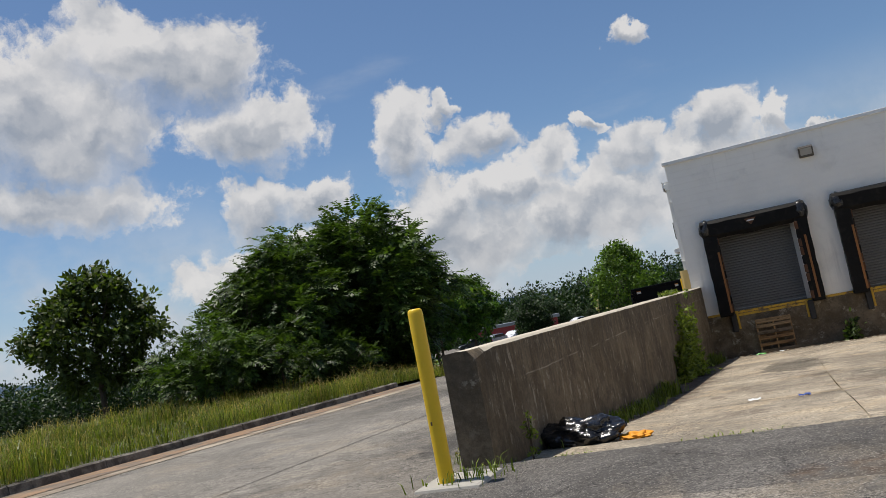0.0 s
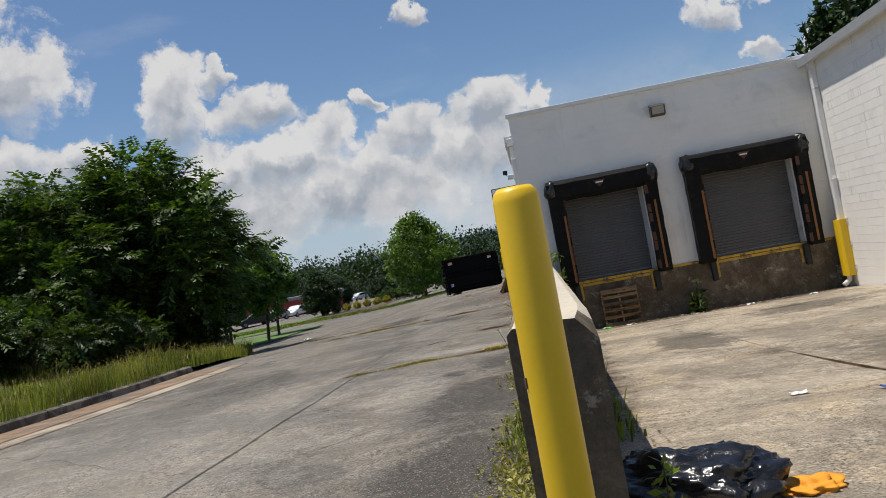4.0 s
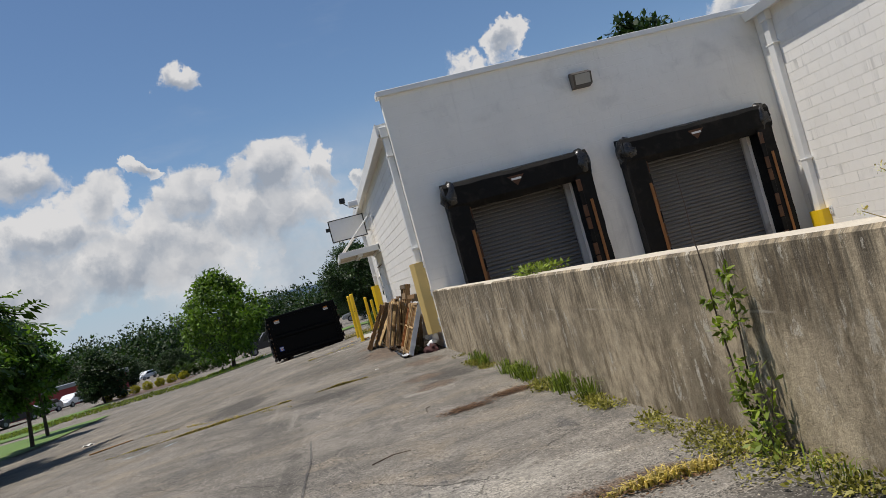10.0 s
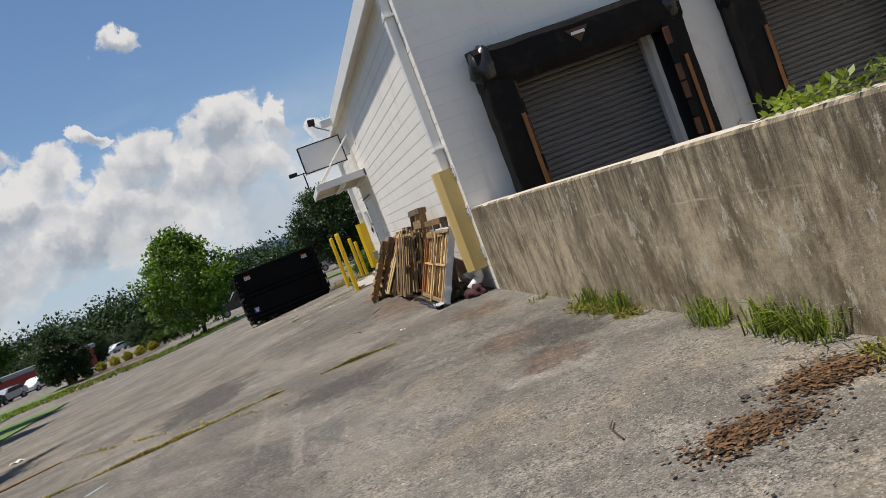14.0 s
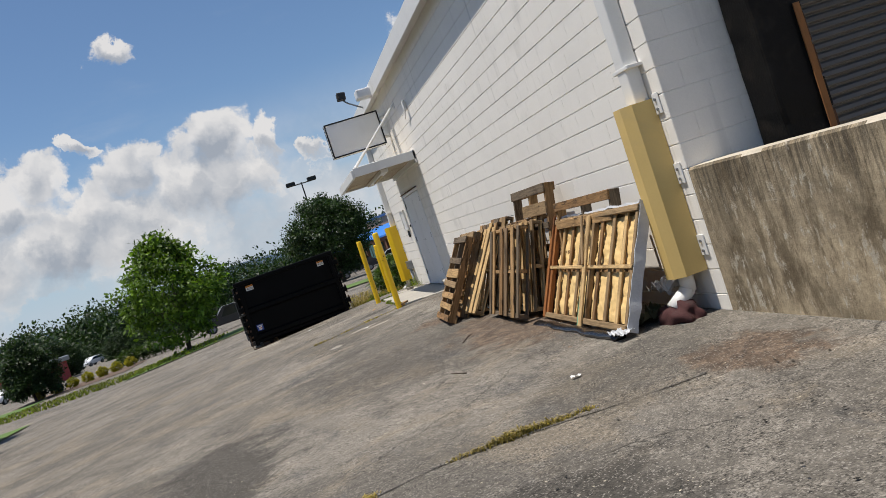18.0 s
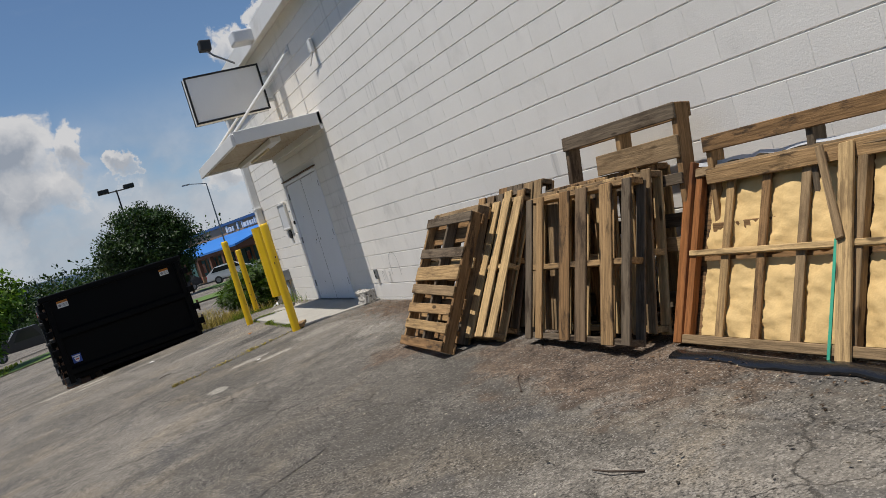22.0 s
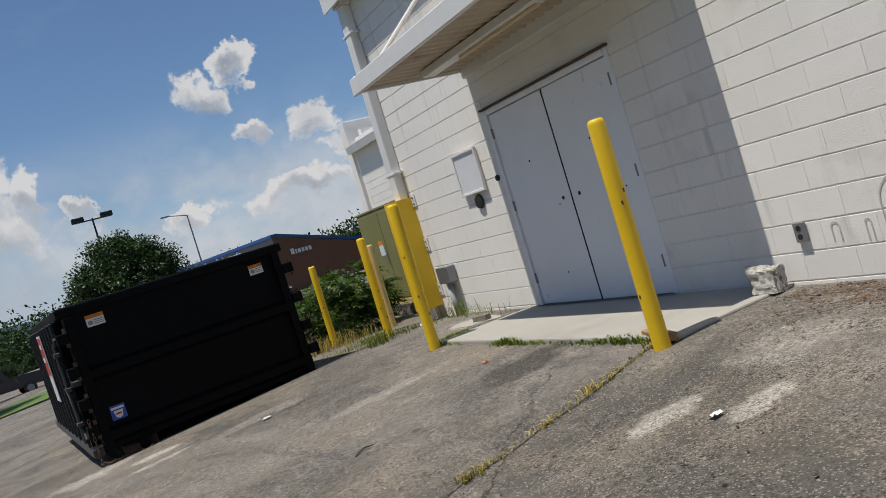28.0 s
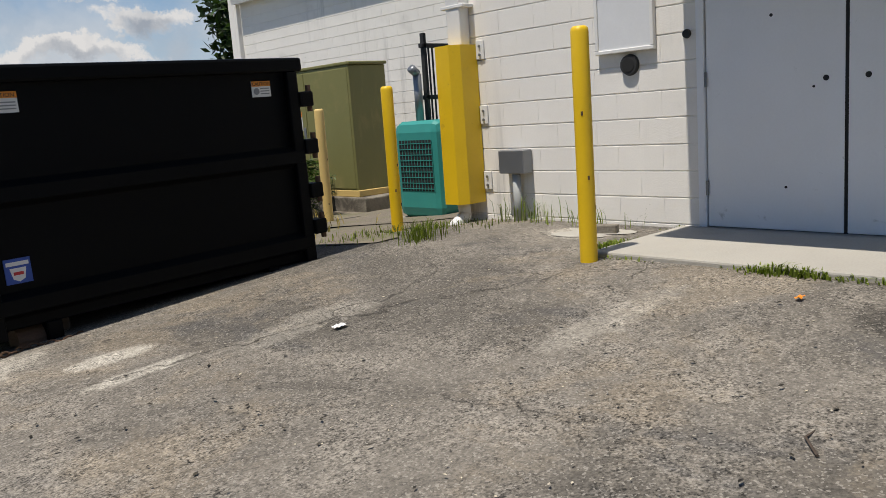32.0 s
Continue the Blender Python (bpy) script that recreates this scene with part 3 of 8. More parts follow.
TEAL = surface("teal_enclosure_paint", (0.035, 0.27, 0.235), 0.45, vary=0.15, scale=3, grain_amount=0.05, bump=0.05)
DARK = plain("dark_void", (0.012, 0.012, 0.012), 0.8)
WHITE_PLASTIC = plain("white_plastic", (0.68, 0.69, 0.70), 0.4)
PAPER = plain("white_label", (0.7, 0.7, 0.68), 0.6)
INK_ORANGE = plain("orange_ink", (0.7, 0.25, 0.02), 0.6)
INK_BLUE = plain("blue_ink", (0.03, 0.08, 0.35), 0.6)
INK_RED = plain("red_ink", (0.5, 0.03, 0.03), 0.6)
BARK = surface("bark", (0.075, 0.055, 0.04), 0.95, vary=0.4, scale=5, grain=25, grain_amount=0.4, bump=0.8, stretch=(1, 1, 0.3))
LEAF = leafy("broad_leaves", (0.050, 0.090, 0.021), 0.7, 0.3)
LEAF_DARK = leafy("dark_leaves", (0.022, 0.046, 0.014), 0.6, 0.2)
LEAF_LIGHT = leafy("light_leaves", (0.085, 0.150, 0.026), 0.6, 0.32)
LEAF_MAPLE = leafy("maple_leaves", (0.045, 0.068, 0.018), 0.6)
GRASS = leafy("grass_blades", (0.135, 0.165, 0.036), 0.65, 0.4)
GRASS_DRY = leafy("dry_grass_blades", (0.32, 0.255, 0.11), 0.5, 0.35)
WEED = leafy("weed_leaves", (0.135, 0.185, 0.03), 0.55, 0.3)
FLUFF = leafy("seed_fluff", (0.62, 0.58, 0.48), 0.2, 0.3)
MOSS = leafy("crack_weeds", (0.33, 0.27, 0.10), 0.55, 0.25)
MAT_WEED = leafy("creeping_weed_leaves", (0.17, 0.165, 0.045), 0.6, 0.25)


# ---- mesh helpers ----
def ground_z(x, y):
    """Height of the paving: it falls to the building, and away from it further on."""
    def step(a, b, v):
        k = min(max((v - a) / (b - a), 0.0), 1.0)
        return k * k * (3 - 2 * k)
    z = 0.30 - 0.28 * step(-24, -2, y) + 0.10 * step(0, 7, y)
    z -= 0.14 * step(14.6, 17.2, y) + 0.2 * step(16.5, 20, y) * (1 - step(24, 34, y)) * min(max((x + 3) / 2, 0.0), 1.0)
    z -= 0.075 * step(-6, 9, y) * min(max(-1.0 - x, 0.0), 12.0)
    z -= 0.012 * min(max(y - 16, 0.0), 120) + 0.01 * min(max(-13 - x, 0.0), 60)
    return z


APRON_Y, APRON_Z = (-20.8, -18.3, -14.75, -11.2, -7.7, 0.0), (0.26, 0.06, -0.28, -0.50, -0.68, -1.14)


def apron_z(x, y):
    """The dock apron falls steeply from the driveway, then gently to the bays."""
    return float(np.interp(y, APRON_Y, APRON_Z))


def mesh_from(name, verts, faces, smooth=False):
    me = bpy.data.meshes.new(name)
    me.from_pydata([tuple(v) for v in verts], [], [tuple(f) for f in faces])
    me.update()
    if smooth:
        me.polygons.foreach_set("use_smooth", [True] * len(me.polygons))
    return me


def thing(name, m=None, label="", category="", group="", kind=""):
    ob = new(name)
    ob.empty_display_size = 0.1
    ob.matrix_basis = m if m is not None else Matrix()
    return tagged(ob, label, category, group, kind)


def part(name, bm, material, parent=None, label="", smooth=False, at=None):
    """Link a bmesh, or a mesh, as one object under its thing."""
    if isinstance(bm, bmesh.types.BMesh):
        bmesh.ops.recalc_face_normals(bm, faces=bm.faces[:])
        me = bpy.data.meshes.new(name)
        bm.to_mesh(me)
        bm.free()
    else:
        me = bm
    if not me.materials:
        me.materials.append(material)
    if smooth:
        me.polygons.foreach_set("use_smooth", [True] * len(me.polygons))
    ob = new(name, me)
    if parent is not None:
        ob.parent = parent
    if at is not None:
        ob.matrix_basis = at
    if label:
        tagged(ob, label)
    return ob


def box(bm, lo, hi, bevel=0.0, m=None):
    """A bevelled box between two corners."""
    c = [(a + b) / 2 for a, b in zip(lo, hi)]
    s = [max(b - a, 1e-4) for a, b in zip(lo, hi)]
    mm = Matrix.Translation(c) @ Matrix.Diagonal((*s, 1))
    made = bmesh.ops.create_cube(bm, size=1.0, matrix=(m @ mm) if m is not None else mm)
    if bevel:
        vs = set(made["verts"])
        es = [e for e in bm.edges if e.verts[0] in vs and e.verts[1] in vs]
        bmesh.ops.bevel(bm, geom=es, offset=min(bevel, min(s) * 0.45), segments=1 if bevel < 0.012 else 2, profile=0.5, affect="EDGES")
    return bm


def new_box(lo, hi, bevel=0.0, m=None):
    return box(bmesh.new(), lo, hi, bevel, m)


def tube(bm, a, b, r0, r1=None, seg=12, caps=True):
    a, b = Vector(a), Vector(b)
    d = b - a
    m = Matrix.Translation((a + b) / 2) @ d.to_track_quat("Z", "Y").to_matrix().to_4x4()
    bmesh.ops.create_cone(bm, cap_ends=caps, segments=seg, radius1=r0, radius2=r0 if r1 is None else r1, depth=d.length, matrix=m)
    return bm


def prism(outline, axis, lo, hi):
    """Extrude a closed outline (2D points) along an axis."""
    bm = bmesh.new()
    put = {"x": lambda p, v: (v, p[0], p[1]), "y": lambda p, v: (p[0], v, p[1]), "z": lambda p, v: (p[0], p[1], v)}[axis]
    a = [bm.verts.new(put(p, lo)) for p in outline]
    b = [bm.verts.new(put(p, hi)) for p in outline]
    n = len(outline)
    bm.faces.new(a), bm.faces.new(b[::-1])
    for i in range(n):
        bm.faces.new((a[i], b[i], b[(i + 1) % n], a[(i + 1) % n]))
    return bm


def sheet(xs, ys, height, name, material, keep=None, kind="structure", lift=0.0, label="", category=""):
    """A ground sheet over a grid of x and y."""
    verts = [(x, y, height(x, y) + lift) for y in ys for x in xs]
    w = len(xs)
    faces = [(j * w + i, j * w + i + 1, (j + 1) * w + i + 1, (j + 1) * w + i) for j in range(len(ys) - 1) for i in range(w - 1)
             if keep is None or keep((xs[i] + xs[i + 1]) / 2, (ys[j] + ys[j + 1]) / 2)]
    me = mesh_from(name, verts, faces, True)
    me.materials.append(material)
    return tagged(new(name, me), label, category, "", kind)


def span(a, b, n):
    return [a + (b - a) * i / n for i in range(n + 1)]


# ---- ground ----
xs_far = [-900, -600, -400, -250, -150, -100, -70, -45] + span(-30, 30, 20) + [45, 70, 100, 150, 250, 400, 700]
ys_far = [-300, -150, -80, -50, -40] + span(-30, 40, 24) + [50, 60, 75, 90, 120, 160, 220, 300, 400, 550, 800, 1100]


def land_z(x, y):
    """Wide land under everything: it dips beyond the car park and rises to wooded hills."""
    z = ground_z(x, min(y, 140)) - 0.22
    if -4 < x < 45 and -32 < y < 46:
        z -= 3.0
    d = math.hypot(x, y)
    if d > 90:
        z -= 3.0 * min((d - 90) / 80, 1.0)
    if d > 260:
        z += 0.045 * (d - 260) * (0.6 + 0.4 * noise.noise(Vector((x * 0.004, y * 0.004, 3.0))))
    return z


sheet(xs_far, ys_far, land_z, "ground", LAND, label="green land reaching to wooded hills", category="ground")


def kerb_x(y):
    """Edge of the verge: straight, then bending away."""
    return -8.05 if y < -5 else -8.05 - 0.026 * (y + 5) ** 2.0


def paved(x, y):
    """Inside the driveway and the yard."""
    if x > -0.02 and -20.52 < y < 15.7:
        return False
    if y > 15.7 and x > -0.9 and y < 24:
        return False
    if y > 30 and x > 0.4:
        return x < 14
    return x > (-6.75 if y < -5.6 else kerb_x(y) - 0.8 if y < 14 else -34)


drive_x = span(-40, -6.75, 44)[:-1] + span(-6.75, 0.0, 22) + span(0.0, 14, 20)[1:]
drive_y = span(-60, -21, 30)[:-1] + [-21, -20.52] + span(-20, 15.7, 70) + span(17, 75, 50)
sheet(drive_x, drive_y, ground_z, "road", ASPHALT, paved, label="bleached cracked asphalt driveway and yard", category="driveway")
sheet(span(0.0, 8.2, 20), [-60, -40, -30, -24, -20.52], ground_z, "pavement_entry", ASPHALT_DARK, lift=0.004, label="dark patched asphalt before the dock apron", category="asphalt")

# concrete slabs of the dock apron, with joints between them
apron = thing("apron", label="sloping worn concrete apron of the loading dock", category="apron", kind="structure")
ya = span(-20.45, -0.02, 5)
xa = [0.30, 2.95, 5.6, 8.18]
for j in range(5):
    for i in range(3):
        x0, x1, y0, y1 = xa[i] + 0.006, xa[i + 1] - 0.006, ya[j] + 0.008, ya[j + 1] - 0.008
        v = [(x, y, apron_z(x, y) + (noise.noise(Vector((i * 3.1, j * 5.2, 0))) * 0.008)) for y in span(y0, y1, 6) for x in span(x0, x1, 3)]
        f = [(r * 4 + c, r * 4 + c + 1, r * 4 + c + 5, r * 4 + c + 4) for r in range(6) for c in range(3)]
        n = len(v)
        rim = [0, 3, 27, 24]
        v += [(v[k][0], v[k][1], v[k][2] - 0.12) for k in rim]
        f += [(0, 24, n + 3, n), (27, 3, n + 1, n + 2), (3, 0, n, n + 1), (24, 27, n + 2, n + 3)]
        part("slab", mesh_from("slab", v, f, True), APRON, apron)
sheet([0.28, 8.2], [-20.53, -20.44], lambda x, y: apron_z(x, y), "pavement_joint_strip", ASPHALT_DARK, lift=-0.012, label="dark asphalt strip at the apron edge", category="asphalt")
sheet([0.28, 8.2], span(-20.5, 0, 12), lambda x, y: apron_z(x, y) - 0.05, "ground_under_apron", SOIL, label="soil in the slab joints", category="soil")


# ---- kerb, gutter and verge ----
kerb_y = span(-60, -5.4, 30)
verge_y = kerb_y + span(-4.6, 12, 20)
kerb = thing("kerb", label="weathered low concrete kerb beside the verge", category="kerb", kind="structure")
for a, b in zip(kerb_y, kerb_y[1:]):
    bm = bmesh.new()
    for y in (a + 0.01, b - 0.01):
        x, z = kerb_x(y), ground_z(kerb_x(y), y)
        for dx, dz in ((-0.14, -0.1), (0.05, -0.1), (0.02, 0.13), (-0.02, 0.155), (-0.14, 0.155)):
            bm.verts.new((x + dx, y, z + dz + 0.012 * noise.noise(Vector((y, dx, 1)))))
    bm.verts.ensure_lookup_table()
    for i in range(5):
        j = (i + 1) % 5
        bm.faces.new([bm.verts[k] for k in (i, j, j + 5, i + 5)])
    bm.faces.new([bm.verts[k] for k in range(5)]), bm.faces.new([bm.verts[k] for k in range(9, 4, -1)])
    part("kerb_stone", bm, KERB, kerb)


def strip(name, offset0, offset1, lift, material, label, category, ys=kerb_y):
    v, f = [], []
    for y in ys:
        for o in (offset0, (offset0 + offset1) / 2, offset1):
            x = kerb_x(y) + o
            v.append((x, y, ground_z(x, y) + lift))
    for i in range(len(ys) - 1):
        for c in (0, 1):
            f.append((i * 3 + c, i * 3 + c + 1, i * 3 + c + 4, i * 3 + c + 3))
    me = mesh_from(name, v, f, True)
    me.materials.append(material)
    return tagged(new(name, me), label, category, "", "structure")


strip("pavement_gutter", 0.03, 1.36, 0.008, GUTTER, "pale concrete gutter beside the driveway", "gutter")
strip("ground_silt", 0.03, 0.92, 0.016, SILT, "orange silt washed along the kerb", "silt")


def verge_z(x, y):
    d = max(kerb_x(y) - x, 0.0)
    rim = 0.14 if y < -6 else 0.14 * max(0.15, 1 - (y + 6) / 6)
    return ground_z(x, y) + rim + min(d, 6) * 0.05 - max(d - 7, 0) * 0.06 + 0.05 * noise.noise(Vector((x * 0.7, y * 0.7, 0)))


v, f = [], []
offs = [0.1, 0.6, 1.4, 2.6, 4.2, 6.5, 9.5, 14, 20, 30, 45]
for y in verge_y:
    for o in offs:
        v.append((kerb_x(y) - o, y, verge_z(kerb_x(y) - o, y)))
w = len(offs)
for i in range(len(verge_y) - 1):
    for c in range(w - 1):
        f.append((i * w + c, (i + 1) * w + c, (i + 1) * w + c + 1, i * w + c + 1))
me = mesh_from("ground_verge", v, f, True)
me.materials.append(SOIL)
tagged(new("ground_verge", me), "weedy grass bank beside the driveway", "verge", "", "structure")

# far lawns and roads of the car park beyond the yard
for name, lo, hi, mat_, lift, lab in (("ground_lawn", (-12.5, 38), (-3.5, 46), LAWN, 0.05, "mown grass island in the car park"),
                                      ("ground_lawn_west", (-36, 34), (-20.5, 53), LAWN, 0.05, "mown grass by the evergreen"),
                                      ("ground_bed", (-23, 54), (-15.5, 64), DIRT, 0.05, "brown mulch bed with yellow bushes"),
                                      ("ground_lawn_far", (-3, 36), (5.5, 43), LAWN, 0.06, "mown grass island by the road"),
                                      ("ground_lawn_shop", (4.5, 57), (17, 68), LAWN, 0.05, "mown grass strip before the shop"),
                                      ("road_lot", (-80, 75), (60, 160), ASPHALT, 0.01, "grey asphalt car park further off"),
                                      ("ground_lawn_low", (-34, 12), (-14.6, 30), LAWN, 0.05, "mown grass bank below the young trees")):
    sheet(span(lo[0], hi[0], 16), span(lo[1], hi[1], 8), ground_z, name, mat_, lift=lift, label=lab, category="lawn" if "lawn" in name else "flower bed" if "bed" in name else "car park")

sheet(span(-1.5, 4.6, 7), [15.62] + span(16, 31, 12), ground_z, "ground_corner", GRAVEL, lift=-0.006, label="gravel corner behind the building", category="gravel")

# ---- building ----
EAVE, TOP, DEPTH = 4.42, 5.2, 15.62
BL, BH = 0.413, 0.2067


def block_mesh(w, h, d=0.03, bev=0.0045):
    """A block's face, proud of the joints, with chamfered edges: local x along the wall, z up, front at -y."""
    e = bev * 0.08
    v = [(0, 0, 0), (w, 0, 0), (w, 0, h), (0, 0, h), (e, -d, bev), (w - e, -d, bev), (w - e, -d, h - bev), (e, -d, h - bev)]
    return v, [(4, 5, 6, 7), (0, 1, 5, 4), (1, 2, 6, 5), (2, 3, 7, 6), (3, 0, 4, 7)]


def block_face(wall, length, height, m, holes, near, material, z0=-0.057, proud=0.009, gap=0.006, gap_v=0.0008):
    """Courses of blocks on a wall face: those near the walk as parts, the rest joined."""
    full = {}
    rest_v, rest_f = [], []
    rows = int(round((height - z0) / BH))
    for r in range(rows):
        shift = (r % 2) * BL / 2
        x = -shift
        while x < length - 0.02:
            a, b = max(x, 0.0), min(x + BL, length)
            x += BL
            z = z0 + r * BH
            spans = [(a, b)]
            for hx0, hx1, hz0, hz1 in holes:
                if z + BH > hz0 + 0.02 and z < hz1 - 0.02:
                    spans = [(p, q) for s in spans for p, q in ((s[0], min(s[1], hx0)), (max(s[0], hx1), s[1])) if q - p > 0.03]
            for p, q in spans:
                wd = round(q - p - gap_v, 3)
                if wd < 0.03:
                    continue
                if near(p, z):
                    if wd not in full:
                        bv, bf = block_mesh(wd, BH - gap, proud)
                        full[wd] = mesh_from("block", bv, bf)
                        full[wd].materials.append(material)
                    ob = new("block", full[wd])
                    ob.parent = wall
                    ob.matrix_basis = m @ Matrix.Translation((p + gap_v / 2, 0, z + gap / 2 + random.uniform(-0.0008, 0.0008)))
                else:
                    bv, bf = block_mesh(wd, BH - gap, proud)
                    k = len(rest_v)
                    rest_v += [tuple(m @ (Vector(c) + Vector((p + gap_v / 2, 0, z + gap / 2)))) for c in bv]
                    rest_f += [tuple(i + k for i in fc) for fc in bf]
    if rest_f:
        me = mesh_from("blocks", rest_v, rest_f)
        me.materials.append(material)
        ob = new("blocks", me)
        ob.parent = wall
        tagged(ob, kind="stuff")


# side wall along the yard, with the doorway
DOOR_Y0, DOOR_Y1, DOOR_TOP, SILL = 10.93, 13.05, 2.30, 0.13
bm = bmesh.new()
for lo, hi in (((0.012, 0.013, -1.8), (0.22, DOOR_Y0, EAVE + 0.12)), ((0.012, DOOR_Y1, -1.8), (0.22, DEPTH, EAVE + 0.12)), ((0.012, DOOR_Y0, DOOR_TOP), (0.22, DOOR_Y1, EAVE + 0.12)), ((0.012, DOOR_Y0, -1.8), (0.22, DOOR_Y1, SILL - 0.02))):
    box(bm, lo, hi)
wall_side = tagged(part("wall_side", bm, WHITE_BLOCK), "white painted concrete block side wall", "wall", "", "structure")
SIDE = Matrix.Translation((0.012, DEPTH, 0)) @ pose(0, 0, 0, 0, 0, -90)

# dock wall facing the approach
D1, D2, DOCK_Z, OPEN_TOP = (0.98, 3.30), (4.74, 7.33), 0.25, 2.78
bm = bmesh.new()
for lo, hi in (((0.22, 0.012, DOCK_Z), (D1[0], 0.22, 5.16)), ((D1[1], 0.012, DOCK_Z), (D2[0], 0.22, 5.16)), ((D2[1], 0.012, DOCK_Z), (8.42, 0.22, 5.16)),
               ((D1[0], 0.012, OPEN_TOP), (D1[1], 0.22, 5.16)), ((D2[0], 0.012, OPEN_TOP), (D2[1], 0.22, 5.16)),
               ((0.0, 0.012, EAVE), (0.22, 0.22, 5.16))):
    box(bm, lo, hi)
wall_dock = tagged(part("wall_dock", bm, GREY_WALL), "white painted block wall with two loading bays", "wall", "", "structure")
tagged(part("wall_dock_base", new_box((0.22, -0.015, -1.8), (8.21, 0.22, DOCK_Z - 0.004)), CONCRETE_GRIMY_SHADED), "dark stained concrete base below the loading bays", "wall", "", "structure")
box_in = bmesh.new()
box(box_in, (0.22, 0.5, -1.8), (8.2, 0.6, 5.1))
tagged(part("wall_inner", box_in, DARK), "dark wall inside the dock", "wall", "", "structure")

# wing wall that closes the dock yard
wall_wing = tagged(part("wall_wing", new_box((8.212, -26, -1.8), (8.42, 0.0, 5.02)), WHITE_BLOCK), "white painted block wall of the wing beside the dock", "wall", "", "structure")
# far end of the side wall and the recessed rear wing
tagged(part("wall_end", new_box((0.22, DEPTH - 0.2, -1.8), (4.6, DEPTH, EAVE)), WHITE_BLOCK), "white block end wall", "wall", "", "structure")
wall_rear = tagged(part("wall_rear", new_box((4.612, DEPTH, -1.8), (4.82, 27.4, 4.28)), WHITE_BLOCK), "white block wall of the recessed rear wing", "wall", "", "structure")
tagged(part("wall_rear_parapet", new_box((4.5, 27.4, -1.8), (9, 27.75, 4.95), 0.02), WHITE_BLOCK), "white rear end wall with a rough block edge", "wall", "", "structure")
bm = bmesh.new()
for lo, hi in (((4.82, 27.0, -1.8), (30, 27.2, 4.6)), ((30, -26, -1.8), (30.2, 27.2, 5.0)), ((8.42, -26, -1.8), (30, -25.8, 5.0))):
    box(bm, lo, hi)
tagged(part("wall_closing", bm, WHITE_BLOCK), "plain outer walls closing the building", "wall", "", "structure")
part("floor_inside", box(new_box((0.22, 0.22, DOCK_Z - 0.1), (30, DEPTH - 0.2, DOCK_Z)), (4.82, DEPTH - 0.2, DOCK_Z - 0.1), (30, 27, DOCK_Z)), SLAB)["kind"] = "structure"

# roofs, fascias and copings
bm = prism([(-0.20, EAVE + 0.06), (0.0, EAVE + 0.10), (8.4, 5.05), (8.4, 5.17), (-0.20, EAVE + 0.26)], "y", 0.24, DEPTH + 0.12)
tagged(part("roof_side", bm, WHITE_METAL), "white metal roof edge with a deep eave", "roof", "", "structure")
bm = prism([(-0.225, EAVE + 0.0), (-0.20, EAVE + 0.0), (-0.20, EAVE + 0.27), (-0.225, EAVE + 0.29)], "y", 0.22, DEPTH + 0.14)
tagged(part("trim_fascia", bm, WHITE_METAL), "white metal fascia along the eave", "fascia", "", "structure")
bm = new_box((-0.07, -0.07, 5.16), (8.45, 0.3, 5.27), 0.012)
tagged(part("trim_coping", bm, WHITE_METAL), "pale metal coping on the dock wall", "coping", "", "structure")
bm = new_box((8.3, -26, 5.0), (30, 0.2, 5.12))
box(bm, (4.7, DEPTH, 4.3), (30, 27.3, 4.4))
box(bm, (0.3, 0.2, 5.05), (30, DEPTH, 5.12))
tagged(part("roof_main", bm, WHITE_METAL), "flat pale roof", "roof", "", "structure")
bm = prism([(7.95, 4.92), (8.3, 4.98), (8.3, 5.16), (7.90, 5.10)], "y", -26, -0.08)
tagged(part("trim_wing_eave", bm, WHITE_METAL), "white metal eave of the wing", "eave", "", "structure")
bm = prism([(4.39, 3.97), (4.606, 4.0), (4.606, 4.21), (4.35, 4.18)], "y", DEPTH + 0.13, 27.38)
tagged(part("trim_rear_eave", bm, WHITE_METAL), "white metal eave of the rear wing", "eave", "", "structure")

# ---- retaining wall ----
WALL_TOP, WALL_END = 1.185, -20.54
verts, faces = [], []
ny, outline = 84, None
for j in range(ny + 1):
    y = WALL_END + (-0.005 - WALL_END) * j / ny
    wob = lambda k: 0.006 * noise.noise(Vector((y * 1.7, k * 3.1, 5.0)))
    chip = 0.05 * max(0.0, 1 - (y - WALL_END) / 0.35) * (0.6 + 0.8 * noise.noise(Vector((y * 9, 1, 2))))
    prof = [(0.0, -1.6), (0.0, 0.5), (0.0 + wob(1), WALL_TOP - 0.02), (0.02, WALL_TOP + wob(2)), (0.13, WALL_TOP + 0.004 + wob(3)), (0.25 - chip, WALL_TOP + wob(4)), (0.28, WALL_TOP - 0.02 - chip * 1.6 + wob(5)), (0.28, 0.4), (0.28, -1.6)]
    verts += [(x, y, z) for x, z in prof]
k = 9
for j in range(ny):
    for i in range(k - 1):
        faces.append((j * k + i, j * k + i + 1, (j + 1) * k + i + 1, (j + 1) * k + i))
faces.append(tuple(range(k - 1, -1, -1)))
faces.append(tuple(ny * k + i for i in range(k)))
me = mesh_from("retaining_wall", verts, faces)
me.materials.append(CONCRETE), me.materials.append(CAP), me.materials.append(CONCRETE_GRIMY_SHADED)
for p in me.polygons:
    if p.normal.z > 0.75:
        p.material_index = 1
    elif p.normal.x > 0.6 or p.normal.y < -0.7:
        # inner and end faces: shade is put into the darker, stained colour
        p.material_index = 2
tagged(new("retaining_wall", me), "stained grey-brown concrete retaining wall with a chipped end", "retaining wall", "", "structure")


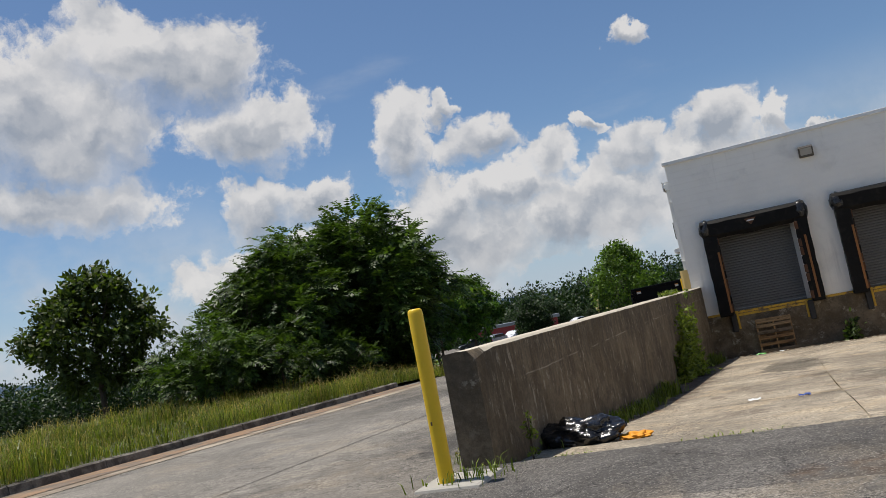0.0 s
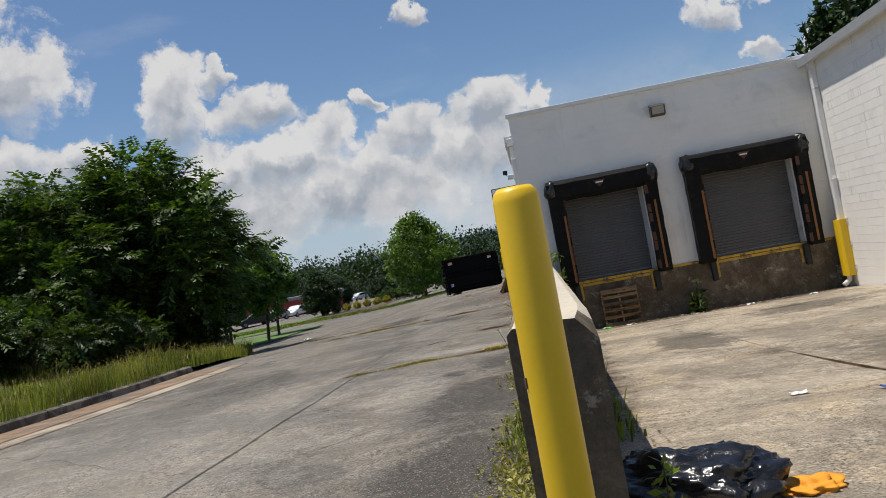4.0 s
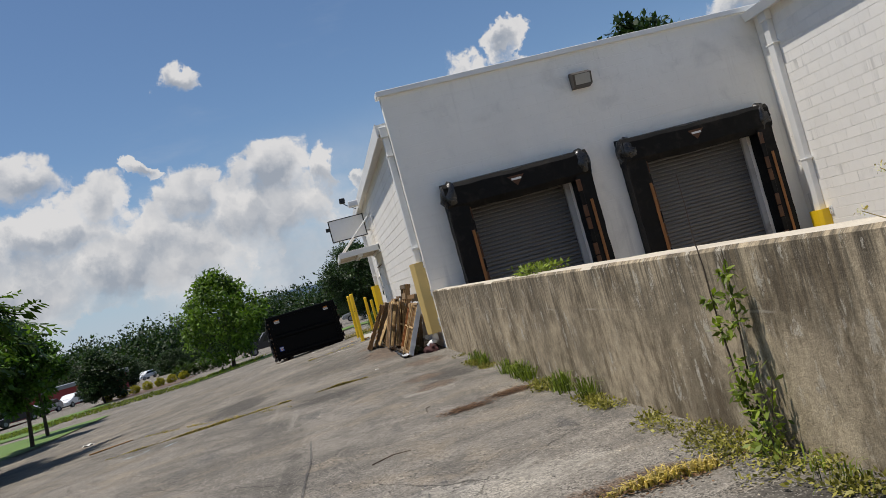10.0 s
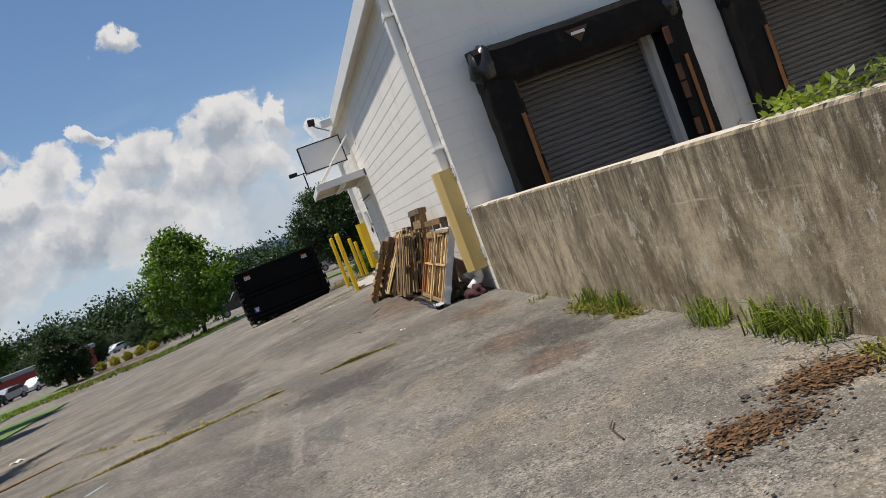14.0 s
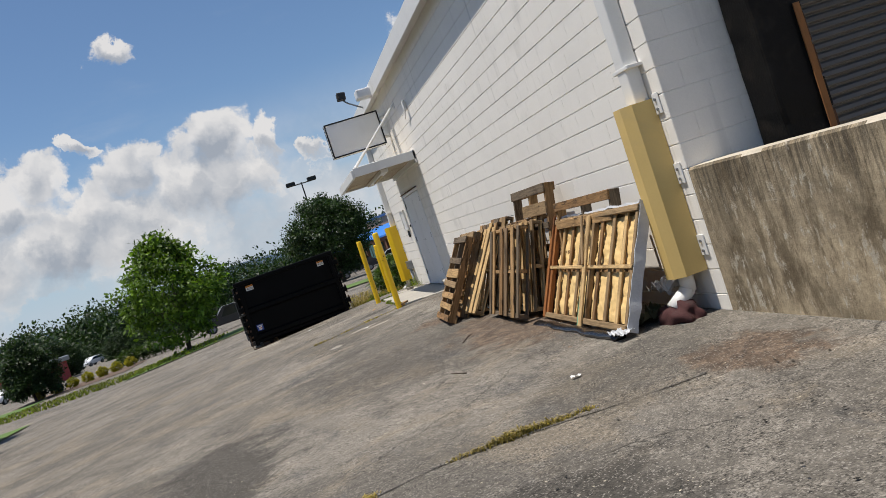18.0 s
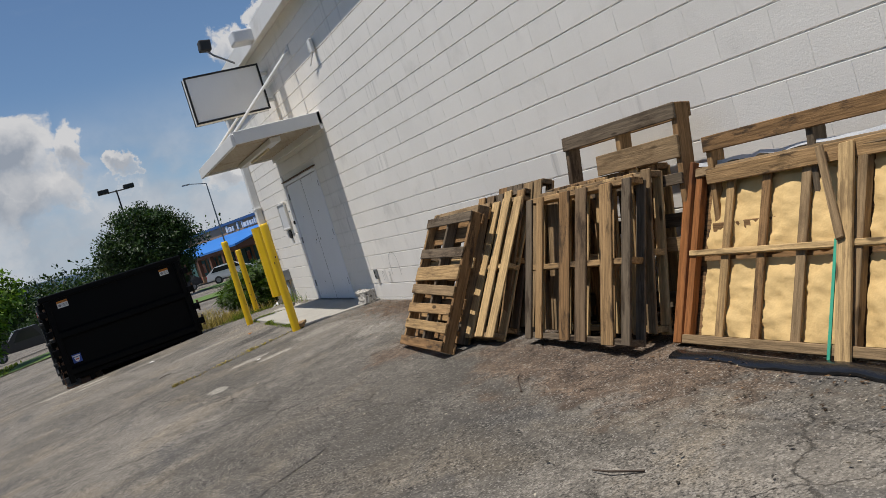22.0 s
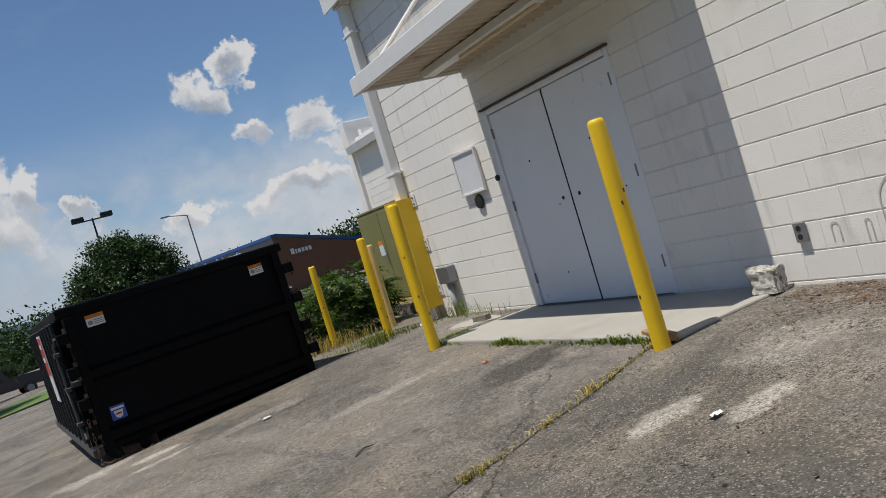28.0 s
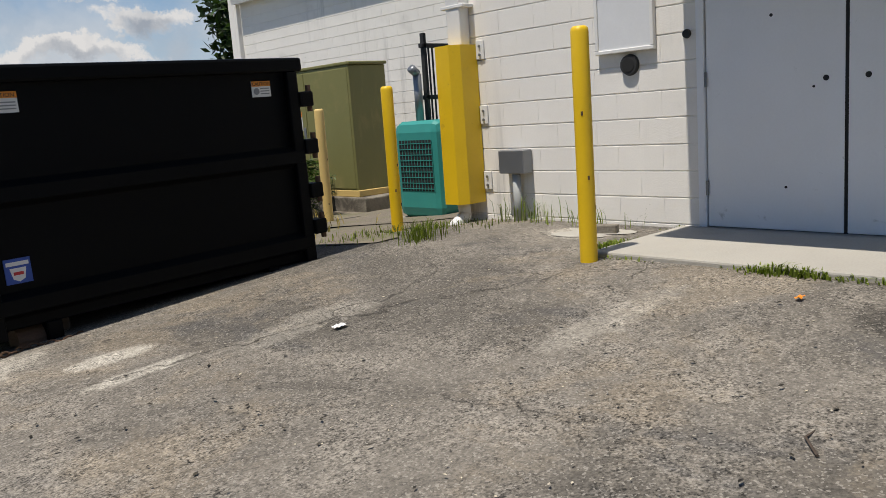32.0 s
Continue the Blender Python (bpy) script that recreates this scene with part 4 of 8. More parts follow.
# ---- loading bays ----
def loading_bay(x0, x1, weed):
    """Black dock shelter round a grey roller shutter, with bumpers below."""
    t = thing("loading_bay", Matrix.Translation((x0, 0, DOCK_Z)), "closed grey roller shutter in a torn black dock shelter", "loading bay", "loading bays")
    w, h = x1 - x0, OPEN_TOP - DOCK_Z
    # slatted curtain
    sh = part("shutter", new_box((0, 0.2, 0), (w, 0.215, h)), SHUTTER, t)
    n = 32
    s_me = None
    for i in range(n):
        if s_me is None:
            bm = prism([(0.0, 0.004), (-0.040, 0.008), (-0.048, 0.018), (-0.036, 0.050), (0.0, h / n - 0.008)], "x", 0.0, w)
            ob = part("slat", bm, SHUTTER, sh)
            s_me = ob.data
        else:
            ob = part("slat", s_me, SHUTTER, sh)
        ob.matrix_basis = Matrix.Translation((0, 0.2, i * h / n))
    part("bottom_bar", new_box((0, 0.17, 0), (w, 0.2, 0.07), 0.004), STEEL, sh)
    for a in (0.0, w - 0.11):
        part("door_guide", new_box((a, 0.06, 0), (a + 0.11, 0.15, h), 0.006), GUIDE, t)
    # shelter: head pad, two side pads with worn inner edges, corner folds
    out, wide, top = 0.30, 0.38, 0.38
    bm = prism([(0.0, h - 0.20), (-0.30, h - 0.22), (-0.40, h - 0.10), (-0.40, h + 0.26), (-0.34, h + 0.34), (0.0, h + top)], "x", -out, w + wide)
    bmesh.ops.subdivide_edges(bm, edges=[e for e in bm.edges if abs(e.verts[0].co.x - e.verts[1].co.x) > 1], cuts=24)
    for v in bm.verts:
        if v.co.y < -0.05:
            v.co += Vector((0, 1, 1)) * 0.022 * noise.noise(v.co * 3.3) - Vector((0, 0, 0.025)) * math.sin(math.pi * (v.co.x + out) / (w + 2 * out))
    head = part("head_pad", bm, SEAL, t, smooth=False)
    tri = mesh_from("badge", [(w / 2 - 0.17, -0.412, h + 0.17), (w / 2 + 0.17, -0.412, h + 0.17), (w / 2, -0.412, h - 0.03), (w / 2 - 0.17, -0.400, h + 0.17), (w / 2 + 0.17, -0.400, h + 0.17), (w / 2, -0.400, h - 0.03)],
                    [(0, 2, 1), (3, 4, 5), (0, 1, 4, 3), (1, 2, 5, 4), (2, 0, 3, 5)])
    part("badge", tri, SEAL_WEAR, head, "triangular worn maker's badge")
    part("badge_border", new_box((w / 2 - 0.1, -0.42, h + 0.085), (w / 2 + 0.1, -0.4125, h + 0.125)), PAPER, head)
    for side in (-1, 1):
        xa, xb = (-out, 0.12) if side < 0 else (w + 0.02, w + wide)
        bm = new_box((xa, -0.37, -0.1), (xb, 0.0, h + 0.2), 0.03)
        bmesh.ops.subdivide_edges(bm, edges=[e for e in bm.edges if abs(e.verts[0].co.z - e.verts[1].co.z) > 1], cuts=22)
        for v in bm.verts:
            v.co += Vector((1, 0.6, 0)) * 0.02 * noise.noise(v.co * 4.1 + Vector((side * 9, 0, 0)))
        pad = part("side_pad", bm, SEAL, t)
        # overlapping vinyl pleats with bare timber between them
        inner = xb - 0.055 if side < 0 else xa - 0.01
        for i in range(9):
            z = 0.0 + i * 0.26
            part("pleat", new_box((inner - 0.015, -0.385, z), (inner + 0.08, -0.362, z + 0.235), 0.008, Matrix.Rotation(0.02 * side, 4, "X")), SEAL_WEAR if i % 3 != 1 else SEAL, pad)
        sx = inner - 0.03 if side < 0 else xa + 0.17
        part("timber_strip", new_box((sx, -0.398, 0.0), (sx + 0.06, -0.3865, h * 0.74), 0.003), SEAL_WOOD, pad, "bare rusty-brown timber strip")
        part("frame_board", new_box((xa + 0.02, -0.045, -0.1), (xb - 0.02, 0.002, h + 0.3)), STEEL, t)
        # crumpled corner fold of the hood
        bm = bmesh.new()
        bmesh.ops.create_icosphere(bm, subdivisions=3, radius=0.24)
        for v in bm.verts:
            n1 = noise.noise(v.co * 9 + Vector((side * 3, weed, 0)))
            v.co = Vector((v.co.x * 0.85, v.co.y * 0.95, v.co.z * 1.25)) * (1 + 0.28 * n1)
        fold = part("corner_fold", bm, SEAL_FOLD, head, "crumpled torn vinyl corner", smooth=True)
        fold.matrix_basis = Matrix.Translation(((-out + 0.13) if side < 0 else (w + wide - 0.13), -0.22, h + 0.09))
    # yellow angle edge and rubber bumpers
    end = w + 1.5 if x0 < 4 else w + 1.05
    part("edge_angle", new_box((-0.68 if x0 < 4 else -0.0, -0.035, -0.07), (end, 0.008, -0.0), 0.006), YELLOW_EDGE, t)
    for a in (-0.02, w - 0.12):
        part("bumper", new_box((a, -0.16, -0.62), (a + 0.15, -0.015, -0.05), 0.02), RUBBER, t)
    for a in (0.15, w - 0.2):
        part("pit_angle", new_box((a, -0.035, -0.55), (a + 0.06, -0.012, -0.07), 0.005), YELLOW_EDGE, t, "chipped yellow pit edge")
    part("leveller_lip", new_box((0.22, -0.05, -0.16), (w - 0.21, -0.012, -0.085), 0.008), YELLOW_EDGE, t, "hinged yellow leveller lip")
    return t


loading_bay(*D1, 0)
loading_bay(*D2, 1)

# flood light on the dock wall
t = thing("wall_light", Matrix.Translation((4.08, 0.0, 4.55)), "bronze wall flood light with a pale lens", "wall light")
part("housing", prism([(0.0, -0.16), (-0.20, -0.13), (-0.26, 0.10), (-0.10, 0.17), (0.0, 0.17)], "x", -0.2, 0.2), surface("bronze_housing", (0.055, 0.045, 0.035), 0.5, vary=0.2, bump=0.1), t)
part("lens", prism([(-0.205, -0.11), (-0.262, 0.085), (-0.268, 0.085), (-0.213, -0.115)], "x", -0.16, 0.16), surface("old_lens", (0.32, 0.31, 0.28), 0.25, vary=0.15, bump=0.05), t)


def downspout(name, x, y, z0, z1, sx, sy, cover, face, mat_cover, label, kick):
    """A square white downspout with straps, and a folded steel guard round its foot."""
    t = thing(name, Matrix.Translation((x, y, 0)), label, "downspout")
    pipe = part("pipe", new_box((-sx, -sy / 2, z0), (0, sy / 2, z1), 0.012), WHITE_METAL, t)
    part("hopper", new_box((-sx - 0.03, -sy / 2 - 0.04, z1), (0.0, sy / 2 + 0.04, z1 + 0.22), 0.015), WHITE_METAL, t)
    for z in (z0 + (z1 - z0) * 0.42, z0 + (z1 - z0) * 0.9):
        part("strap", new_box((-sx - 0.008, -sy / 2 - 0.06, z), (0.0, sy / 2 + 0.06, z + 0.03), 0.004), WHITE_METAL, pipe)
    c0, c1, d, w = cover
    outline = [(-0.0, -w / 2), (-d * 0.72, -w / 2), (-d, -w / 2 + 0.07), (-d, w / 2 - 0.07), (-d * 0.72, w / 2), (0.0, w / 2)]
    g = part("guard", prism(outline, "z", c0, c1), mat_cover, t, "folded steel guard")
    for z in (c0 + 0.12, (c0 + c1) / 2, c1 - 0.14):
        plate = part("flange", new_box((-0.012, -w / 2 - 0.1, z), (0.0, -w / 2, z + 0.17), 0.003), WHITE_METAL, t, "white bolted flange")
        for dz in (0.04, 0.12):
            part("bolt", tube(bmesh.new(), (-0.012, -w / 2 - 0.05, z + dz), (-0.024, -w / 2 - 0.05, z + dz), 0.013, seg=6), STEEL, plate)
    part("shoe", tube(tube(bmesh.new(), (-d * 0.5, 0, c0 + 0.02), (-d * 0.5, 0.02 * kick, c0 - 0.14), 0.065, 0.06), (-d * 0.5, 0.02 * kick, c0 - 0.12), (-d - 0.04, 0.02 * kick, c0 - 0.24), 0.062, 0.07), WHITE_METAL, t, smooth=True)
    return t


downspout("downspout", 0.0, 0.31, 0.4, 4.4, 0.13, 0.16, (0.36, 1.80, 0.27, 0.27), 0, YELLOW_FADED, "white downspout with a faded yellow guard on the block wall", 1)
downspout("downspout", 0.0, 15.45, 0.4, 4.4, 0.13, 0.18, (0.27, 1.74, 0.3, 0.32), 0, YELLOW, "white downspout with a bright yellow guard at the wall corner", -1)
downspout("downspout", 8.2, -0.53, -0.4, 4.75, 0.13, 0.2, (-0.8, 0.70, 0.24, 0.4), 0, YELLOW, "white downspout with a yellow guard in the dock corner", 1)


def bollard(x, y, z, h, r, mat_, label, lean=0.0):
    t = thing("bollard", pose(x, y, z, lean, 0, random.uniform(0, 90)), label, "bollard", "bollards")
    bm = bmesh.new()
    rings = [(-0.3, r), (h * 0.3, r), (h * 0.7, r * 1.0), (h - 0.035, r), (h - 0.012, r * 0.93), (h, r * 0.72)]
    seg = 24
    vs = [[bm.verts.new((math.cos(a) * rr, math.sin(a) * rr, zz)) for a in (2 * math.pi * i / seg for i in range(seg))] for zz, rr in rings]
    for a, b in zip(vs, vs[1:]):
        for i in range(seg):
            bm.faces.new((a[i], a[(i + 1) % seg], b[(i + 1) % seg], b[i]))
    bm.faces.new(vs[-1])
    part("post", bm, mat_, t, smooth=True)
    for i in range(5):
        a, zz = random.uniform(0, 6.28), random.uniform(0.15, h * 0.7)
        part("chip", new_box((-0.006, -0.003, -0.012), (0.007, 0.002, 0.014), 0.001), RUST, t, "rust chip").matrix_basis = Matrix.Rotation(a, 4, "Z") @ Matrix.Translation((0, -r, zz))
    return t


for x, y, z, h, r, m_, lab in ((0.115, -21.13, 0.27, 1.30, 0.056, YELLOW, "bright yellow steel bollard before the wall end"), (-1.28, 9.80, 0.07, 1.56, 0.058, YELLOW, "bright yellow steel bollard at the door slab"),
                              (-1.30, 13.12, 0.06, 1.55, 0.058, YELLOW, "bright yellow steel bollard beside the door slab"), (-0.62, 15.9, -0.07, 1.49, 0.058, YELLOW, "yellow steel bollard near the downspout"),
                              (0.74, 19.0, -0.3, 1.61, 0.065, YELLOW_FADED, "faded yellow bollard before the enclosure"), (-0.22, 19.5, -0.1, 1.34, 0.06, YELLOW, "yellow bollard behind the container")):
    bollard(x, y, z, h, r, m_, lab)
part("footing", new_box((-0.08, -21.32, 0.1), (0.44, -20.80, 0.315), 0.03, None), SLAB)
tagged(bpy.data.objects["footing"], "broken pale concrete footing under the bollard", "footing", "", "structure")

# ---- doorway, canopy, sign ----
t = thing("door_1", Matrix.Translation((0.05, DOOR_Y0, SILL)), "closed white double steel door", "door", "", "structure")
W2, H2 = DOOR_Y1 - DOOR_Y0, DOOR_TOP - SILL
for name, lo, hi in (("frame", (-0.055, 0, 0), (0.08, 0.06, H2)), ("frame", (-0.055, W2 - 0.06, 0), (0.08, W2, H2)), ("frame", (-0.055, 0.06, H2 - 0.06), (0.08, W2 - 0.06, H2))):
    part(name, new_box(lo, hi, 0.006), DOOR_WHITE, t)
for a, b in ((0.07, W2 / 2 - 0.012), (W2 / 2 + 0.012, W2 - 0.07)):
    leaf = part("door_leaf", new_box((-0.035, a, 0.015), (0.015, b, H2 - 0.07), 0.004), DOOR_WHITE, t)
    for z in (0.25, 1.05, 1.85):
        part("hinge", tube(bmesh.new(), (-0.045, a if a < 0.5 else b, z), (-0.045, a if a < 0.5 else b, z + 0.11), 0.012, seg=8), STEEL, leaf)
    for yy, zz, rr in (((a + b) / 2, 1.5, 0.012), (a + 0.12 if a > 0.5 else b - 0.12, 1.05, 0.02), ((a + b) / 2 - 0.1, 0.32, 0.01), (a + 0.2, 1.0, 0.009)):
        part("bolt_hole", tube(bmesh.new(), (-0.0362, yy, zz), (-0.030, yy, zz), rr, seg=10), DARK, leaf)
part("astragal", new_box((-0.03, W2 / 2 - 0.014, 0.0), (0.0, W2 / 2 + 0.014, H2 - 0.07)), DARK, t, "dark gap strip")
part("threshold", new_box((-0.12, 0, -0.04), (0.1, W2, 0.012), 0.004), STEEL, t)
part("drip_cap", new_box((-0.085, -0.02, H2), (-0.03, W2 + 0.02, H2 + 0.02), 0.004), RUST, t)
tagged(part("pavement_door_slab", new_box((-1.18, 9.78, -0.1), (0.012, 13.2, 0.142), 0.015), SLAB), "pale concrete door slab", "slab", "", "structure")

t = thing("canopy", Matrix.Translation((0, 9.92, 2.78)), "white corrugated metal door canopy with steel stays", "canopy")
CW, CD = 3.24, 1.28
part("front_gutter", new_box((-CD - 0.05, 0, -0.03), (-CD, CW, 0.14), 0.008), WHITE_METAL, t)
for a in (0.0, CW - 0.03):
    part("end_trim", new_box((-CD, a, -0.01), (0, a + 0.03, 0.17), 0.006), WHITE_METAL, t)
n = 22
v, f = [], []
for i in range(n * 4 + 1):
    y = 0.03 + (CW - 0.06) * i / (n * 4)
    z = (0.0, 0.0, 0.035, 0.035)[i % 4]
    for x in (-CD, 0.0):
        v += [(x, y, z + 0.02), (x, y, z + 0.035)]
for i in range(n * 4):
    k = i * 4
    f += [(k, k + 2, k + 6, k + 4), (k + 1, k + 5, k + 7, k + 3), (k, k + 4, k + 5, k + 1), (k + 2, k + 3, k + 7, k + 6)]
part("deck", mesh_from("deck", v, f), surface("stained_deck", (0.50, 0.43, 0.32), 0.6, vary=0.25, scale=1.5, grain_amount=0.08, bump=0.05, tint=(0.26, 0.17, 0.09), tint_amount=0.7, tint_scale=1.5), t, "ribbed deck underside")
for y in (0.55, CW - 0.55):
    part("stay", tube(bmesh.new(), (-CD + 0.05, y, 0.14), (-0.02, y, 1.22), 0.022, seg=8), WHITE_METAL, t)
    part("stay_plate", new_box((-0.012, y - 0.06, 1.14), (0.0, y + 0.06, 1.3), 0.004), WHITE_METAL, t)
part("lamp_channel", new_box((-0.72, 0.35, -0.06), (-0.56, CW - 0.35, 0.015), 0.008), WHITE_METAL, t)
part("lamp_tube", tube(bmesh.new(), (-0.64, 0.9, -0.075), (-0.64, 2.2, -0.075), 0.02, seg=10), surface("dusty_tube", (0.62, 0.5, 0.3), 0.4, bump=0.0), t)
part("wall_ledger", new_box((-0.05, 0, -0.08), (-0.002, CW, 0.18), 0.006), WHITE_METAL, t)

t = thing("sign_box", Matrix.Translation((-0.74, 11.96, 3.46)), "blank white projecting sign box with a black frame", "sign")
part("cabinet", new_box((-0.6, -0.09, 0.0), (0.6, 0.09, 0.76), 0.01), WHITE_METAL, t)
for s in (-1, 1):
    part("face", new_box((-0.57, s * 0.094 - 0.003, 0.03), (0.57, s * 0.094 + 0.003, 0.73)), surface("old_sign_face", (0.88, 0.88, 0.86), 0.35, vary=0.06, scale=2, bump=0.03, tint=(0.6, 0.6, 0.56), tint_amount=0.3), t)
    for lo, hi in (((-0.61, 0), (0.61, 0.03)), ((-0.61, 0.73), (0.61, 0.76)), ((-0.61, 0.03), (-0.58, 0.73)), ((0.58, 0.03), (0.61, 0.73))):
        part("frame", new_box((lo[0], s * 0.1 - 0.008, lo[1]), (hi[0], s * 0.1 + 0.008, hi[1]), 0.002), RUBBER, t)
for z in (0.15, 0.6):
    part("bracket", tube(bmesh.new(), (0.6, 0, z), (0.75, 0, z), 0.03, seg=8), WHITE_METAL, t)

# small flood lights on the roof edge above the sign
t = thing("flood_light", Matrix.Translation((-0.28, 12.9, 4.5)), "black flood light on a bent arm at the eave", "flood light")
part("arm", tube(tube(bmesh.new(), (0.1, 0, 0.0), (-0.25, 0, 0.22), 0.018, seg=8), (-0.25, 0, 0.22), (-0.35, 0, 0.32), 0.018, seg=8), STEEL, t)
part("head", new_box((-0.5, -0.1, 0.28), (-0.3, 0.1, 0.46), 0.02, Matrix.Rotation(0.1, 4, "Y")), RUBBER, t)
t = thing("eave_light", Matrix.Translation((-0.24, 11.4, 4.45)), "white box light fixed on the eave", "light box")
part("case", new_box((-0.3, -0.16, 0.0), (0.06, 0.16, 0.2), 0.03), WHITE_PLASTIC, t)
t = thing("conduit", Matrix.Translation((-0.02, 9.3, 3.65)), "small grey junction box with a bent conduit", "conduit")
part("box", new_box((-0.05, -0.06, 0.0), (0.0, 0.06, 0.18), 0.006), WHITE_METAL, t)
part("pipe", tube(bmesh.new(), (-0.025, 0.0, 0.0), (-0.025, 0.25, -0.12), 0.01, seg=6), WHITE_METAL, t)

# ---- small fixtures on the wall ----
t = thing("notice_panel", Matrix.Translation((-0.005, 13.38, 1.5)), "blank white notice board in a white frame", "notice board")
part("board", new_box((-0.025, 0.03, 0.03), (-0.008, 0.51, 0.47)), WHITE_PLASTIC, t)
for lo, hi in (((0, 0), (0.54, 0.03)), ((0, 0.47), (0.54, 0.5)), ((0, 0.03), (0.03, 0.47)), ((0.51, 0.03), (0.54, 0.47))):
    part("frame", new_box((-0.04, lo[0], lo[1]), (0.0, hi[0], hi[1]), 0.004), WHITE_METAL, t)
t = thing("vent", Matrix.Translation((0.0, 13.62, 1.40)), "round black wall vent", "vent")
part("ring", tube(bmesh.new(), (0.0, 0, 0), (-0.03, 0, 0), 0.085, 0.075, 20), RUBBER, t, smooth=False)
part("mouth", tube(bmesh.new(), (-0.025, 0, 0), (-0.034, 0, 0), 0.06, 0.055, 16), DARK, t)
t = thing("door_bell", Matrix.Translation((0.0, 13.12, 1.58)), "small round black button", "door bell")
part("button", tube(bmesh.new(), (0, 0, 0), (-0.02, 0, 0), 0.035, 0.03, 14), RUBBER, t)
t = thing("junction_box", Matrix.Translation((0.0, 14.83, 0.55)), "grey electric junction box on a conduit stub", "junction box")
part("case", new_box((-0.13, -0.15, 0.0), (0.0, 0.15, 0.21), 0.008), STEEL, t)
part("conduit", tube(bmesh.new(), (-0.065, 0, 0.0), (-0.065, -0.02, -0.52), 0.04, seg=12), surface("grey_pvc", (0.36, 0.37, 0.36), 0.5, bump=0.05), t, smooth=True)
for y, z in ((9.58, 0.5), (7.08, 0.52)):
    t = thing("wall_outlet", Matrix.Translation((0.0, y, z)), "weathered grey outdoor outlet box", "outlet", "wall outlets")
    part("plate", new_box((-0.03, -0.045, -0.07), (0.0, 0.045, 0.07), 0.005), STEEL, t)
    for dz in (-0.03, 0.03):
        part("socket", tube(bmesh.new(), (-0.03, 0, dz), (-0.034, 0, dz), 0.02, seg=10), DARK, t)
t = thing("broken_block", pose(-0.20, 9.84, 0.13, 4, 6, 25) @ Matrix.Scale(0.85, 4), "broken lump of pale concrete by the doorway", "rubble")
bm = bmesh.new()
bmesh.ops.create_cube(bm, size=0.25)
bmesh.ops.subdivide_edges(bm, edges=bm.edges[:], cuts=9, use_grid_fill=True)
for v in bm.verts:
    q = v.co * (1 + 0.42 * noise.noise(v.co * 5 + Vector((2, 0, 0))) + 0.16 * noise.noise(v.co * 16) + 0.07 * noise.noise(v.co * 40))
    v.co = Vector((q.x * 0.85, q.y * 0.95, max(q.z, -0.1) * 0.95 + 0.10))
part("lump", bm, surface("broken_concrete", (0.42, 0.40, 0.36), 0.95, vary=0.4, scale=9, grain=40, grain_amount=0.4, bump=0.9, tint=(0.09, 0.08, 0.07), tint_amount=0.8, tint_scale=14, tint_edge=(0.52, 0.62)), t)
t = thing("wood_block", pose(-1.15, 9.95, 0.05, 0, 0, 70), "short weathered board end on the slab edge", "board")
part("plank", new_box((-0.2, -0.05, 0.07), (0.2, 0.05, 0.12), 0.006), WOOD_GREY, t)


def wall_mark(y, z, r, tall, label):
    """A rubbed U-shaped mark on the painted wall."""
    t = thing("wall_mark", Matrix.Translation((0.0, y, z)), label, "mark", "wall marks")
    pts = [(-r, -tall)] + [(-r * math.cos(a), r * math.sin(a)) for a in span(0, math.pi, 10)] + [(r, -tall)]
    bm = bmesh.new()
    for (y0, z0), (y1, z1) in zip(pts, pts[1:]):
        nrm = Vector((z1 - z0, y0 - y1)).normalized() * 0.005
        q = [bm.verts.new((-0.0012, a + s * nrm.x, b + s * nrm.y)) for a, b, s in ((y0, z0, 1), (y1, z1, 1), (y1, z1, -1), (y0, z0, -1))]
        bm.faces.new(q)
    part("smear", bm, surface("rubbed_grey", (0.50, 0.485, 0.45), 0.8, vary=0.3, scale=9, bump=0.0), t)


for y_, z_, r_, h_ in ((8.8, 0.62, 0.16, 0.16), (9.08, 0.5, 0.02, 0.12), (9.32, 0.5, 0.03, 0.1)):
    wall_mark(y_, z_, r_, h_, "faint grey U-shaped scrape on the painted wall")


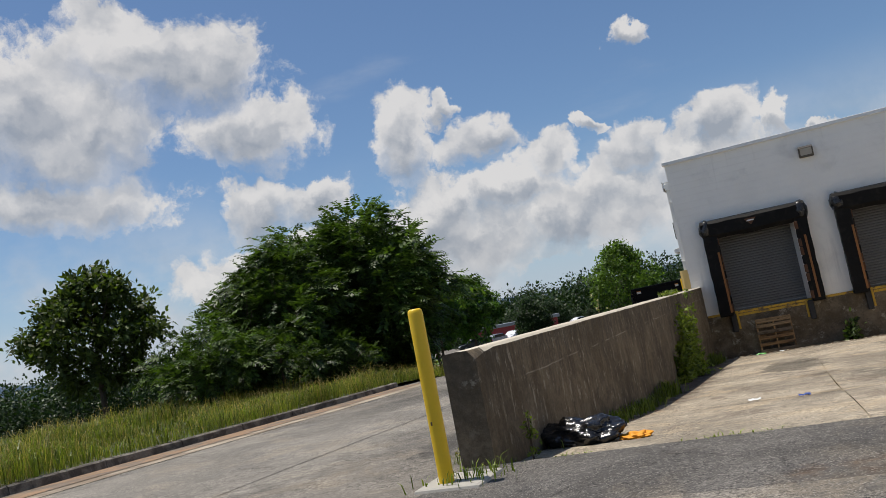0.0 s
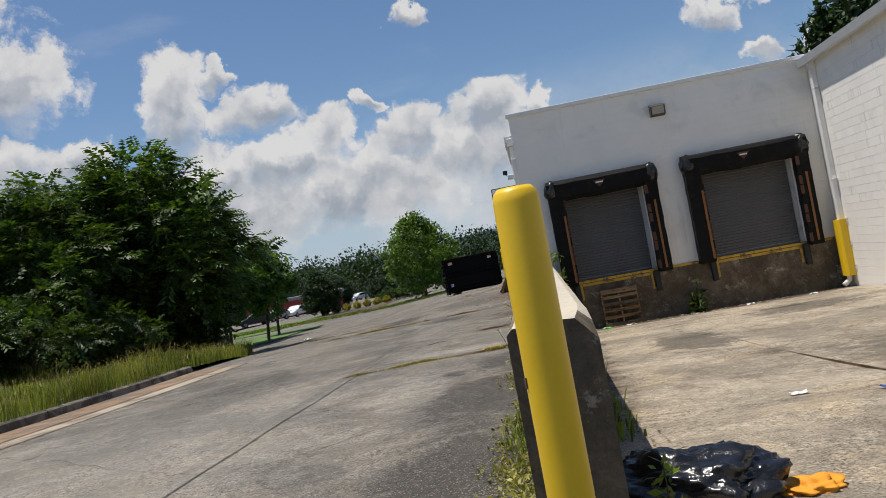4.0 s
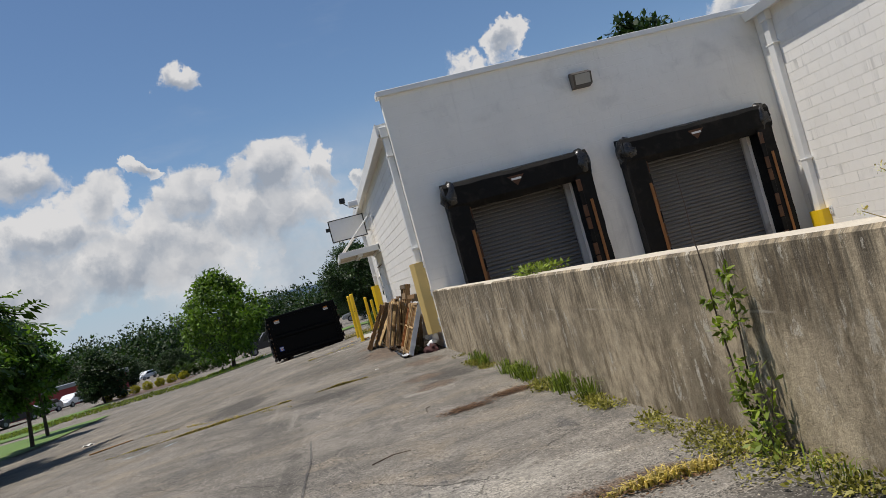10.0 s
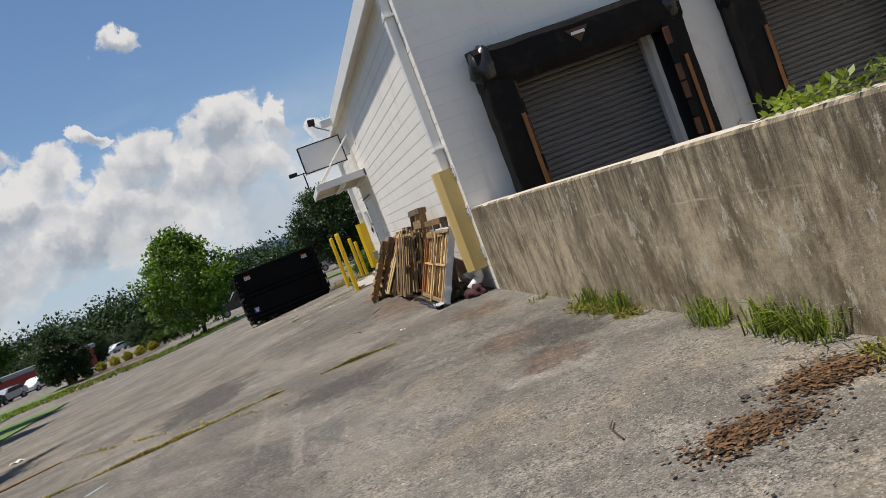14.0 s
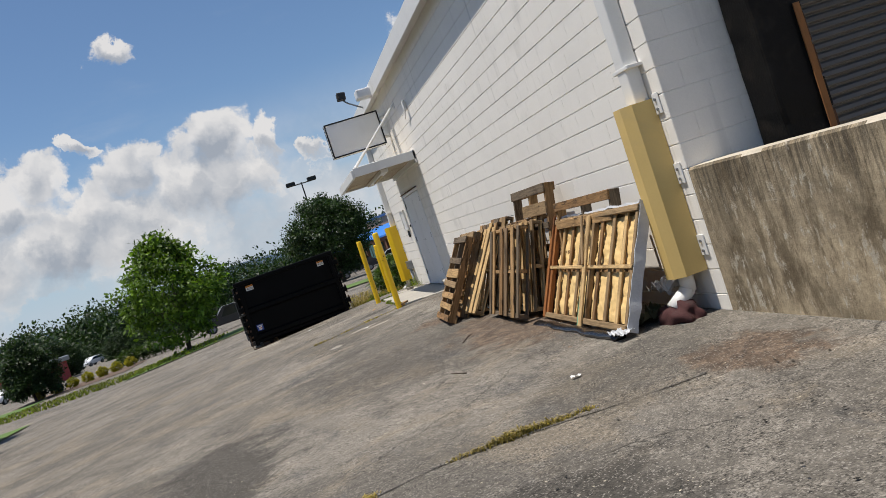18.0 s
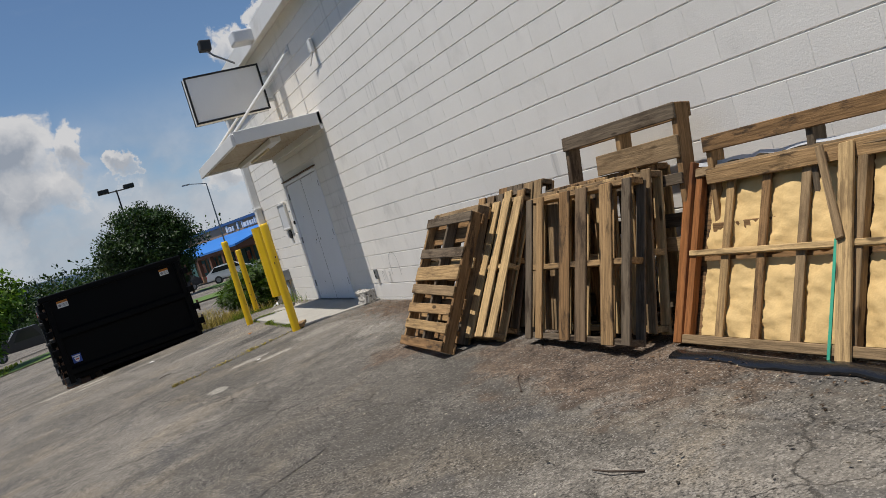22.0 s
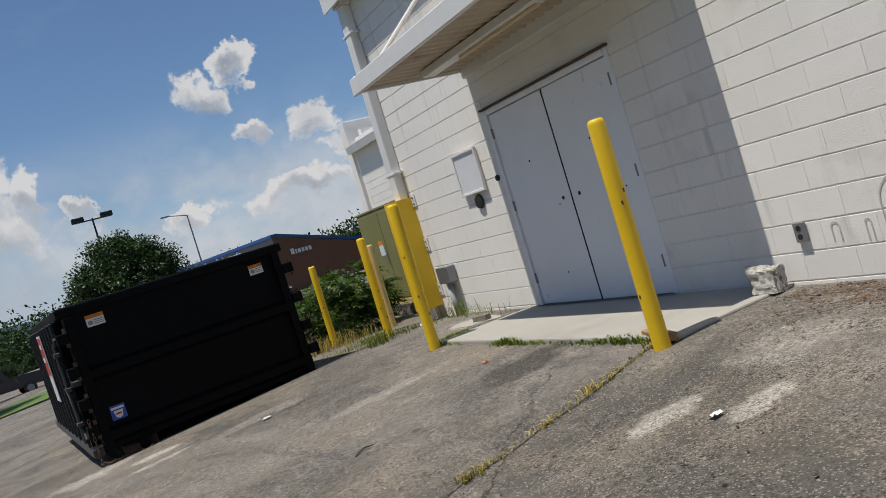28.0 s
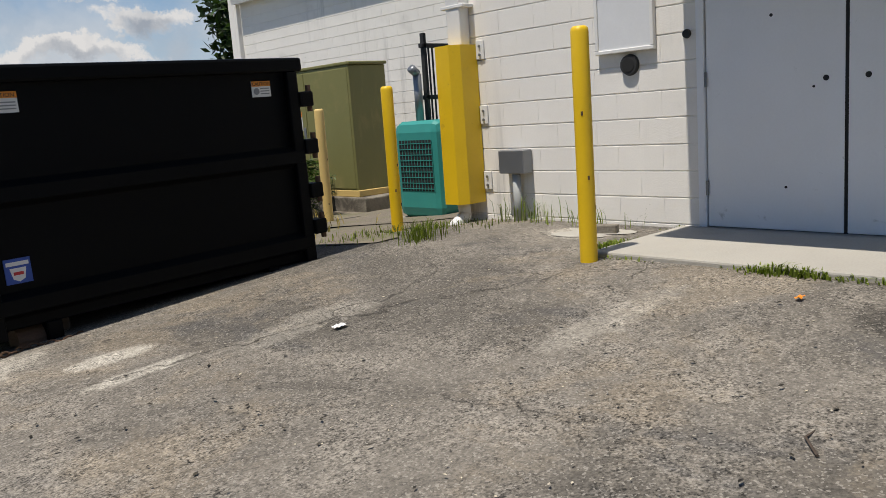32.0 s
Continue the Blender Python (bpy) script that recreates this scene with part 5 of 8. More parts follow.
# ---- roll-off container ----
def dumpster():
    gz = -0.24
    t = thing("dumpster", pose(-4.36, 15.42, gz, 0, -1.0, 3.0), "black steel roll-off waste container with warning labels", "dumpster")
    L, Wd, z0, z1 = 2.52, 5.4, 0.26, 1.85
    part("floor", new_box((0, 0, z0 - 0.05), (L, Wd, z0 + 0.02), 0.01), BLACK_PAINT, t)
    for name, lo, hi in (("front_wall", (0, 0, z0), (L, 0.05, z1)), ("back_wall", (0, Wd - 0.05, z0), (L, Wd, z1)), ("side_wall", (0, 0.05, z0), (0.05, Wd - 0.05, z1)), ("side_wall", (L - 0.05, 0.05, z0), (L, Wd - 0.05, z1))):
        part(name, new_box(lo, hi, 0.006), BLACK_PAINT, t)
    for lo, hi in (((-0.06, -0.06, z1 - 0.11), (L + 0.06, 0.06, z1)), ((-0.06, Wd - 0.06, z1 - 0.11), (L + 0.06, Wd + 0.06, z1)), ((-0.06, 0.06, z1 - 0.11), (0.06, Wd - 0.06, z1)), ((L - 0.06, 0.06, z1 - 0.11), (L + 0.06, Wd - 0.06, z1))):
        part("top_rail", new_box(lo, hi, 0.02), BLACK_PAINT, t)
    # folded ribs across the front
    for z in (z0 + 0.02, 0.98):
        part("front_rib", prism([(0.0, z), (-0.07, z + 0.04), (-0.07, z + 0.13), (0.0, z + 0.17)], "x", 0.02, L - 0.02), BLACK_PAINT, t)
    for x in (0.0, L - 0.1):
        part("corner_post", new_box((x, -0.065, z0 - 0.1), (x + 0.1, 0.0, z1 - 0.11), 0.012), BLACK_PAINT, t)
    for i in range(9):
        y = 0.3 + i * 0.6
        for x, s in ((0.0, -1), (L, 1)):
            part("side_rib", new_box((min(x, x + s * 0.09), y, z0), (max(x, x + s * 0.09), y + 0.07, z1 - 0.11), 0.01), BLACK_PAINT, t)
    # rails and rib edges get the lighter paint as a painted sheen
    part("mid_rail", new_box((-0.10, 0.1, 0.98), (-0.002, Wd - 0.1, 1.05), 0.01), SHEEN_PAINT, t, "black rail along the ribs, coloured lighter for caught light")
    part("bottom_rail", new_box((-0.13, 0.0, z0 - 0.08), (-0.002, Wd, z0 + 0.02), 0.012), SHEEN_PAINT, t)
    for i in range(10):
        part("rib_edge", new_box((-0.128, 0.335 + i * 0.5, z0 + 0.02), (-0.095, 0.36 + i * 0.5, z1 - 0.12), 0.006), SHEEN_PAINT, t, "rib edge coloured lighter for caught light")
    sg = part("danger_sign", new_box((-0.142, 2.15, 0.75), (-0.130, 2.75, 1.66), 0.002), PAPER, t, "grey and red danger sign plate")
    part("sign_band", new_box((-0.147, 2.2, 1.12), (-0.1425, 2.7, 1.63)), INK_RED, sg)
    part("sign_stripe", new_box((-0.151, 2.26, 1.3), (-0.1475, 2.64, 1.36)), PAPER, sg)
    part("sign_stripe", new_box((-0.151, 2.3, 1.48), (-0.1475, 2.6, 1.54)), PAPER, sg)
    br = part("latch_bar", tube(bmesh.new(), (-0.14, 0.22, 0.35), (-0.14, 0.22, 1.5), 0.022, seg=8), SHEEN_PAINT, t, "long steel latch bar")
    for z in (0.55, 0.95, 1.35):
        part("keeper", new_box((-0.175, 0.15, z), (-0.11, 0.29, z + 0.05), 0.006), SHEEN_PAINT, br)
    part("brace", tube(bmesh.new(), (-0.13, 0.1, 1.55), (-0.13, 0.62, 1.2), 0.02, seg=6), SHEEN_PAINT, t)
    part("brace", tube(bmesh.new(), (-0.13, 0.1, 0.4), (-0.13, 0.62, 0.95), 0.02, seg=6), SHEEN_PAINT, t)
    for i, z in enumerate((0.42, 0.72, 1.08, 1.46)):
        for x in (L, -0.12):
            h = part("hinge", new_box((x, -0.09, z), (x + 0.12, 0.05, z + 0.12), 0.012), BLACK_PAINT, t)
            part("pin", tube(bmesh.new(), (x + 0.1, -0.05, z - 0.04), (x + 0.1, -0.05, z + 0.17), 0.022, seg=8), RUST, h)
    for x in (0.35, L - 0.45):
        part("skid_rail", new_box((x, -0.02, 0.04), (x + 0.1, Wd, z0 - 0.04), 0.01), BLACK_PAINT, t)
    for x in (0.18, L - 0.36):
        for y in (0.12, Wd - 0.4):
            part("wheel", tube(bmesh.new(), (x, y, 0.1), (x + 0.2, y, 0.1), 0.1, seg=18), RUST, t)
    for x, z, w, h, ink in ((0.22, 1.56, 0.19, 0.13, INK_ORANGE), (2.12, 1.56, 0.17, 0.12, INK_ORANGE), (0.16, 0.5, 0.16, 0.16, INK_BLUE)):
        lb = part("warning_label", new_box((x, -0.008, z), (x + w, -0.001, z + h)), PAPER if ink is INK_ORANGE else INK_BLUE, t, "white and orange warning label" if ink is INK_ORANGE else "blue and white owner's label")
        if ink is INK_ORANGE:
            part("heading", new_box((x, -0.0105, z + h - 0.04), (x + w, -0.0085, z + h)), INK_ORANGE, lb)
            c = bpy.data.curves.new("word", "FONT")
            c.body, c.size, c.extrude, c.align_x = "CAUTION", 0.036, 0.0008, "CENTER"
            dg = new("word", c)
            me_ = bpy.data.meshes.new_from_object(dg.evaluated_get(bpy.context.evaluated_depsgraph_get()))
            bpy.data.objects.remove(dg)
            part("word", me_, RUBBER, lb).matrix_basis = Matrix.Translation((x + w / 2, -0.0115, z + h - 0.033)) @ pose(0, 0, 0, 90)
            for k in range(3):
                part("text_bar", new_box((x + 0.075, -0.0105, z + 0.02 + k * 0.02), (x + w - 0.015, -0.0085, z + 0.028 + k * 0.02)), STEEL, lb)
            part("pictogram", tube(bmesh.new(), (x + 0.04, -0.0085, z + 0.043), (x + 0.04, -0.0105, z + 0.043), 0.026, seg=16), STEEL, lb)
        else:
            part("shield", prism([(x + 0.03, z + 0.1), (x + 0.13, z + 0.1), (x + 0.115, z + 0.03), (x + 0.08, z + 0.012), (x + 0.045, z + 0.03)], "y", -0.0105, -0.0085), PAPER, lb)
            part("heading", new_box((x + 0.012, -0.0105, z + 0.115), (x + 0.148, -0.0085, z + 0.14)), PAPER, lb)
            part("stripe", new_box((x + 0.05, -0.0125, z + 0.055), (x + 0.11, -0.0107, z + 0.075)), INK_RED, lb)
    # chain lying from the corner
    pts = [Vector((-0.08, -0.08, 0.62 - 0.05 * i)) for i in range(11)] + [Vector((-0.08 + 0.048 * i, -0.1 - 0.035 * math.sin(i * 0.8), 0.115 - 0.004 * min(i, 3))) for i in range(14)]
    lm = None
    for i, (a, b) in enumerate(zip(pts, pts[1:])):
        if lm is None:
            bm = bmesh.new()
            for k in range(8):
                a0, a1 = 2 * math.pi * k / 8, 2 * math.pi * (k + 1) / 8
                tube(bm, (math.cos(a0) * 0.014, 0, math.sin(a0) * 0.032), (math.cos(a1) * 0.014, 0, math.sin(a1) * 0.032), 0.006, seg=5, caps=False)
            lk = part("chain_link", bm, RUST, t)
            lm = lk.data
        else:
            lk = part("chain_link", lm, RUST, t)
        d = b - a
        lk.matrix_basis = Matrix.Translation((a + b) / 2) @ d.to_track_quat("Z", "Y").to_matrix().to_4x4() @ Matrix.Rotation(radians(90 * (i % 2)), 4, "Z")
    return t


dumpster()


# ---- pallets ----
def board_mesh(l, w, h):
    bm = new_box((0, 0, 0), (l, w, h), 0.004)
    me_ = bpy.data.meshes.new("board")
    bm.to_mesh(me_)
    bm.free()
    return me_


BOARDS = {}


def board(parent, name, l, w, h, mat_, m):
    key = (round(l, 2), round(w, 2), round(h, 3), mat_.name)
    if key not in BOARDS:
        BOARDS[key] = board_mesh(l, w, h)
        BOARDS[key].materials.append(mat_)
    ob = new(name, BOARDS[key])
    ob.parent = parent
    ob.matrix_basis = m
    return ob


def pallet(m, long_, deep, tops, bottoms, label, mat_=WOOD_GREY, seed=0, missing=(), stringers=3, bw=0.09, loose=0.012):
    """A pallet lying flat: stringers run along x, deck boards along y, front deck up."""
    rnd = random.Random(seed)
    t = thing("pallet", m, label, "pallet", "pallets against the wall")
    for i in range(stringers):
        y = i * (deep - 0.04) / (stringers - 1)
        board(t, "stringer", long_, 0.04, 0.09, mat_, pose(0, y, 0.018, 0, 0, rnd.uniform(-0.4, 0.4)))
    for n_, z in ((tops, 0.108), (bottoms, 0.0)):
        for i in range(n_):
            if z > 0 and i in missing:
                continue
            w_ = bw if rnd.random() < 0.75 else bw + 0.04
            x = i * (long_ - w_) / max(n_ - 1, 1) + (rnd.uniform(-loose, loose) if 0 < i < n_ - 1 else 0)
            board(t, "deck_board", deep, w_, 0.018, mat_ if rnd.random() < 0.7 else WOOD_PALE, pose(x + w_, -rnd.uniform(0, 0.012), z, 0, rnd.uniform(-0.4, 0.4), 90 + rnd.uniform(-0.8, 0.8)))
    return t


def leaning(y, z, foot, lean, turn=0.0, spin=0.0):
    """Pose for a thing whose local x runs up a lean against the wall, local y along the wall away from the viewer, and local z out of it."""
    up = Vector((math.sin(radians(lean)), 0, math.cos(radians(lean))))
    along = Vector((0, 1, 0))
    outw = up.cross(along)
    rot = Matrix((up, along, outw)).transposed().to_4x4()
    return Matrix.Translation((foot, y, z)) @ Matrix.Rotation(radians(turn), 4, "Z") @ rot @ Matrix.Rotation(radians(spin), 4, "Z")


# far pallet with cross slats, leaning back
pallet(leaning(4.62, 0.075, -1.275, 31, -4), 1.16, 1.06, 8, 4, "brown pallet with cross slats leaning on others", seed=3, missing=(6,), bw=0.085)
pallet(leaning(4.74, 0.075, -1.07, 28, -2), 1.16, 1.0, 7, 4, "dark brown pallet behind the cross-slatted one", seed=8, bw=0.1)
# narrow bundle of steeper pallets
for i, (y, foot, lean, lab) in enumerate(((4.30, -1.02, 33, "pale pallet leaning in the row"), (4.34, -0.84, 27, "brown pallet leaning in the row"), (4.2, -0.62, 22, "weathered pallet leaning close to the wall"))):
    # turned on end, with the deck boards upright
    pallet(leaning(y + 0.72, 0.10, foot, lean, 5 - 3 * i, -90) @ pose(0, 0, 0), 0.72, 1.16, 5, 3, lab, WOOD_PALE if i == 0 else WOOD_GREY, seed=11 + i, bw=0.11)
# upright pallets with vertical boards
for i, (y0, foot, lean, lab) in enumerate(((2.72, -0.83, 19, "grey weathered pallet standing with upright boards"), (2.74, -0.64, 16, "grey pallet standing behind another"), (2.86, -0.45, 13, "dark pallet standing near the wall"))):
    pallet(leaning(y0 + 1.28, 0.10, foot, lean, 1.5 * i, -90), 1.26, 1.02, 8, 5, lab, (WOOD_GREY, WOOD_PALE, WOOD_GREY)[i], seed=21 + i, bw=0.085, missing=((2, 5), (4,), ())[i], loose=0.045)
# tall open pallet frame on the wall
t = thing("pallet", leaning(2.62, 0.10, -0.36, 10.5), "tall open pallet frame leaning on the white wall", "pallet", "pallets against the wall")
for y in (0.0, 0.58, 1.2):
    board(t, "stringer", 1.36, 0.05, 0.10, WOOD_GREY, pose(0, y, 0.02))
for x, w_, mm in ((1.26, 0.1, WOOD_GREY), (1.02, 0.14, WOOD_PALE), (0.86, 0.07, WOOD_GREY), (0.1, 0.1, WOOD_GREY), (0.45, 0.09, WOOD_GREY)):
    board(t, "deck_board", 1.25 if x != 1.02 else 0.85, w_, 0.02, mm, pose(x + w_, 0, 0.12, 0, 0, 90))
for x in (0.05, 0.6, 1.27):
    board(t, "back_board", 1.25, 0.09, 0.02, WOOD_GREY, pose(x + 0.09, 0, 0.0, 0, 0, 90))
# low long pallet behind the crate panel
t = thing("pallet", leaning(0.98, 0.10, -0.32, 10), "long pallet leaning behind the crate panel", "pallet", "pallets against the wall")
for y in (0.0, 0.7, 1.42):
    board(t, "stringer", 1.1, 0.045, 0.1, WOOD_GREY, pose(0, y, 0.02))
for x in (1.01, 0.82, 0.5, 0.2):
    board(t, "deck_board", 1.47, 0.09, 0.02, WOOD_GREY, pose(x + 0.09, 0, 0.12, 0, 0, 90))

def bent_roll(points, r):
    """A slack roll of sheeting through the given points."""
    bm = bmesh.new()
    rings = []
    for i, p in enumerate(points):
        k = r * (1 + 0.35 * noise.noise(p * 5))
        rings.append([bm.verts.new(p + Vector((math.cos(a) * k * 1.5, 0, math.sin(a) * k * 0.8))) for a in (2 * math.pi * j / 10 for j in range(10))])
    for u, v in zip(rings, rings[1:]):
        for j in range(10):
            bm.faces.new((u[j], u[(j + 1) % 10], v[(j + 1) % 10], v[j]))
    bm.faces.new(rings[0][::-1]), bm.faces.new(rings[-1])
    return bm


# ---- crate panel backed with kraft paper ----
PW, PH = 2.2, 1.06
t = thing("crate_panel", leaning(0.385, 0.05, -0.70, 25, -1.5), "pine crate panel with kraft paper wadding and torn white film", "crate panel")
board(t, "back_sheet", PW, PH, 0.012, WOOD_GREY, pose(PH, 0, -0.03, 0, 0, 90))
for y0, y1 in ((0.07, 1.0), (1.04, PW - 0.09)):
    for x0, x1 in ((0.06, 0.5), (0.54, PH - 0.08)):
        bm = bmesh.new()
        bmesh.ops.create_grid(bm, x_segments=26, y_segments=40, size=0.5)
        for v in bm.verts:
            u = Vector((v.co.x, v.co.y, 0))
            puff_ = max(0.0, 1 - (2 * abs(u.x)) ** 4) * max(0.0, 1 - (2 * abs(u.y)) ** 4)
            rib = abs(math.sin((u.y + 0.5) * math.pi * 3)) ** 0.5
            q = Vector(((x0 + x1) / 2 + u.x * (x1 - x0), (y0 + y1) / 2 + u.y * (y1 - y0), 0))
            v.co = q + Vector((0, 0, -0.012 + 0.014 * puff_ * rib + 0.018 * noise.noise(q * 9) + 0.020 * abs(noise.noise(q * 22)) + 0.012 * abs(noise.noise(q * 47))))
        part("wadding", bm, KRAFT, t, "crumpled kraft paper", smooth=True)
for y in (0.0, 1.0, PW - 0.05):
    board(t, "upright", PH, 0.055, 0.05, WOOD_PALE if y < 2 else WOOD_RED, pose(0, y, 0.0))
for i in range(1, 8):
    if i == 4:
        continue
    y = i * PW / 8
    board(t, "slat", PH - 0.06, 0.062, 0.018, WOOD_PALE if i % 3 else WOOD_GREY, pose(0.03, y - 0.03, 0.018, 0, 0, random.uniform(-0.7, 0.7)))
for x in (0.0, 0.5, PH - 0.06):
    board(t, "rail", PW, 0.055 if x != 0.5 else 0.035, 0.035, WOOD_PALE, pose(x + 0.055, 0, 0.028, 0, 0, 90))
board(t, "loose_slat", 1.06, 0.085, 0.02, WOOD_PALE, pose(-0.03, 1.0, 0.066, 0, 0, 3))
board(t, "loose_slat", 0.5, 0.045, 0.016, WOOD_PALE, pose(0.56, 1.06, 0.09, 0, 0, 19))
board(t, "red_post", PH + 0.04, 0.07, 0.09, WOOD_RED, pose(0, PW + 0.0, -0.02, 0, 0, 1))
bm = bmesh.new()
box(bm, (0.0, -0.018, -0.05), (PH + 0.02, -0.010, 0.05))
bmesh.ops.subdivide_edges(bm, edges=[e for e in bm.edges if e.calc_length() > 0.5], cuts=20)
for v in bm.verts:
    v.co += Vector((0, 1, 1)) * 0.010 * noise.noise(v.co * 8)
part("film", bm, FILM, t, "torn white plastic film along the edge")
bm = box(bmesh.new(), (PH - 0.0, -0.02, -0.03), (PH + 0.022, PW - 0.02, 0.05))
bmesh.ops.subdivide_edges(bm, edges=[e for e in bm.edges if e.calc_length() > 0.5], cuts=30)
for v in bm.verts:
    v.co += Vector((1, 0, 1)) * 0.016 * noise.noise(v.co * 9)
part("film_strip", bm, FILM, t, "white film folded over the top")
part("tie", new_box((-0.02, 1.12, 0.068), (0.56, 1.138, 0.073)), surface("green_strap", (0.05, 0.35, 0.22), 0.5, bump=0.0), t, "thin green strap")
t = thing("plastic_sheet", Matrix.Translation((-0.80, 0.42, 0.025)), "black plastic sheeting rolled along the foot of the panel", "plastic sheet")
part("roll", bent_roll([Vector((0.015 * math.sin(k * 0.9), 0.11 * k, 0.015 + 0.006 * math.sin(k * 1.7))) for k in range(20)], 0.04), BAG, t, smooth=True)
# crumpled film at the foot, and soft waste behind the panel
t = thing("plastic_film", Matrix.Translation((-0.78, 0.40, 0.07)), "crumpled scraps of white plastic film on the asphalt", "plastic film")
bm = bmesh.new()
bmesh.ops.create_grid(bm, x_segments=22, y_segments=16, size=0.5)
for v in bm.verts:
    v.co = Vector((v.co.x * 0.17, v.co.y * 0.2, 0.02 + 0.035 * noise.noise(v.co * 7) + 0.012 * noise.noise(v.co * 17)))
part("scrap", bm, FILM, t, smooth=False)
t = thing("carpet_waste", Matrix.Translation((-0.26, 0.36, 0.04)) @ Matrix.Scale(0.62, 4), "heap of dull red cloth waste behind the panel", "waste")
bm = bmesh.new()
bmesh.ops.create_icosphere(bm, subdivisions=4, radius=0.3)
for v in bm.verts:
    v.co = Vector((v.co.x * 0.85, v.co.y * 1.25, max(v.co.z, -0.05) * 0.75)) * (1 + 0.35 * noise.noise(v.co * 6))
part("cloth", bm, surface("dull_red_cloth", (0.05, 0.014, 0.014), 0.9, vary=0.5, scale=7, bump=0.4, tint=(0.03, 0.02, 0.02), tint_amount=0.8, tint_scale=5), t, smooth=True)

for nm, mt, x_, y_, z_, sc, lab in (("rag", FILM, -0.18, 0.62, 0.30, 0.16, "crumpled white film rag"), ("brown_rag", SOIL, -0.42, 0.66, 0.10, 0.22, "brown torn rag")):
    bm = bmesh.new()
    bmesh.ops.create_grid(bm, x_segments=14, y_segments=14, size=0.5)
    for v in bm.verts:
        v.co = Vector((v.co.x, v.co.y, 0.55 * noise.noise(v.co * 3.5 + Vector((x_ * 9, 0, 0))) + 0.2 * noise.noise(v.co * 9))) * sc * 1.5
    part(nm, bm, mt, t, lab).matrix_basis = Matrix.Scale(1 / 0.62, 4) @ Matrix.Translation((x_ + 0.26, y_ - 0.36, z_ - 0.04))

# ---- bin bag and cloth on the apron ----
t = thing("bin_bag", Matrix.Translation((0.62, -19.15, apron_z(0.6, -19.2))) @ pose(0, 0, 0, 5, 0, -22) @ Matrix.Diagonal((0.74, 0.8, 0.56, 1)), "shiny crumpled black bin bag against the wall", "bin bag")
bm = bmesh.new()
bmesh.ops.create_icosphere(bm, subdivisions=5, radius=0.5)
for v in bm.verts:
    q = v.co.copy()
    r_ = 1 + 0.26 * noise.noise(q * 4) + 0.16 * abs(noise.noise(q * 9)) + 0.07 * noise.noise(q * 21)
    v.co = Vector((q.x * 1.15, q.y * 0.62, max(q.z, -0.3) * 0.5 + 0.15)) * r_
    v.co.z = max(v.co.z, 0.002)
part("bag", bm, BAG, t, smooth=True)
bm = bmesh.new()
bmesh.ops.create_cone(bm, cap_ends=True, segments=14, radius1=0.13, radius2=0.04, depth=0.22, matrix=Matrix.Translation((0.50, -0.10, 0.13)) @ Matrix.Rotation(1.25, 4, "Y"))
bmesh.ops.subdivide_edges(bm, edges=bm.edges[:], cuts=2, use_grid_fill=True)
for v in bm.verts:
    v.co += Vector((0.02, 0.03, 0.03)) * noise.noise(v.co * 16)
    v.co.z = max(v.co.z, 0.004)
part("neck", bm, BAG, t, "twisted neck of the bag", smooth=True)
t = thing("orange_cloth", Matrix.Translation((1.14, -19.3, apron_z(1.14, -19.3))) @ Matrix.Diagonal((0.62, 0.8, 0.6, 1)), "crumpled orange cloth beside the bin bag", "cloth")
bm = bmesh.new()
bmesh.ops.create_icosphere(bm, subdivisions=4, radius=0.16)
for v in bm.verts:
    v.co = Vector((v.co.x * 1.3, v.co.y * 0.8, max(v.co.z * 0.35 + 0.03, 0.0))) * (1 + 0.5 * noise.noise(v.co * 14))
    v.co.z = max(v.co.z, 0.001)
part("cloth", bm, ORANGE, t, smooth=True)

# small pallet standing in the first bay's pit
pallet(leaning(0, 0, 0, 0) @ pose(0, 0, 0), 1.02, 1.0, 6, 3, "dark pallet standing against the dock base", WOOD_GREY, seed=31).matrix_basis = Matrix.Translation((1.62, -0.32, apron_z(2, -0.4))) @ pose(0, 0, 0, 0, 0, 0) @ Matrix(((0, 1, 0, 0), (0.2, 0, -0.98, 0), (0.98, 0, 0.2, 0), (0, 0, 0, 1)))

# ---- utility corner behind the building ----
t = thing("transformer", Matrix.Translation((2.0, 19.95, -0.13)) @ Matrix.Diagonal((0.48, 1.31, 1.14, 1)), "olive green steel transformer cabinet on a concrete pad", "transformer")
part("pad", new_box((-0.18, -0.2, -0.3), (1.75, 2.1, 0.07), 0.02), KERB, t)
part("case", new_box((0, 0, 0.07), (1.5, 1.8, 1.84), 0.02), OLIVE, t)
part("lid", new_box((-0.03, -0.03, 1.84), (1.53, 1.84, 1.88), 0.01), OLIVE, t)
part("plinth", new_box((-0.02, -0.02, 0.07), (1.52, 1.82, 0.16), 0.008), YELLOW_FADED, t, "rust-stained plinth")
for a, b in ((0.03, 0.9), (0.93, 1.77)):
    part("cabinet_door", new_box((-0.02, a, 0.18), (0.0, b, 1.80), 0.006), OLIVE, t)
part("handle", new_box((-0.05, 0.95, 0.85), (-0.02, 1.0, 1.05), 0.006), STEEL, t)
part("warning_label", new_box((-0.026, 1.02, 1.0), (-0.021, 1.2, 1.28)), PAPER, t, "white and orange warning label")
part("label_band", new_box((-0.029, 1.02, 1.2), (-0.0265, 1.2, 1.28)), INK_ORANGE, t)
t = thing("generator", Matrix.Translation((0.6, 17.33, -0.12)) @ pose(0, 0, 0, 0, 0, -90) @ Matrix.Diagonal((0.85, 0.6, 1.08, 1)), "teal generator enclosure with a mesh grille", "generator")
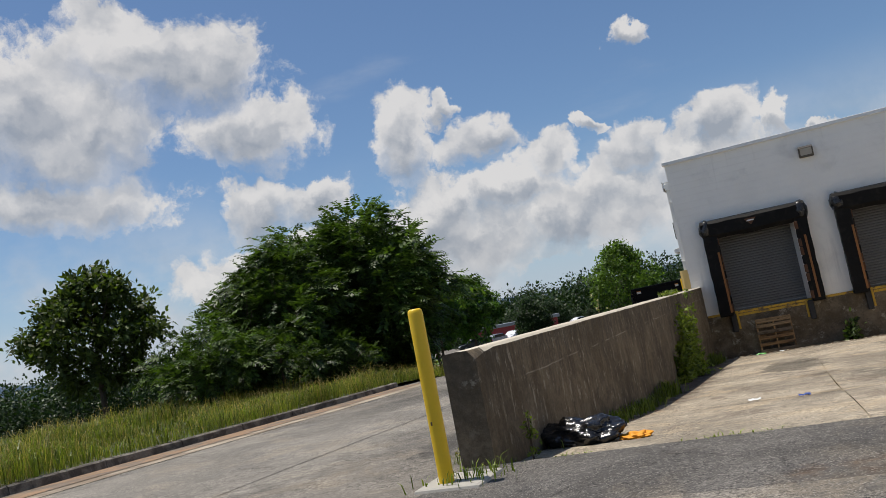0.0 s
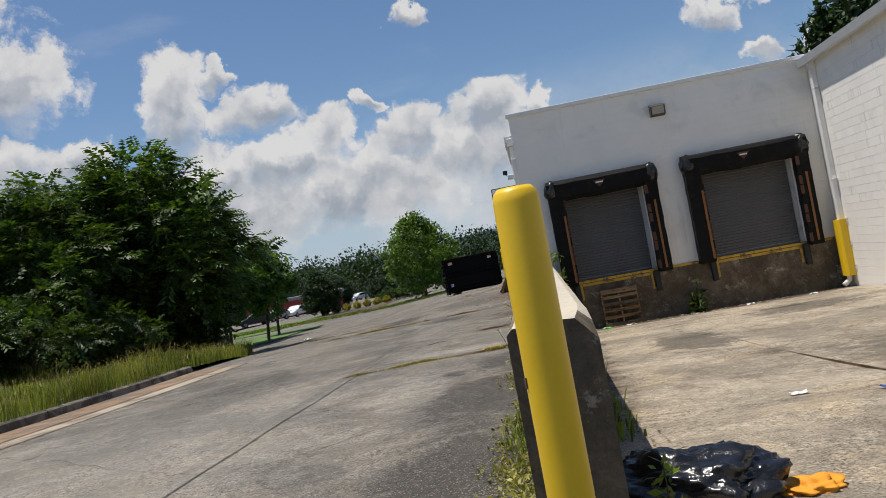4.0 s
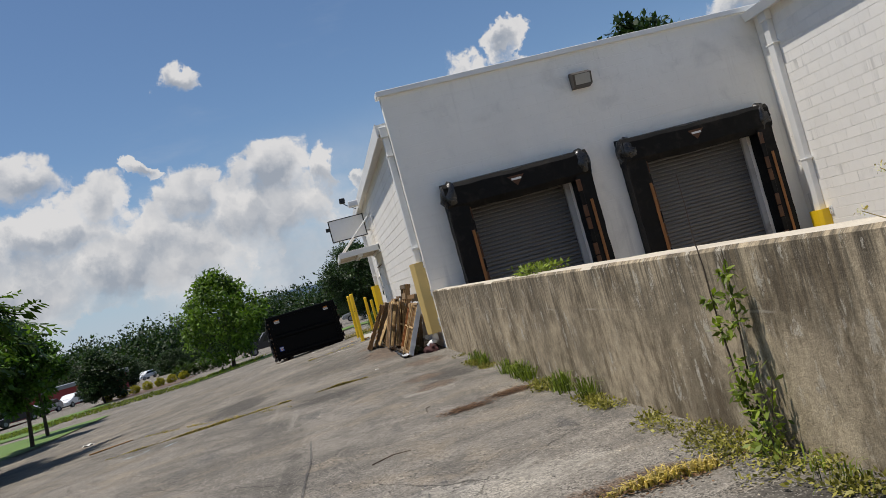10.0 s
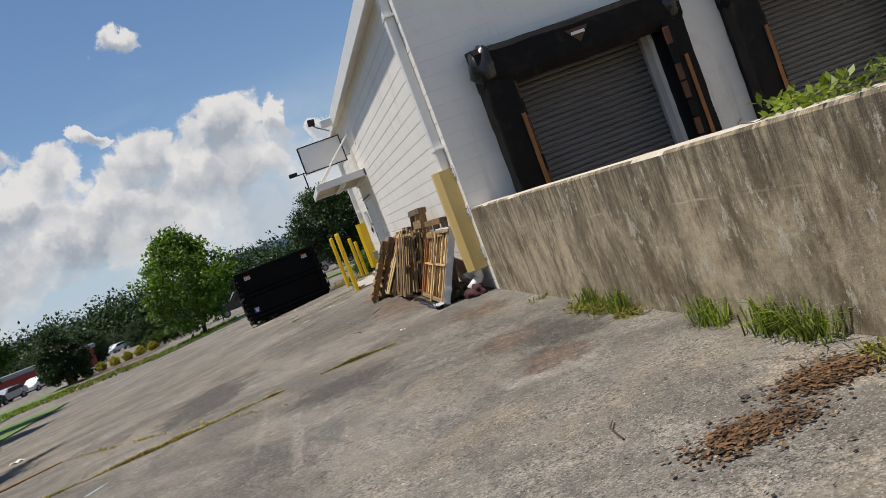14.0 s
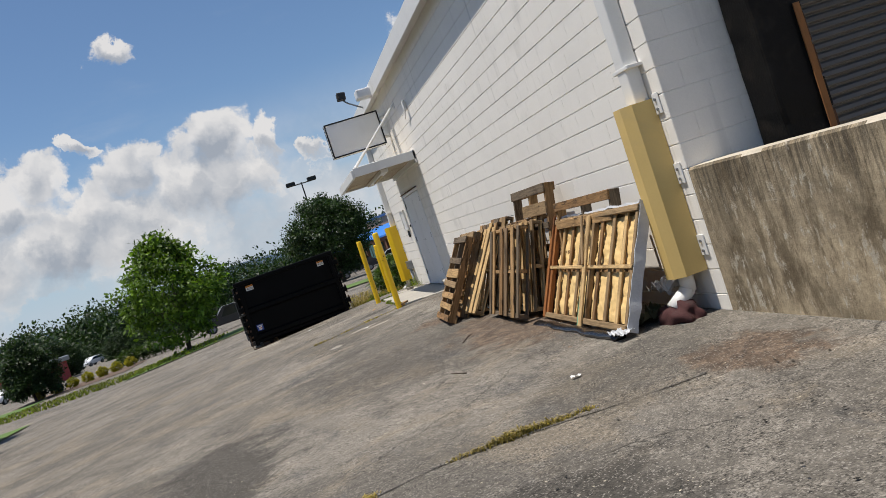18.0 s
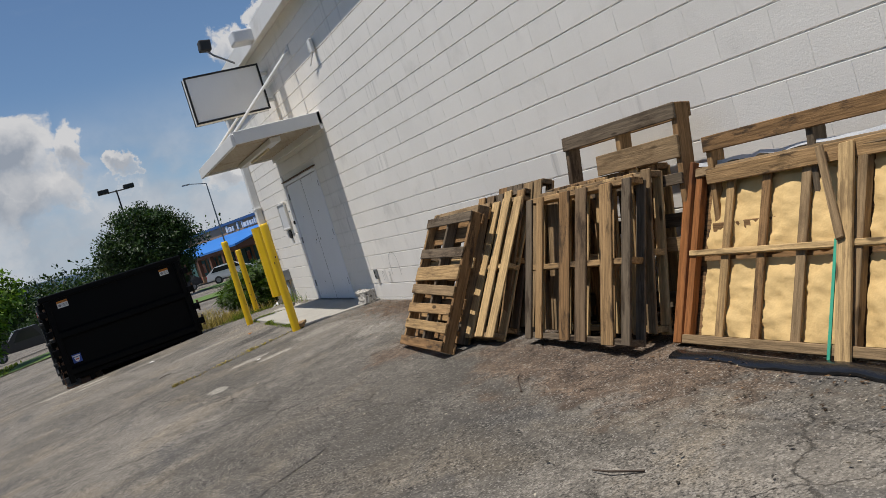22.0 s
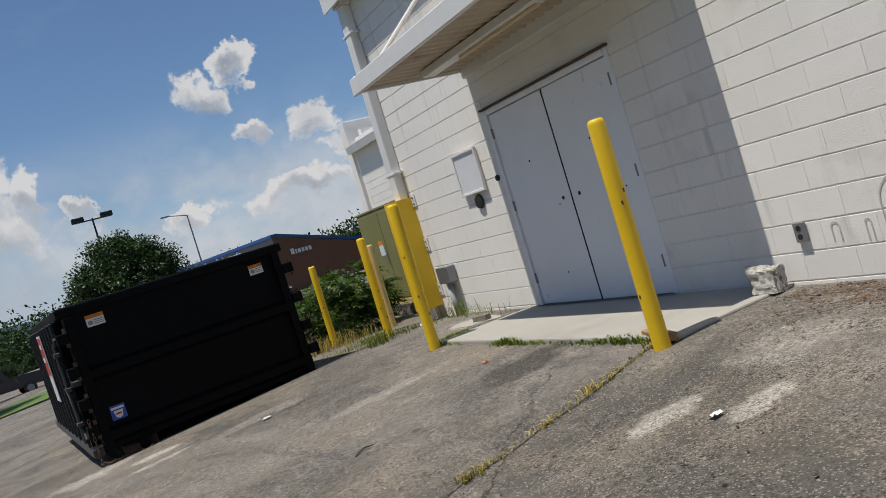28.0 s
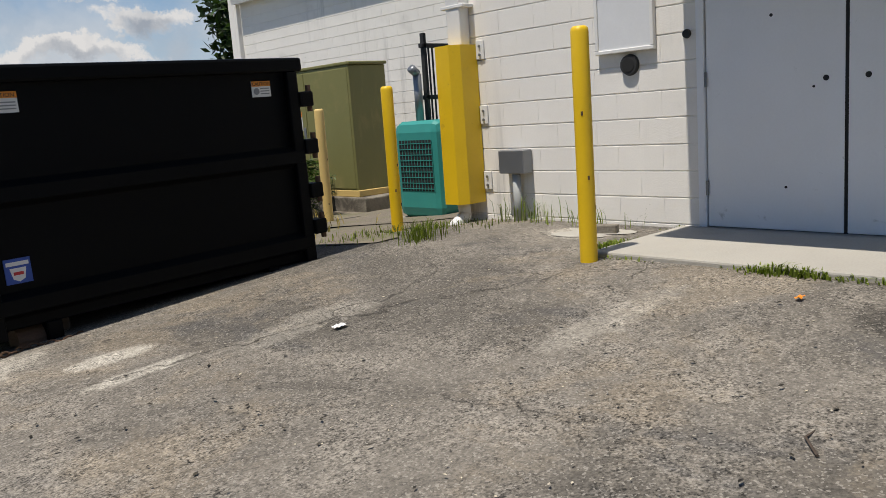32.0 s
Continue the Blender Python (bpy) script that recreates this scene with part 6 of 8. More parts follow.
part("base", new_box((-0.05, -0.05, -0.2), (0.95, 1.3, 0.06), 0.02), KERB, t)
part("housing", new_box((0, 0, 0.06), (0.9, 1.2, 1.1), 0.12), TEAL, t, smooth=False)
part("grille", new_box((0.12, -0.008, 0.36), (0.78, 0.002, 0.9)), DARK, t)
for i in range(12):
    part("grille_bar", new_box((0.12 + i * 0.06, -0.014, 0.36), (0.128 + i * 0.06, -0.007, 0.9)), TEAL, t)
for i in range(9):
    part("grille_bar", new_box((0.12, -0.019, 0.38 + i * 0.06), (0.788, -0.0145, 0.388 + i * 0.06)), TEAL, t)
t = thing("pipe_rack", Matrix.Translation((0.92, 17.15, 1.06)), "dark steel exhaust frame above the generator", "exhaust frame")
for i in range(5):
    part("bar", tube(bmesh.new(), (0.06 * i + 0.12, 0, 0.0), (0.06 * i + 0.12, 0, 0.9), 0.012, seg=8), RUBBER, t)
for z in (0.25, 0.85):
    part("cross_bar", new_box((0.05, -0.03, z), (0.5, 0.03, z + 0.05), 0.005), RUBBER, t)
part("post", new_box((0.08, -0.03, 0.0), (0.13, 0.03, 1.02), 0.005), RUBBER, t)
part("exhaust", tube(tube(bmesh.new(), (-0.03, 0, 0.0), (-0.03, 0, 0.55), 0.05, seg=12), (-0.03, 0, 0.55), (-0.12, 0, 0.62), 0.05, seg=12), STEEL, t, smooth=True)
t = thing("wall_light", Matrix.Translation((4.6, 18.5, 3.75)), "small wall light under the rear eave", "wall light")
part("case", new_box((-0.2, -0.12, 0.0), (0.012, 0.12, 0.2), 0.03), WHITE_METAL, t)


# ---- plants ----
def leaf_cloud(rng, centres, radii, per, size, droop=0.25, long_=1.6, flat=0.75):
    """Small four-cornered leaves scattered through clumps: returns points and faces."""
    c = np.repeat(np.array(centres), per, axis=0)
    r = np.repeat(np.array(radii), per)[:, None]
    d = rng.normal(size=c.shape)
    d /= np.linalg.norm(d, axis=1, keepdims=True)
    p = c + d * r * (0.15 + 1.1 * rng.random((len(c), 1)) ** 0.7) * np.array([1, 1, flat])
    ax = rng.normal(size=c.shape) * 0.7 + d * 0.8 - np.array([0, 0, droop])
    ax /= np.linalg.norm(ax, axis=1, keepdims=True)
    up = rng.normal(size=c.shape) * 0.6 + np.array([0, 0, 1.0]) + d * 0.5
    sd = np.cross(ax, up)
    sd /= np.linalg.norm(sd, axis=1, keepdims=True) + 1e-9
    s = size * (0.6 + 0.8 * rng.random((len(c), 1)))
    v = np.stack([p, p + ax * s * 0.5 * long_ + sd * s * 0.42, p + ax * s * long_, p + ax * s * 0.5 * long_ - sd * s * 0.42], axis=1).reshape(-1, 3)
    f = np.arange(len(v)).reshape(-1, 4)
    return v, f


def frond_cloud(rng, centres, radii, per, length, pairs):
    """Feathery compound leaves: a drooping midrib with pairs of narrow leaflets."""
    c = np.repeat(np.array(centres), per, axis=0)
    r = np.repeat(np.array(radii), per)[:, None]
    d = rng.normal(size=c.shape)
    d /= np.linalg.norm(d, axis=1, keepdims=True)
    p = c + d * r * rng.random((len(c), 1)) ** 0.6
    out = c * np.array([1, 1, 0.0])
    out /= np.linalg.norm(out, axis=1, keepdims=True) + 1e-6
    ax = d * 0.5 + out * 0.7 + rng.normal(size=c.shape) * 0.35 + np.array([0, 0, 0.3])
    ax /= np.linalg.norm(ax, axis=1, keepdims=True)
    sd = np.cross(ax, np.array([0, 0, 1.0]) + rng.normal(size=c.shape) * 0.3)
    sd /= np.linalg.norm(sd, axis=1, keepdims=True) + 1e-9
    ln = length * (0.6 + 0.8 * rng.random((len(c), 1)))
    quads = []
    for k in range(pairs):
        s = 0.2 + 0.8 * k / (pairs - 1)
        q = p + ax * ln * s - np.array([0, 0, 0.32]) * ln * s * s
        for side in (-1, 1):
            t = sd * side * 0.8 + ax * 0.5 - np.array([0, 0, 0.35]) + rng.normal(size=c.shape) * 0.12
            w = ax * 0.9 - np.array([0, 0, 0.5 * s])
            l = ln * 0.42 * (1.1 - 0.5 * s)
            quads.append(np.stack([q, q + t * l * 0.4 + w * l * 0.27, q + t * l, q + t * l * 0.4 - w * l * 0.27], axis=1))
    v = np.concatenate(quads, axis=0).reshape(-1, 3)
    return v, np.arange(len(v)).reshape(-1, 4)


def tree_meshes(name, seed, height, width, trunk_h, clumps, per, leaf, leaf_mat, trunk_r=0.14, shape="round", stems=1, pairs=0, lumpy=0.3):
    """Trunk with limbs as one mesh, and the crown of leaves as another."""
    rng, rnd = np.random.default_rng(seed), random.Random(seed)
    bm = bmesh.new()
    centres, radii = [], []
    ch = height - trunk_h
    for s in range(stems):
        off = Vector((rnd.uniform(-1, 1), rnd.uniform(-1, 1), 0)) * (0.32 * width * (stems > 1))
        base = off.copy()
        top = base + Vector((rnd.uniform(-0.3, 0.3), rnd.uniform(-0.3, 0.3), trunk_h + ch * 0.55))
        mid = (base + top) / 2 + Vector((rnd.uniform(-0.15, 0.15), rnd.uniform(-0.15, 0.15), 0))
        tube(bm, base - Vector((0, 0, 0.3)), mid, trunk_r, trunk_r * 0.72, 9)
        tube(bm, mid, top, trunk_r * 0.72, trunk_r * 0.25, 8)
        for i in range(max(5, 12 // stems)):
            k = rnd.uniform(0.35, 0.98)
            a = rnd.uniform(0, 6.28)
            p0 = base.lerp(top, k)
            p1 = p0 + Vector((math.cos(a), math.sin(a), rnd.uniform(0.35, 0.9))) * width * rnd.uniform(0.22, 0.4)
            tube(bm, p0, p1, trunk_r * 0.32, trunk_r * 0.08, 6)
    bark = bpy.data.meshes.new(name + "_trunk")
    bm.to_mesh(bark)
    bm.free()
    bark.materials.append(BARK)
    while len(centres) < clumps:
        q = Vector((rnd.uniform(-1, 1), rnd.uniform(-1, 1), rnd.uniform(-1, 1)))
        n_ = q.length
        if n_ > 1 or n_ < 0.45:
            continue
        z = (q.z + 1) / 2
        if shape == "cone":
            prof = 1.15 * (1 - z) ** 0.75 + 0.06
        elif shape == "egg":
            prof = math.sin(math.pi * min(1, z * 0.85 + 0.16)) ** 0.6
        else:
            prof = math.sin(math.pi * (z * 0.88 + 0.1)) ** 0.5
        lump = 1 + lumpy * noise.noise(Vector((q.x * 2.2, q.y * 2.2, q.z * 2.2 + seed)))
        h = math.hypot(q.x, q.y)
        k = prof * lump / max(h, 0.25) * (0.35 + 0.65 * h)
        centres.append((q.x * k * width / 2 * 0.9, q.y * k * width / 2 * 0.9, trunk_h + z * ch * 0.97 * (0.94 + 0.06 * lump)))
        radii.append(rnd.uniform(0.055, 0.11) * width)
    v, f = frond_cloud(rng, centres, radii, per, leaf, pairs) if pairs else leaf_cloud(rng, centres, radii, per, leaf)
    crown = mesh_from(name + "_crown", v.tolist(), f.tolist())
    crown.materials.append(leaf_mat)
    return bark, crown


def tree(name, meshes, x, y, z, turn, scale, label, category="tree", group=""):
    t = thing(name, Matrix.Translation((x, y, z)) @ Matrix.Rotation(radians(turn), 4, "Z") @ Matrix.Scale(scale, 4), label, category, group)
    part("trunk", meshes[0], BARK, t)
    part("crown", meshes[1], LEAF, t)
    return t


AILANTHUS = tree_meshes("ailanthus", 1, 6.6, 5.6, 0.7, 230, 13, 0.62, LEAF, 0.10, "round", 3, 6, 0.5)
AILANTHUS_B = tree_meshes("ailanthus_b", 2, 6.0, 4.9, 0.6, 200, 12, 0.6, LEAF, 0.09, "egg", 3, 6, 0.5)
MAPLE = tree_meshes("maple", 3, 6.0, 4.2, 1.5, 230, 55, 0.13, LEAF_MAPLE, 0.12, "egg", 1, 0, 0.45)
YOUNG = tree_meshes("young_tree", 4, 5.4, 2.9, 1.3, 130, 60, 0.13, leafy("young_leaves", (0.055, 0.12, 0.02), 0.6, 0.3), 0.09, "egg", 1, 0, 0.5)
LIGHT = tree_meshes("light_tree", 5, 6.3, 5.9, 0.5, 190, 60, 0.15, LEAF_LIGHT, 0.13, "egg", 1, 0, 0.55)
HOLLY = tree_meshes("holly", 6, 4.6, 4.4, 0.2, 170, 150, 0.11, LEAF_DARK, 0.1, "cone")
SHRUB = tree_meshes("sumac", 7, 2.5, 2.8, 0.2, 60, 14, 0.42, LEAF, 0.04, "round", 3, 6, 0.5)
BUSH = tree_meshes("yellow_bush", 17, 2.2, 2.8, 0.1, 60, 45, 0.14, leafy("yellow_leaves", (0.26, 0.24, 0.02), 0.4), 0.04, "round", 3)
OAK = tree_meshes("oak", 8, 20, 13, 2.0, 300, 75, 0.42, LEAF_DARK, 0.5, "round")
FAR = tree_meshes("far_tree", 9, 11, 11, 1.0, 220, 170, 0.19, LEAF_DARK, 0.3, "round")

for x, y, me_, turn, s, lab in ((-12.4, 2.6, AILANTHUS, 20, 1.12, "dense green tree of heaven on the verge"), (-14.7, 6.4, AILANTHUS, 110, 1.12, "dense green tree of heaven on the verge"), (-13.8, -1.6, AILANTHUS_B, 200, 0.95, "leafy young tree in the thicket"),
                               (-15.8, 2.5, AILANTHUS_B, 250, 1.15, "leafy young tree in the thicket"), (-17.6, 3.6, AILANTHUS_B, 300, 1.1, "leafy young tree in the thicket"), (-17.0, 7.5, AILANTHUS, 80, 1.05, "leafy young tree in the thicket")):
    tree("tree", me_, x, y, verge_z(x, y) - 0.1, turn, s, lab, group="thicket trees")
tree("tree", MAPLE, -18.8, -5.6, verge_z(-18.8, -5.6) - 0.1, 0, 1.0, "round dark maple on the grass bank")
for x, y, turn, s in ((-13.2, -6.6, 0, 1.0), (-14.6, -5.2, 90, 1.15), (-12.0, -4.8, 160, 0.95), (-11.4, -3.0, 240, 0.8), (-11.8, 2.5, 75, 0.8), (-13.2, 5.5, 130, 0.8), (-14.2, 8.5, 190, 0.7)):
    tree("shrub", SHRUB, x, y, verge_z(x, y) - 0.1, turn, s, "bushy sumac shrub on the verge", "shrub", "verge shrubs")
for x, y, turn, s in ((-14.9, 14.0, 0, 1.1), (-16.0, 10.6, 70, 1.15), (-15.2, 20.0, 150, 1.06), (-16.2, 17.2, 220, 1.1), (-16.6, 26, 100, 1.1)):
    tree("tree", YOUNG, x, y, ground_z(x, y) - 0.05, turn, s, "slim young tree on the lawn", group="lawn trees")
tree("tree", LIGHT, -9.4, 42, ground_z(-9.4, 42), 0, 1.12, "fresh light green tree on the grass island")
tree("tree", HOLLY, -22, 56, ground_z(-22, 56), 0, 1.05, "dark conical evergreen by the car park")
tree("tree", FAR, 1.5, 62, ground_z(1.5, 62), 40, 0.70, "round dark green tree beside the lamp post")
tree("tree", OAK, 44.5, 82, -2.5, 0, 1.5, "tall dark oak behind the roof")
tree("tree", OAK, 70, 75, -2.5, 100, 1.0, "tall dark oak behind the roof")
rnd = random.Random(5)
for i in range(5):
    tree("shrub", SHRUB, -17.5 + i * 0.9, 66 + 0.6 * i, ground_z(-17.5 + i * 0.9, 66), rnd.uniform(0, 360), rnd.uniform(0.45, 0.55), "clipped hedge bush by the lot entrance", "shrub", "hedge bushes")
for i in range(46):
    a, d = radians(-40 + i * 1.75 + rnd.uniform(-0.6, 0.6)), rnd.uniform(120, 190)
    if -4 < math.degrees(a) < 16 and d < 150:
        d += 40
    x, y = math.sin(a) * d, math.cos(a) * d - 10
    tree("tree", FAR, x, y, land_z(x, y) - 0.5, rnd.uniform(0, 360), rnd.uniform(0.42, 0.66), "dark broadleaf tree in the far tree belt", group="far tree belt")


def woods(name, a0, a1, d, h0, h1, seed, material, label):
    """Wooded ridge: overlapping crowns in one sheet of lumps."""
    rng = np.random.default_rng(seed)
    cs, rs = [], []
    for i in range(int((a1 - a0) * 17)):
        a = radians(rng.uniform(a0, a1))
        dd = d * rng.uniform(0.86, 1.12)
        rise = 0.5 + 0.5 * noise.noise(Vector((math.degrees(a) * 0.09, seed, 0)))
        z = rng.uniform(-6, h0 + (h1 - h0) * rise)
        cs.append((math.sin(a) * dd, math.cos(a) * dd, z))
        rs.append(rng.uniform(4.5, 8.5))
    v, f = leaf_cloud(rng, cs, rs, 150, 0.85, 0.1, 1.3, 0.8)
    me_ = mesh_from(name, v.tolist(), f.tolist())
    me_.materials.append(material)
    return tagged(new(name, me_), label, "woods", "", "stuff")


woods("far_woods", -60, 40, 300, 5, 11, 4, LEAF_DARK, "dark wooded hillside far off")
bm_v, bm_f = [], []
for i in range(121):
    a = radians(-60 + i)
    h = 74 + 45 * noise.noise(Vector((i * 0.07, 1.5, 0))) + 14 * noise.noise(Vector((i * 0.23, 4.5, 0)))
    for z in (-60, h):
        bm_v.append((math.sin(a) * 2600, math.cos(a) * 2600, z))
for i in range(120):
    bm_f.append((2 * i, 2 * i + 2, 2 * i + 3, 2 * i + 1))
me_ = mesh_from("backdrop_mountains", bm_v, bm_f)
# aerial haze is put into the ridge's flat pale blue
me_.materials.append(surface("painted_blue_haze", (0.30, 0.36, 0.44), 1.0, vary=0.1, scale=0.002, grain_amount=0.0, bump=0.0, local=False, spec=0.0))
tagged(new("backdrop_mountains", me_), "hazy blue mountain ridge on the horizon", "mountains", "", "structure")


def blades(name, spots, material, h, w, seed, label, category="grass", bend=0.5, parent_kind="stuff"):
    """Grass: thin bent two-piece blades at the given spots of (x, y, z, scale)."""
    rng = np.random.default_rng(seed)
    s = np.array(spots)
    n = len(s)
    a = rng.random(n) * 6.283
    hh = h * s[:, 3] * (0.55 + 0.8 * rng.random(n))
    out = np.stack([np.cos(a), np.sin(a), np.zeros(n)], 1)
    sd = np.stack([-np.sin(a), np.cos(a), np.zeros(n)], 1) * (w * (0.6 + 0.8 * rng.random(n)))[:, None]
    p = s[:, :3] - np.array([0, 0, 0.01])
    lean = (bend * rng.random(n) * hh)[:, None]
    m1 = p + out * lean * 0.35 + np.array([0, 0, 1]) * (hh * 0.6)[:, None]
    tip = p + out * lean + np.array([0, 0, 1]) * (hh * (1 - 0.3 * bend))[:, None]
    v = np.stack([p - sd, p + sd, m1 + sd * 0.8, m1 - sd * 0.8, tip], 1).reshape(-1, 3)
    k = np.arange(n)[:, None] * 5
    f = [tuple(r) for r in (k + np.array([0, 1, 2, 3])).tolist()] + [tuple(r) for r in (k + np.array([3, 2, 4])).tolist()]
    me_ = mesh_from(name, v.tolist(), f)
    me_.materials.append(material)
    return tagged(new(name, me_), label, category, "", parent_kind)


rng = np.random.default_rng(3)


def verge_spots(n, d0, d1, y0, y1, power=1.0):
    out = []
    while len(out) < n:
        y = rng.uniform(y0, y1)
        d = d0 + (d1 - d0) * rng.random() ** power
        x = kerb_x(y) - d
        k = 0.75 + 0.9 * noise.noise(Vector((x * 0.6, y * 0.6, 7)))
        if k > 0.35 and rng.random() < k:
            out.append((x, y, verge_z(x, y), k))
    return out


blades("verge_grass", verge_spots(52000, 0.05, 7.5, -27, 9, 1.3), GRASS, 0.46, 0.0045, 1, "uncut green grass on the verge", bend=1.0)
blades("verge_grass_dry", verge_spots(15000, 0.05, 7.5, -27, 8, 1.2), GRASS_DRY, 0.62, 0.003, 2, "dry seed stalks among the verge grass", bend=0.8)
blades("verge_weeds", verge_spots(6000, 0.1, 7.0, -27, 8), WEED, 0.42, 0.016, 3, "broad weeds on the verge", "weeds")


def along(x0, y0, x1, y1, n, spread, z, scale=1.0, clump=2.0):
    """Spots scattered along a line, gathered in clumps."""
    out = []
    while len(out) < n:
        k = rng.random()
        c = 0.5 + 0.9 * noise.noise(Vector(((x0 + (x1 - x0) * k) * clump, (y0 + (y1 - y0) * k) * clump, 2.5)))
        c = max(0.0, 2.2 * (c - 0.42)) if clump < 2.0 else c
        if rng.random() < c:
            x, y = x0 + (x1 - x0) * k + rng.normal() * spread, y0 + (y1 - y0) * k + rng.normal() * spread
            out.append((x, y, z(x, y), scale * (0.5 + c)))
    return out


def weed_mat(name, spots, material, per, reach, leaf, seed, label):
    """A low creeping mat of small leaves at the given spots."""
    v, f = leaf_cloud(np.random.default_rng(seed), [(x, y, z + 0.02) for x, y, z, s in spots], [reach * s for x, y, z, s in spots], per, leaf, -0.1, 1.7, 0.45)
    v[:, 2] = np.maximum(v[:, 2], np.repeat(np.array([z for x, y, z, s in spots]), per * 4) + 0.004)
    me_ = mesh_from(name, v.tolist(), f.tolist())
    me_.materials.append(material)
    return tagged(new(name, me_), label, "weeds", "", "stuff")


def outside(spots):
    return [(min(x, -0.03) - 0.03, y, z, s) for x, y, z, s in spots]


weed_mat("wall_foot_weeds", [q for q in outside(along(-0.12, -20.4, -0.12, -10.4, 250, 0.07, ground_z, 1.0, 1.3)) if q[0] > -0.45] + outside(along(-0.1, -10.4, -0.1, -2.2, 190, 0.05, ground_z, 1.0, 1.1)), MAT_WEED, 34, 0.07, 0.017, 4, "creeping yellow-green weeds along the foot of the wall")
blades("wall_foot_grass", outside(along(-0.10, -20.4, -0.10, -2.6, 520, 0.05, ground_z, 0.85, 1.1)), WEED, 0.13, 0.004, 4, "grass tufts along the foot of the wall", "weeds", 1.2)
for y_, n_ in ((-3.75, 80), (-4.43, 90), (-5.9, 120), (-6.6, 130), (-6.95, 110), (-8.4, 90), (-9.1, 80)):
    blades("grass_tuft", [(-0.05 - abs(rng.normal(0, 0.06)), y_ + rng.normal(0, 0.1), ground_z(-0.1, y_), 1.0) for k in range(n_)], WEED, 0.24, 0.005, int(-y_ * 10), "green grass tuft at the foot of the wall", "grass", 1.3)
blades("wall_foot_grass_inner", [(max(x, 0.3) + 0.02, y, z, s) for x, y, z, s in along(0.42, -20.4, 0.42, -1.5, 1500, 0.09, apron_z, 1.0, 0.7)], WEED, 0.2, 0.008, 5, "weeds at the inner foot of the wall", "weeds", 0.9)
for nm, pts_, n_, sp in (("yard_crack_weeds", ((-6.2, -1.6, -4.5, -1.36), (-4.5, -1.36, -3.26, -1.02), (-3.26, -1.02, -2.57, -0.95), (-2.57, -0.95, -1.68, -1.05)), 2800, 0.022), ("drive_crack_weeds", ((-2.72, -12.32, -1.68, -11.95), (-1.68, -11.95, -0.87, -11.9), (-0.87, -11.9, -0.35, -11.95)), 1500, 0.026),
                         ("door_crack_weeds", ((-3.05, 9.49, -2.23, 9.66), (-2.23, 9.66, -1.25, 9.92)), 300, 0.02), ("far_crack_weeds", ((-6.5, 1.9, -3.0, -2.2),), 300, 0.03)):
    sp_ = []
    for a in pts_:
        sp_ += along(*a, n_ // len(pts_), sp, ground_z, 1.0, 3.0)
    blades(nm, sp_, MOSS, 0.05, 0.005, 6, "yellowish weeds in a crack of the asphalt", "weeds", 1.2)
blades("apron_joint_weeds", along(0.3, -20.5, 8.0, -20.46, 900, 0.03, apron_z, 1.0, 2.0), WEED, 0.08, 0.005, 8, "weeds in the joint of the apron", "weeds", 1.0)
blades("slab_edge_weeds", along(-1.2, 9.8, -1.2, 13.2, 800, 0.025, ground_z, 1.0, 2.5) + along(-1.2, 13.22, 0, 13.22, 300, 0.03, ground_z), WEED, 0.06, 0.005, 9, "weeds along the door slab", "weeds", 1.0)
blades("corner_grass", along(-0.12, 13.5, -0.15, 15.0, 90, 0.06, ground_z, 1.0, 2.5) + along(-0.4, 15.0, -1.3, 16.2, 500, 0.2, ground_z, 0.3, 2.5) + along(-1.2, 14.98, -1.1, 15.0, 160, 0.1, ground_z), WEED, 0.2, 0.0035, 10, "tall grass at the wall corner", "grass", 0.7)
blades("strip_grass", along(-0.8, 16.5, -0.6, 26, 1500, 0.5, ground_z, 1.0, 0.8), GRASS_DRY, 0.2, 0.006, 12, "dry grass beside the gravel", "grass", 0.8)
blades("post_grass", along(0.1, -21.2, 0.35, -20.9, 120, 0.14, ground_z, 1.0, 1), WEED, 0.16, 0.006, 11, "weeds round the bollard footing", "weeds", 0.8)
blades("lawn_grass", [(x, y, ground_z(x, y) + 0.05, 1.0) for x, y in zip(rng.uniform(-30, -7.5, 5000), rng.uniform(38, 47, 5000))], GRASS, 0.14, 0.03, 13, "mown grass of the island")


def bent_stem(points, r0, r1, seg=5):
    """One smooth stem through the given points."""
    bm = bmesh.new()
    rings = []
    n = len(points)
    for i, p in enumerate(points):
        d = (points[min(i + 1, n - 1)] - points[max(i - 1, 0)]).normalized()
        a = d.orthogonal().normalized()
        b = d.cross(a)
        r = r0 + (r1 - r0) * i / (n - 1)
        rings.append([bm.verts.new(p + (a * math.cos(6.283 * k / seg) + b * math.sin(6.283 * k / seg)) * r) for k in range(seg)])
    for u, v in zip(rings, rings[1:]):
        for k in range(seg):
            bm.faces.new((u[k], u[(k + 1) % seg], v[(k + 1) % seg], v[k]))
    bm.faces.new(rings[-1])
    return bm


